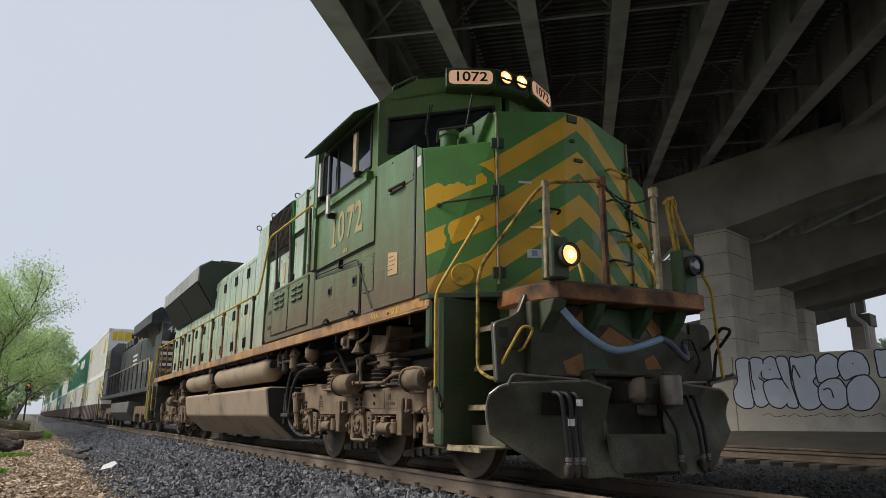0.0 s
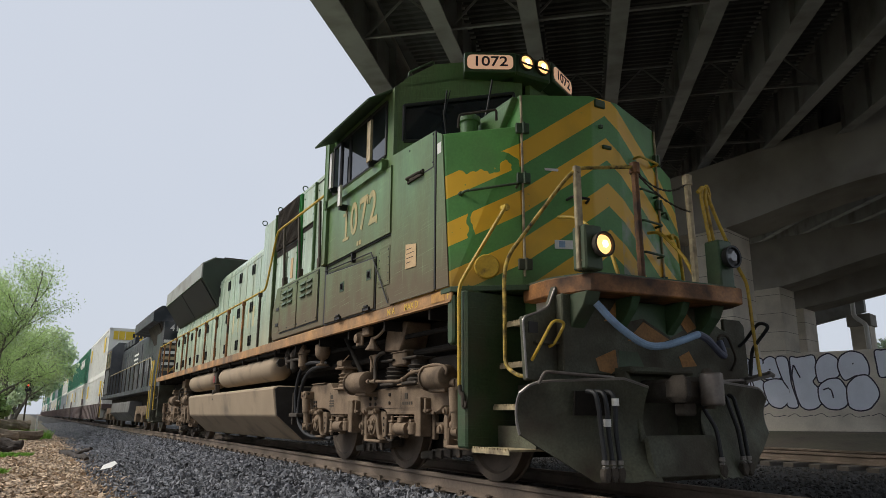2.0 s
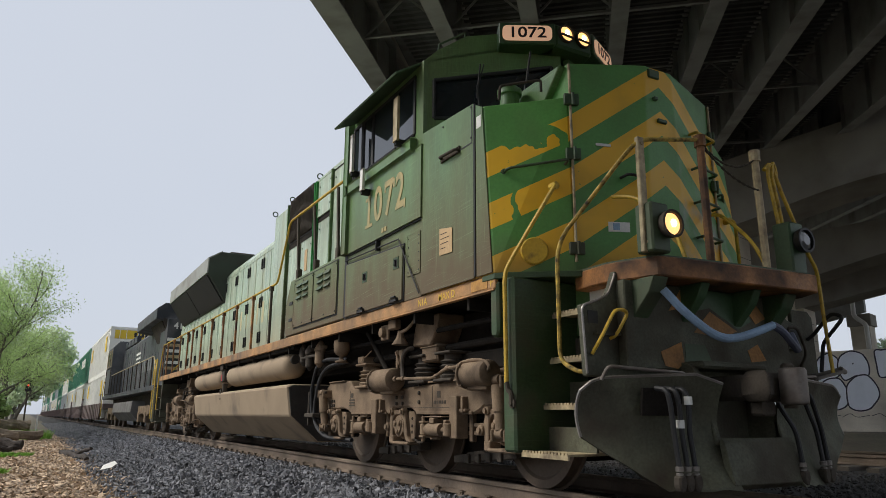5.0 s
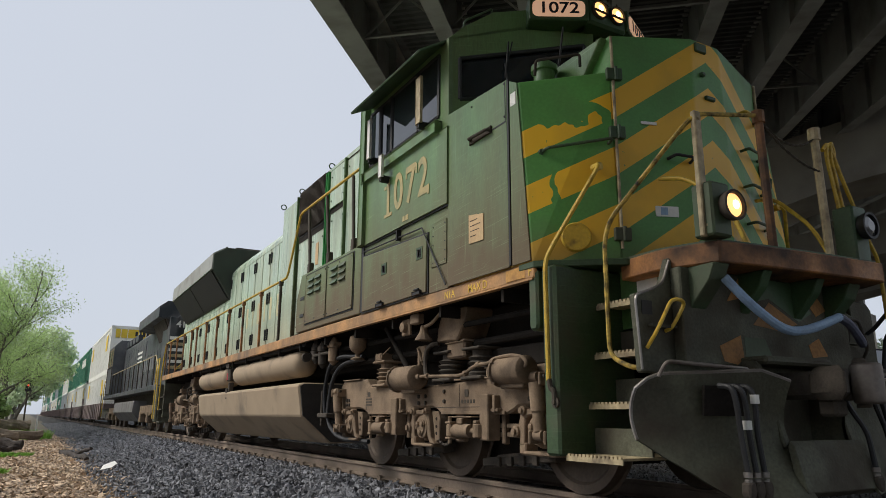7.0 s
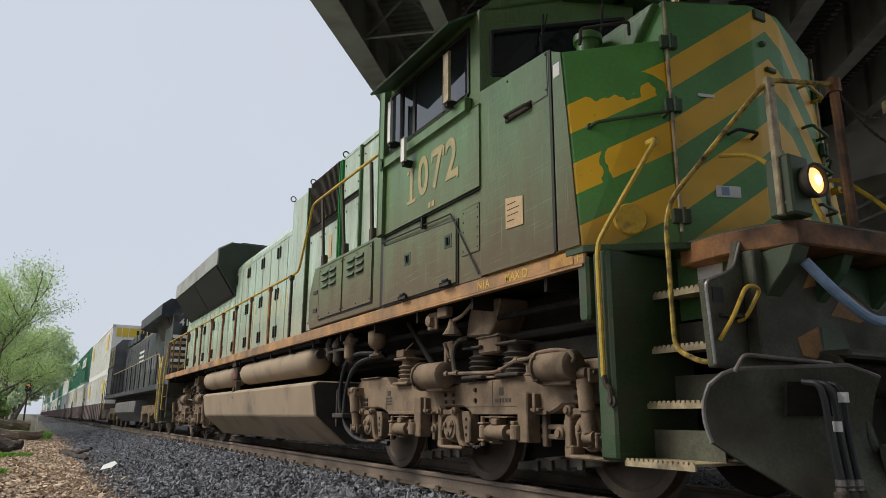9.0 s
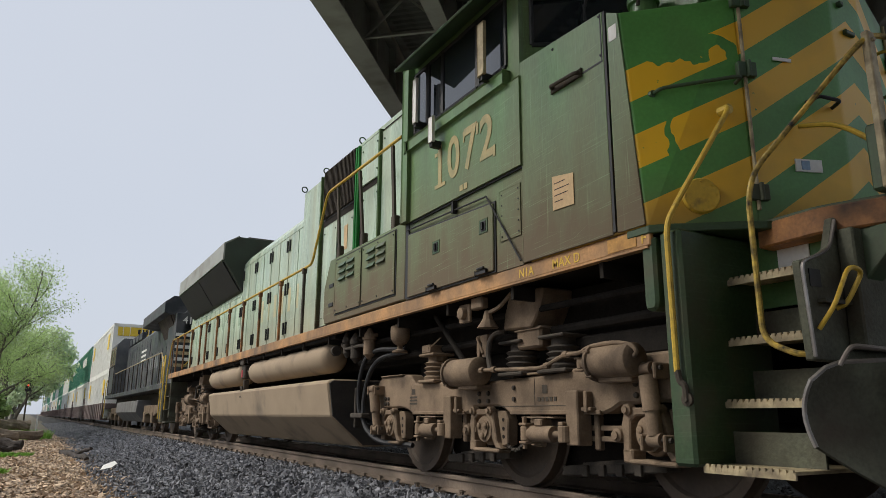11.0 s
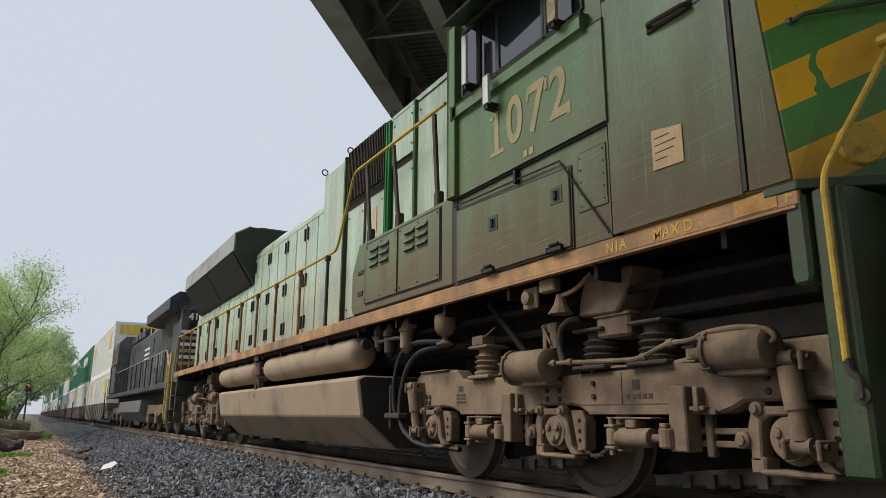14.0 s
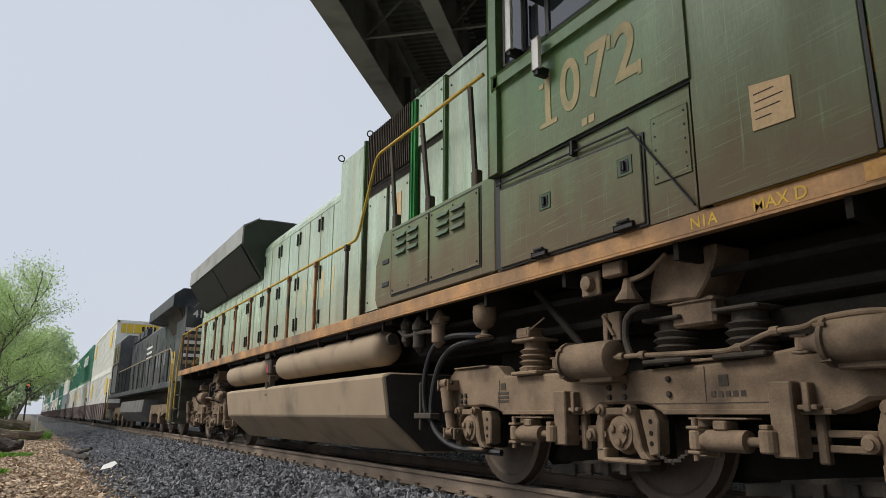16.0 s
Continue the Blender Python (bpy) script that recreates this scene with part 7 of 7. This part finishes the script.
def build_container(material, label, length, h, marks):
    c = thing("freight_container", label, "container", "double-stacked containers")
    part("container_body", container_mesh("c", length, h), material, c)
    L = length / 2
    for kind in marks:
        if kind == "end":
            g = G()
            box(g, -1.05, 1.05, -L - 0.012, -L - 0.002, h - 0.75, h - 0.2)
            e = part("end_sign", g, SIGN_YELLOW, c, "yellow panel with dark print bars")
            g = G()
            for k in range(4):
                box(g, 0.1 + k * 0.22, 0.25 + k * 0.22, -L - 0.02, -L - 0.012, h - 0.62, h - 0.32)
            part("print_bar", g, BLACK, e)
        elif kind == "spot":
            for y in (-L + 2.0, L - 2.4):
                g = G()
                box(g, -1.304, -1.298, y, y + 1.1, h * 0.5, h * 0.5 + 1.0)
                part("side_sign", g, SIGN_YELLOW, c, "square yellow sign")
        else:
            for k in range(4):
                g = G()
                box(g, -1.304, -1.298, -3.2 + k * 1.3, -2.3 + k * 1.3, h * 0.55, h * 0.55 + 0.75)
                part("side_lettering", g, SIGN_WHITE if material is GREEN_BOX else GREEN_BOX, c, "large lettering panel worn plain")
    return c


def build_well_car():
    w = thing("well_car", "brown double-stack well car", "freight car", "well cars of the train")
    g = G()
    for s in (-1, 1):
        prism(g, [(-8.0, 0.95), (-7.4, 0.32), (7.4, 0.32), (8.0, 0.95), (8.0, 1.32), (-8.0, 1.32)], "x", s * 1.34, s * 1.46, 0.012)
        for k in range(11):
            box(g, min(s * 1.46, s * 1.50), max(s * 1.46, s * 1.50), -7.2 + 1.44 * k - 0.05, -7.2 + 1.44 * k + 0.05, 0.34, 1.3)
    box(g, -1.34, 1.34, -7.6, 7.6, 0.30, 0.40)
    part("well_body", g, WELL, w)
    for e in (-1, 1):
        g = G()
        box(g, -1.35, 1.35, min(e * 8.0, e * 8.7), max(e * 8.0, e * 8.7), 0.95, 1.3, 0.02)
        box(g, -0.14, 0.14, min(e * 8.6, e * 9.0), max(e * 8.6, e * 9.0), 0.74, 1.02)
        ep = part("end_platform", g, WELL, w)
        for s in (-1, 1):
            g = G()
            prism(g, [(e * 8.55 - 0.95, 0.5), (e * 8.55 - 0.4, 0.78), (e * 8.55 + 0.4, 0.78), (e * 8.55 + 0.95, 0.5), (e * 8.55 + 0.5, 0.34), (e * 8.55 - 0.5, 0.34)], "x", s * 0.98, s * 1.1)
            part("truck_side", g, GRIME, ep)
            for dy in (-0.85, 0.85):
                g = G()
                lathe(g, (0, e * 8.55 + dy, 0.42), "x", [(s * 0.66, 0.1), (s * 0.66, 0.44), (s * 0.70, 0.42), (s * 0.80, 0.42), (s * 0.80, 0.1)], 20)
                part("wheel", g, GRIME, ep)
        g = G()
        tube(g, [(-1.47, e * 8.3, 0.6), (-1.47, e * 8.3, 1.9)], 0.03, 6)
        part("end_post", g, WELL, w)
    return w


build_second_loco()
well = build_well_car()
mk = {}
mk["white_top"] = build_container(WHITE_BOX, "white ribbed freight container with yellow signs", 16.15, 2.9, ("end", "spot"))
mk["white_low"] = build_container(WHITE_BOX, "dusty white freight container in the well", 16.0, 2.85, ("spot",))
mk["green"] = build_container(GREEN_BOX, "green ribbed freight container with pale lettering", 16.15, 2.9, ("text",))
mk["pale"] = build_container(BLUE_BOX, "pale grey ribbed freight container", 16.15, 2.85, ())
order = [("white_low", "white_top"), ("white_low", "green"), ("white_low", "green"), ("pale", "white_top"), ("green", "green"), ("white_low", "pale"), ("white_low", "green"), ("pale", "white_top"),
         ("green", "green"), ("white_low", "green"), ("pale", "pale"), ("white_low", "green"), ("white_low", "white_top"), ("pale", "green")]
used = set()
for i, (low, top) in enumerate(order):
    y = 52.6 + 17.9 * i
    car = well if i == 0 else copy_thing(well, Matrix.Identity(4))
    TRAIN.append((car, y))
    for key, z in ((low, 0.41), (top, 3.27)):
        src = mk[key]
        ob = src if key not in used else copy_thing(src, Matrix.Identity(4))
        used.add(key)
        TRAIN.append((ob, y, z))
# ---- trees, brush and litter on the verge ----
def tree(name, x, y, h, spread, leaves, leaf, seed, label, material=LEAF, lean=0.0, low=0.25, group="trackside trees"):
    """A tapered trunk, forking limbs and a crown of many small leaves in clumps."""
    rng = random.Random(seed)
    z0 = ground_z(x, y) - 0.1
    t = thing(name, label, "tree", group, at=pose(x, y, z0))
    g = G()
    tips = []

    def limb(p, d, length, r, depth):
        pts = [p]
        q, dd = p.copy(), d.copy()
        n = 5
        for i in range(n):
            dd = (dd + Vector((rng.uniform(-1, 1), rng.uniform(-1, 1), rng.uniform(-0.5, 0.8))) * 0.20).normalized()
            q = q + dd * length / n
            pts.append(q.copy())
            if depth >= 2 or i >= 2:
                tips.append((q.copy(), depth))
        tube(g, pts, r, 6 if depth < 2 else 4, r * 0.45)
        if depth < 3:
            for k in range(rng.choice((2, 3, 3)) if depth else 6):
                w = pts[rng.randint(2, n)]
                a = rng.uniform(0, 2 * math.pi)
                side = Vector((math.cos(a), math.sin(a), rng.uniform(0.1, 0.8)))
                nd = (dd * 0.55 + side.normalized() * 0.8 * (spread if depth == 0 else 1)).normalized()
                limb(w.copy(), nd, length * rng.uniform(0.5, 0.7), r * 0.5, depth + 1)

    limb(Vector((0, 0, 0)), Vector((lean, 0, 1)).normalized(), h * 0.58, h * 0.021, 0)
    part("trunk", g, BARK, t)
    nr = np.random.default_rng(seed)
    tp = np.array([p for p, d in tips if p.z > h * low])
    if len(tp) == 0:
        tp = np.array([[0, 0, h * 0.6]])
    c = tp[nr.integers(0, len(tp), leaves)] + nr.normal(0, 0.045 * h, (leaves, 3)) * np.array([1, 1, 0.8])
    u = nr.normal(size=(leaves, 3))
    u /= np.linalg.norm(u, axis=1, keepdims=True)
    v = np.cross(u, nr.normal(size=(leaves, 3)))
    v /= np.linalg.norm(v, axis=1, keepdims=True)
    s = (leaf * nr.uniform(0.5, 1.3, leaves))[:, None]
    quad = np.stack([c - u * s, c + v * s * 0.5, c + u * s, c - v * s * 0.5], 1)
    me = bpy.data.meshes.new("crown")
    me.from_pydata(quad.reshape(-1, 3).tolist(), [], np.arange(leaves * 4).reshape(-1, 4).tolist())
    me.materials.append(material)
    cr = new("crown", me)
    cr.parent = t
    return t


tree("tree", -6.8, 33.0, 6.3, 1.2, 15000, 0.045, 11, "tall trackside tree with thin fresh spring leaves", lean=0.10)
tree("tree", -7.0, 38.0, 7.0, 1.15, 14000, 0.052, 12, "leaning trackside tree with fresh green leaves", lean=0.12)
tree("tree", -6.8, 47.0, 8.2, 1.0, 14000, 0.062, 13, "tall tree with dark limbs and spring leaves", lean=0.05)
# farther trees and bushes use the leaf colour that holds the haze
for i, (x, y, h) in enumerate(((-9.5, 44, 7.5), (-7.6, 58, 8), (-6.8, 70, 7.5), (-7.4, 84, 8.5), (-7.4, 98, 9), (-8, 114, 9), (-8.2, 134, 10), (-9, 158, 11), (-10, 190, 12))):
    tree("tree", x, y, h, 0.9, 6500, 0.10 + 0.0016 * y, 20 + i, "spring tree in the row along the track, haze in its leaf colour", LEAF_HAZED)
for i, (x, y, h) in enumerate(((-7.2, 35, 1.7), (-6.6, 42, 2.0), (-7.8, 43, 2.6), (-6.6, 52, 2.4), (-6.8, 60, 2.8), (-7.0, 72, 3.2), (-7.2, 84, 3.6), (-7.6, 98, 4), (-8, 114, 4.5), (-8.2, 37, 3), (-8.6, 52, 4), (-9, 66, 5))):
    tree("bush", x - 0.7, y, h, 1.3, 3400, 0.06 + 0.0012 * y, 40 + i, "dense green bush at the edge of the verge", LEAF if y < 50 else LEAF_HAZED, low=0.05, group="trackside bushes")
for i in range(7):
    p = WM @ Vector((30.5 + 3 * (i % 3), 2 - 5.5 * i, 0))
    tree("far_tree", p.x, p.y, 6.0, 1.2, 8000, 0.12, 70 + i, "green tree seen through the bridge bents", LEAF_HAZED, low=0.1, group="trees beyond the bridge")


def log(name, p, q, r, label, material=LOG, seed=1, group="logs on the verge"):
    """A rough log lying on the ground."""
    rng = random.Random(seed)
    a, b = Vector(p), Vector(q)
    t = bmesh.new()
    n, seg = 14, 12
    d = (b - a).normalized()
    side = d.orthogonal().normalized()
    o = d.cross(side)
    rings = []
    for i in range(n + 1):
        c = a.lerp(b, i / n) + Vector((rng.uniform(-1, 1), rng.uniform(-1, 1), rng.uniform(-0.4, 0.6))) * r * 0.4
        rr = r * (1 - 0.3 * i / n) * rng.uniform(0.8, 1.15)
        rings.append([t.verts.new(c + (side * math.cos(6.283 * j / seg) + o * math.sin(6.283 * j / seg)) * rr * rng.uniform(0.78, 1.18)) for j in range(seg)])
    for u, v in zip(rings, rings[1:]):
        for j in range(seg):
            t.faces.new((u[j], u[(j + 1) % seg], v[(j + 1) % seg], v[j]))
    t.faces.new(rings[0][::-1]), t.faces.new(rings[-1])
    ob = part(name, t, material)
    return tagged(ob, label, "log" if "log" in name else "wood", group)


BRANCH = mat("charred_driftwood", (0.045, 0.036, 0.03), 0.95, var=0.5, scale=7, fine=40, bump=0.6, bump_size=0.02)
log("log", (-9.0, 28.5, 0.10), (-4.75, 30.0, -0.08), 0.24, "fallen grey-brown log on the verge", seed=2)
log("log", (-8.6, 32.0, 0.42), (-5.2, 33.0, 0.20), 0.26, "mossy fallen log behind another", seed=3)
log("log", (-8.2, 26.0, -0.02), (-5.5, 27.0, -0.06), 0.17, "short broken log among brush", seed=4)
log("log", (-7.6, 22.4, -0.06), (-5.2, 21.7, -0.14), 0.2, "dark rotting log on wood chips", BRANCH, 5)
log("log", (-6.6, 20.6, -0.18), (-5.4, 20.9, -0.2), 0.11, "dark broken branch on wood chips", BRANCH, 6)
log("driftwood", (-4.35, 19.8, -0.26), (-3.92, 17.4, -0.28), 0.085, "charred piece of wood beside the ballast", BRANCH, 7)
log("driftwood", (-4.1, 18.8, -0.24), (-3.86, 17.6, -0.08), 0.045, "charred splinter of wood beside the ballast", BRANCH, 8)
log("driftwood", (-4.12, 11.6, -0.31), (-3.86, 10.8, -0.32), 0.045, "dark bark fragment on the gravel", BRANCH, 9)
log("driftwood", (-3.95, 11.9, -0.31), (-3.75, 11.4, -0.32), 0.03, "small dark bark fragment on gravel", BRANCH, 10)

g = G()
prism(g, [(-0.11, -0.02), (-0.02, 0.09), (0.14, 0.12), (0.13, 0.02), (0.02, -0.05)], "z", 0, 0.006)
pp = part("paper_scrap", g, SIGN_WHITE)
tagged(pp, "torn white scrap of paper on the gravel", "litter").matrix_world = pose(-3.78, 13.9, -0.24, 14, -14, 20) @ Matrix.Diagonal((1.35, 1.35, 1.0, 1.0))


def tuft(name, x, y, n, r, h, seed, label):
    """A patch of short green blades."""
    nr = np.random.default_rng(seed)
    a = nr.uniform(0, 6.283, n)
    d = r * np.sqrt(nr.random(n))
    px, py = x + d * np.cos(a) * 1.6, y + d * np.sin(a)
    pz = np.array([ground_z(i, j) for i, j in zip(px, py)])
    b = nr.uniform(0, 6.283, n)
    hh = h * nr.uniform(0.4, 1.2, n)
    lean = nr.normal(0, 0.5, (n, 2)) * hh[:, None]
    w = 0.012
    A = np.stack([px - w * np.cos(b), py - w * np.sin(b), pz], 1)
    B = np.stack([px + w * np.cos(b), py + w * np.sin(b), pz], 1)
    C = np.stack([px + lean[:, 0], py + lean[:, 1], pz + hh], 1)
    v = np.stack([A, B, C], 1).reshape(-1, 3)
    ob = link_mesh(name, v.tolist(), np.arange(3 * n).reshape(-1, 3).tolist(), MOSS)
    return tagged(ob, label, "grass", kind="stuff")


tuft("grass_patch", -5.7, 19.0, 2600, 0.48, 0.09, 1, "bright green grass patch on wood chips")
tuft("grass_patch", -5.75, 13.6, 2200, 0.30, 0.09, 2, "bright green moss patch on wood chips")
tuft("grass_patch", -6.0, 31.5, 3000, 1.0, 0.35, 3, "green weeds behind the logs")
tuft("grass_patch", -8.5, 27.5, 3500, 1.4, 0.3, 4, "green weeds around the fallen logs")

# ---- trackside signal far down the line ----
sg = thing("signal_mast", "dark signal mast with one red light", "signal", at=pose(-5.9, 62, -0.3))
g = G()
tube(g, [(0, 0, 0), (0, 0, 3.4)], 0.06, 8)
part("mast", g, GRIME, sg)
g = G()
box(g, -0.22, 0.22, -0.08, 0.08, 2.6, 3.5, 0.03)
hdp = part("signal_head", g, BLACK, sg)
for k in range(3):
    g = G()
    lathe(g, (0, -0.1, 2.78 + 0.27 * k), "y", [(0.02, 0.07), (-0.02, 0.06)], 12)
    part("signal_lens", g, glow("red_signal", (1.0, 0.06, 0.04), 1.6) if k == 1 else BLACK, hdp)
g = G()
box(g, -0.04, 0.04, -0.04, 0.04, 0, 1.0, 0.01)
tagged(part("marker_post", g, SIGN_WHITE), "short white marker post on the verge", "post").matrix_world = pose(-5.0, 47, -0.36)

# ---- bubble graffiti on the wall ----
SILVER = mat("pale_silver_spray_paint", (0.74, 0.77, 0.84), 0.5, var=0.08, scale=3, bump=0.02)
SPRAY = mat("dark_spray_outline", (0.045, 0.04, 0.06), 0.7, var=0.3, bump=0.02)
graf = thing("graffiti", "silver bubble letters with dark outlines sprayed on concrete", "graffiti", at=WM)


def capsule(p, q, r, grow):
    """Outline of a fat stroke from p to q with round ends, y along the wall and z up."""
    p, q = Vector(p), Vector(q)
    dr = q - p
    ang = math.atan2(dr.y, dr.x) if dr.length > 1e-4 else 0.0
    pts = []
    for c, base in ((p, ang + math.pi / 2), (q, ang - math.pi / 2)):
        for k in range(13):
            w = base + math.pi * k / 12
            pts.append((c.x + (r + grow) * math.cos(w), c.y + (r + grow) * math.sin(w)))
    return pts


layer = [0]


def letter(*outline):
    """One bubble letter stroke: a smooth closed outline, a dark rim and a silver fill, sprayed over what came before."""
    n = len(outline)
    pts = [Vector(q) for q in outline]
    ring = []
    for i in range(n):
        a, b, c, d = pts[i - 1], pts[i], pts[(i + 1) % n], pts[(i + 2) % n]
        for k in range(5):
            w = k / 5
            ring.append(b + (c - a) * 0.4 * w * (1 - w) ** 2 + (c - b) * w * w * (3 - 2 * w) - (d - b) * 0.4 * w * w * (1 - w))
    mid = sum(ring, Vector((0, 0))) / len(ring)
    for grow, m, nm in ((0.045, SPRAY, "letter_outline"), (0.0, SILVER, "letter_fill")):
        layer[0] += 1
        g = G()
        xo = -0.152 - 0.0007 * layer[0]
        m_ = len(ring)
        out = []
        for i, q in enumerate(ring):
            t = ring[(i + 1) % m_] - ring[i - 1]
            nn = Vector((t.y, -t.x)).normalized()
            if nn.dot(q - mid) < 0:
                nn = -nn
            out.append(tuple(q + nn * grow))
        prism(g, out, "x", xo, xo + 0.0006)
        part(nm, g, m, graf)


def spray_line(p, q, r=0.025):
    layer[0] += 1
    g = G()
    xo = -0.152 - 0.0007 * layer[0]
    prism(g, capsule(p, q, r, 0.0), "x", xo, xo + 0.0006)
    part("letter_stroke", g, SPRAY, graf)


letter((-0.15, 2.66), (-0.62, 2.66), (-0.58, 1.82), (-0.61, 1.07), (-0.3, 0.99), (-0.01, 1.19), (0.03, 1.59), (-0.15, 1.95))
letter((-1.03, 2.4), (-1.14, 2.63), (-1.36, 2.74), (-1.59, 2.57), (-1.68, 2.27), (-1.65, 2.02), (-1.32, 1.96), (-1.04, 2.04))
letter((-0.64, 2.66), (-1.06, 2.66), (-1.02, 2.3), (-0.88, 2.05), (-1.06, 1.85), (-1.2, 1.51), (-1.15, 1.18), (-0.94, 1.03), (-0.71, 1.11), (-0.62, 1.62))
letter((-1.05, 1.81), (-1.38, 1.95), (-1.7, 1.9), (-1.87, 1.59), (-1.81, 1.21), (-1.56, 0.99), (-1.27, 1.06), (-1.12, 1.3))
letter((-1.56, 2.65), (-1.8, 2.72), (-1.93, 2.55), (-1.96, 1.78), (-2.11, 1.06), (-1.88, 1.0), (-1.78, 1.12), (-1.89, 1.59), (-1.72, 1.94))
letter((-2.02, 2.63), (-2.24, 2.65), (-2.5, 2.68), (-2.79, 2.68), (-2.81, 2.1), (-2.66, 1.84), (-2.84, 1.57), (-2.92, 1.29), (-2.75, 1.02), (-2.45, 0.93), (-2.22, 1.06), (-2.09, 1.59))
letter((-2.82, 2.32), (-2.96, 2.6), (-3.24, 2.73), (-3.48, 2.57), (-3.53, 2.29), (-3.46, 2.0), (-3.14, 1.9), (-2.87, 1.83))
letter((-2.85, 1.65), (-3.14, 1.88), (-3.48, 1.89), (-3.66, 1.55), (-3.63, 1.1), (-3.37, 0.94), (-3.04, 0.98), (-2.84, 1.24))
letter((-3.51, 2.29), (-3.62, 2.62), (-3.92, 2.77), (-4.24, 2.66), (-4.38, 2.34), (-4.34, 2.0), (-4.0, 2.01), (-3.65, 1.88))
letter((-3.71, 1.64), (-3.99, 1.94), (-4.32, 1.97), (-4.55, 1.62), (-4.56, 1.32), (-4.28, 0.97), (-3.95, 0.9), (-3.7, 1.05))
letter((-4.64, 2.74), (-4.82, 2.75), (-4.95, 2.76), (-5.29, 2.77), (-5.22, 1.97), (-4.96, 1.96), (-4.69, 1.95), (-4.65, 2.33))
for p, q in (((-0.64, 2.62), (-0.65, 1.98)), ((-0.65, 1.98), (-0.72, 1.62)), ((-2.1, 2.41), (-2.0, 1.93)), ((-2.12, 2.41), (-2.28, 2.0)), ((-2.98, 1.57), (-3.13, 1.62)), ((-3.13, 1.62), (-3.22, 1.54)), ((-3.22, 1.54), (-3.25, 1.31)), ((-1.3, 2.31), (-1.32, 2.31)), ((-3.95, 2.38), (-3.96, 2.38))):
    spray_line(p, q, 0.022)
for k in range(5):
    g = G()
    y0 = -0.9 - k * 0.85
    tube(g, bend([(-0.155, y0, 0.72 - 0.04 * (k % 2)), (-0.155, y0 - 0.25, 0.82), (-0.155, y0 - 0.4, 0.66), (-0.155, y0 - 0.8, 0.74)], 4, 0.15), 0.012, 4)
    part("spray_scribble", g, SPRAY, graf)
# drain pipe on the far bent
dp = thing("drain_pipe", "white plastic drain pipe on a bridge pier", "pipe", at=WM @ pose(18.85, 0.5, 0))
g = G()
tube(g, bend([(-0.12, 0.2, 7.4), (-0.12, 0.2, 6.3), (-0.12, -0.35, 5.8), (-0.12, -0.35, 2.6)], 4, 0.2), 0.13, 10)
part("pipe_run", g, SIGN_WHITE, dp, smooth=True)
# ---- motion: the train rolls slowly past, gathering speed ----
TRAVEL = [(t, 6.295 - 0.2187 * t - 0.005814 * t * t + 0.00002297 * t ** 3) for t in range(0, 17)]


def motions():
    walk(loco, [(t, pose(0, s, 0)) for t, s in TRAVEL])
    for ws, y in wheelsets:
        walk(ws, [(t, pose(0, y, 0.533, rx=math.degrees((TRAVEL[0][1] - s) / 0.533))) for t, s in TRAVEL])
    for ob, y, *z in TRAIN:
        rise = pose(0, 0, z[0] if z else 0)
        walk(ob, [(t, on_line(y + s) @ rise) for t, s in TRAVEL])


motions()
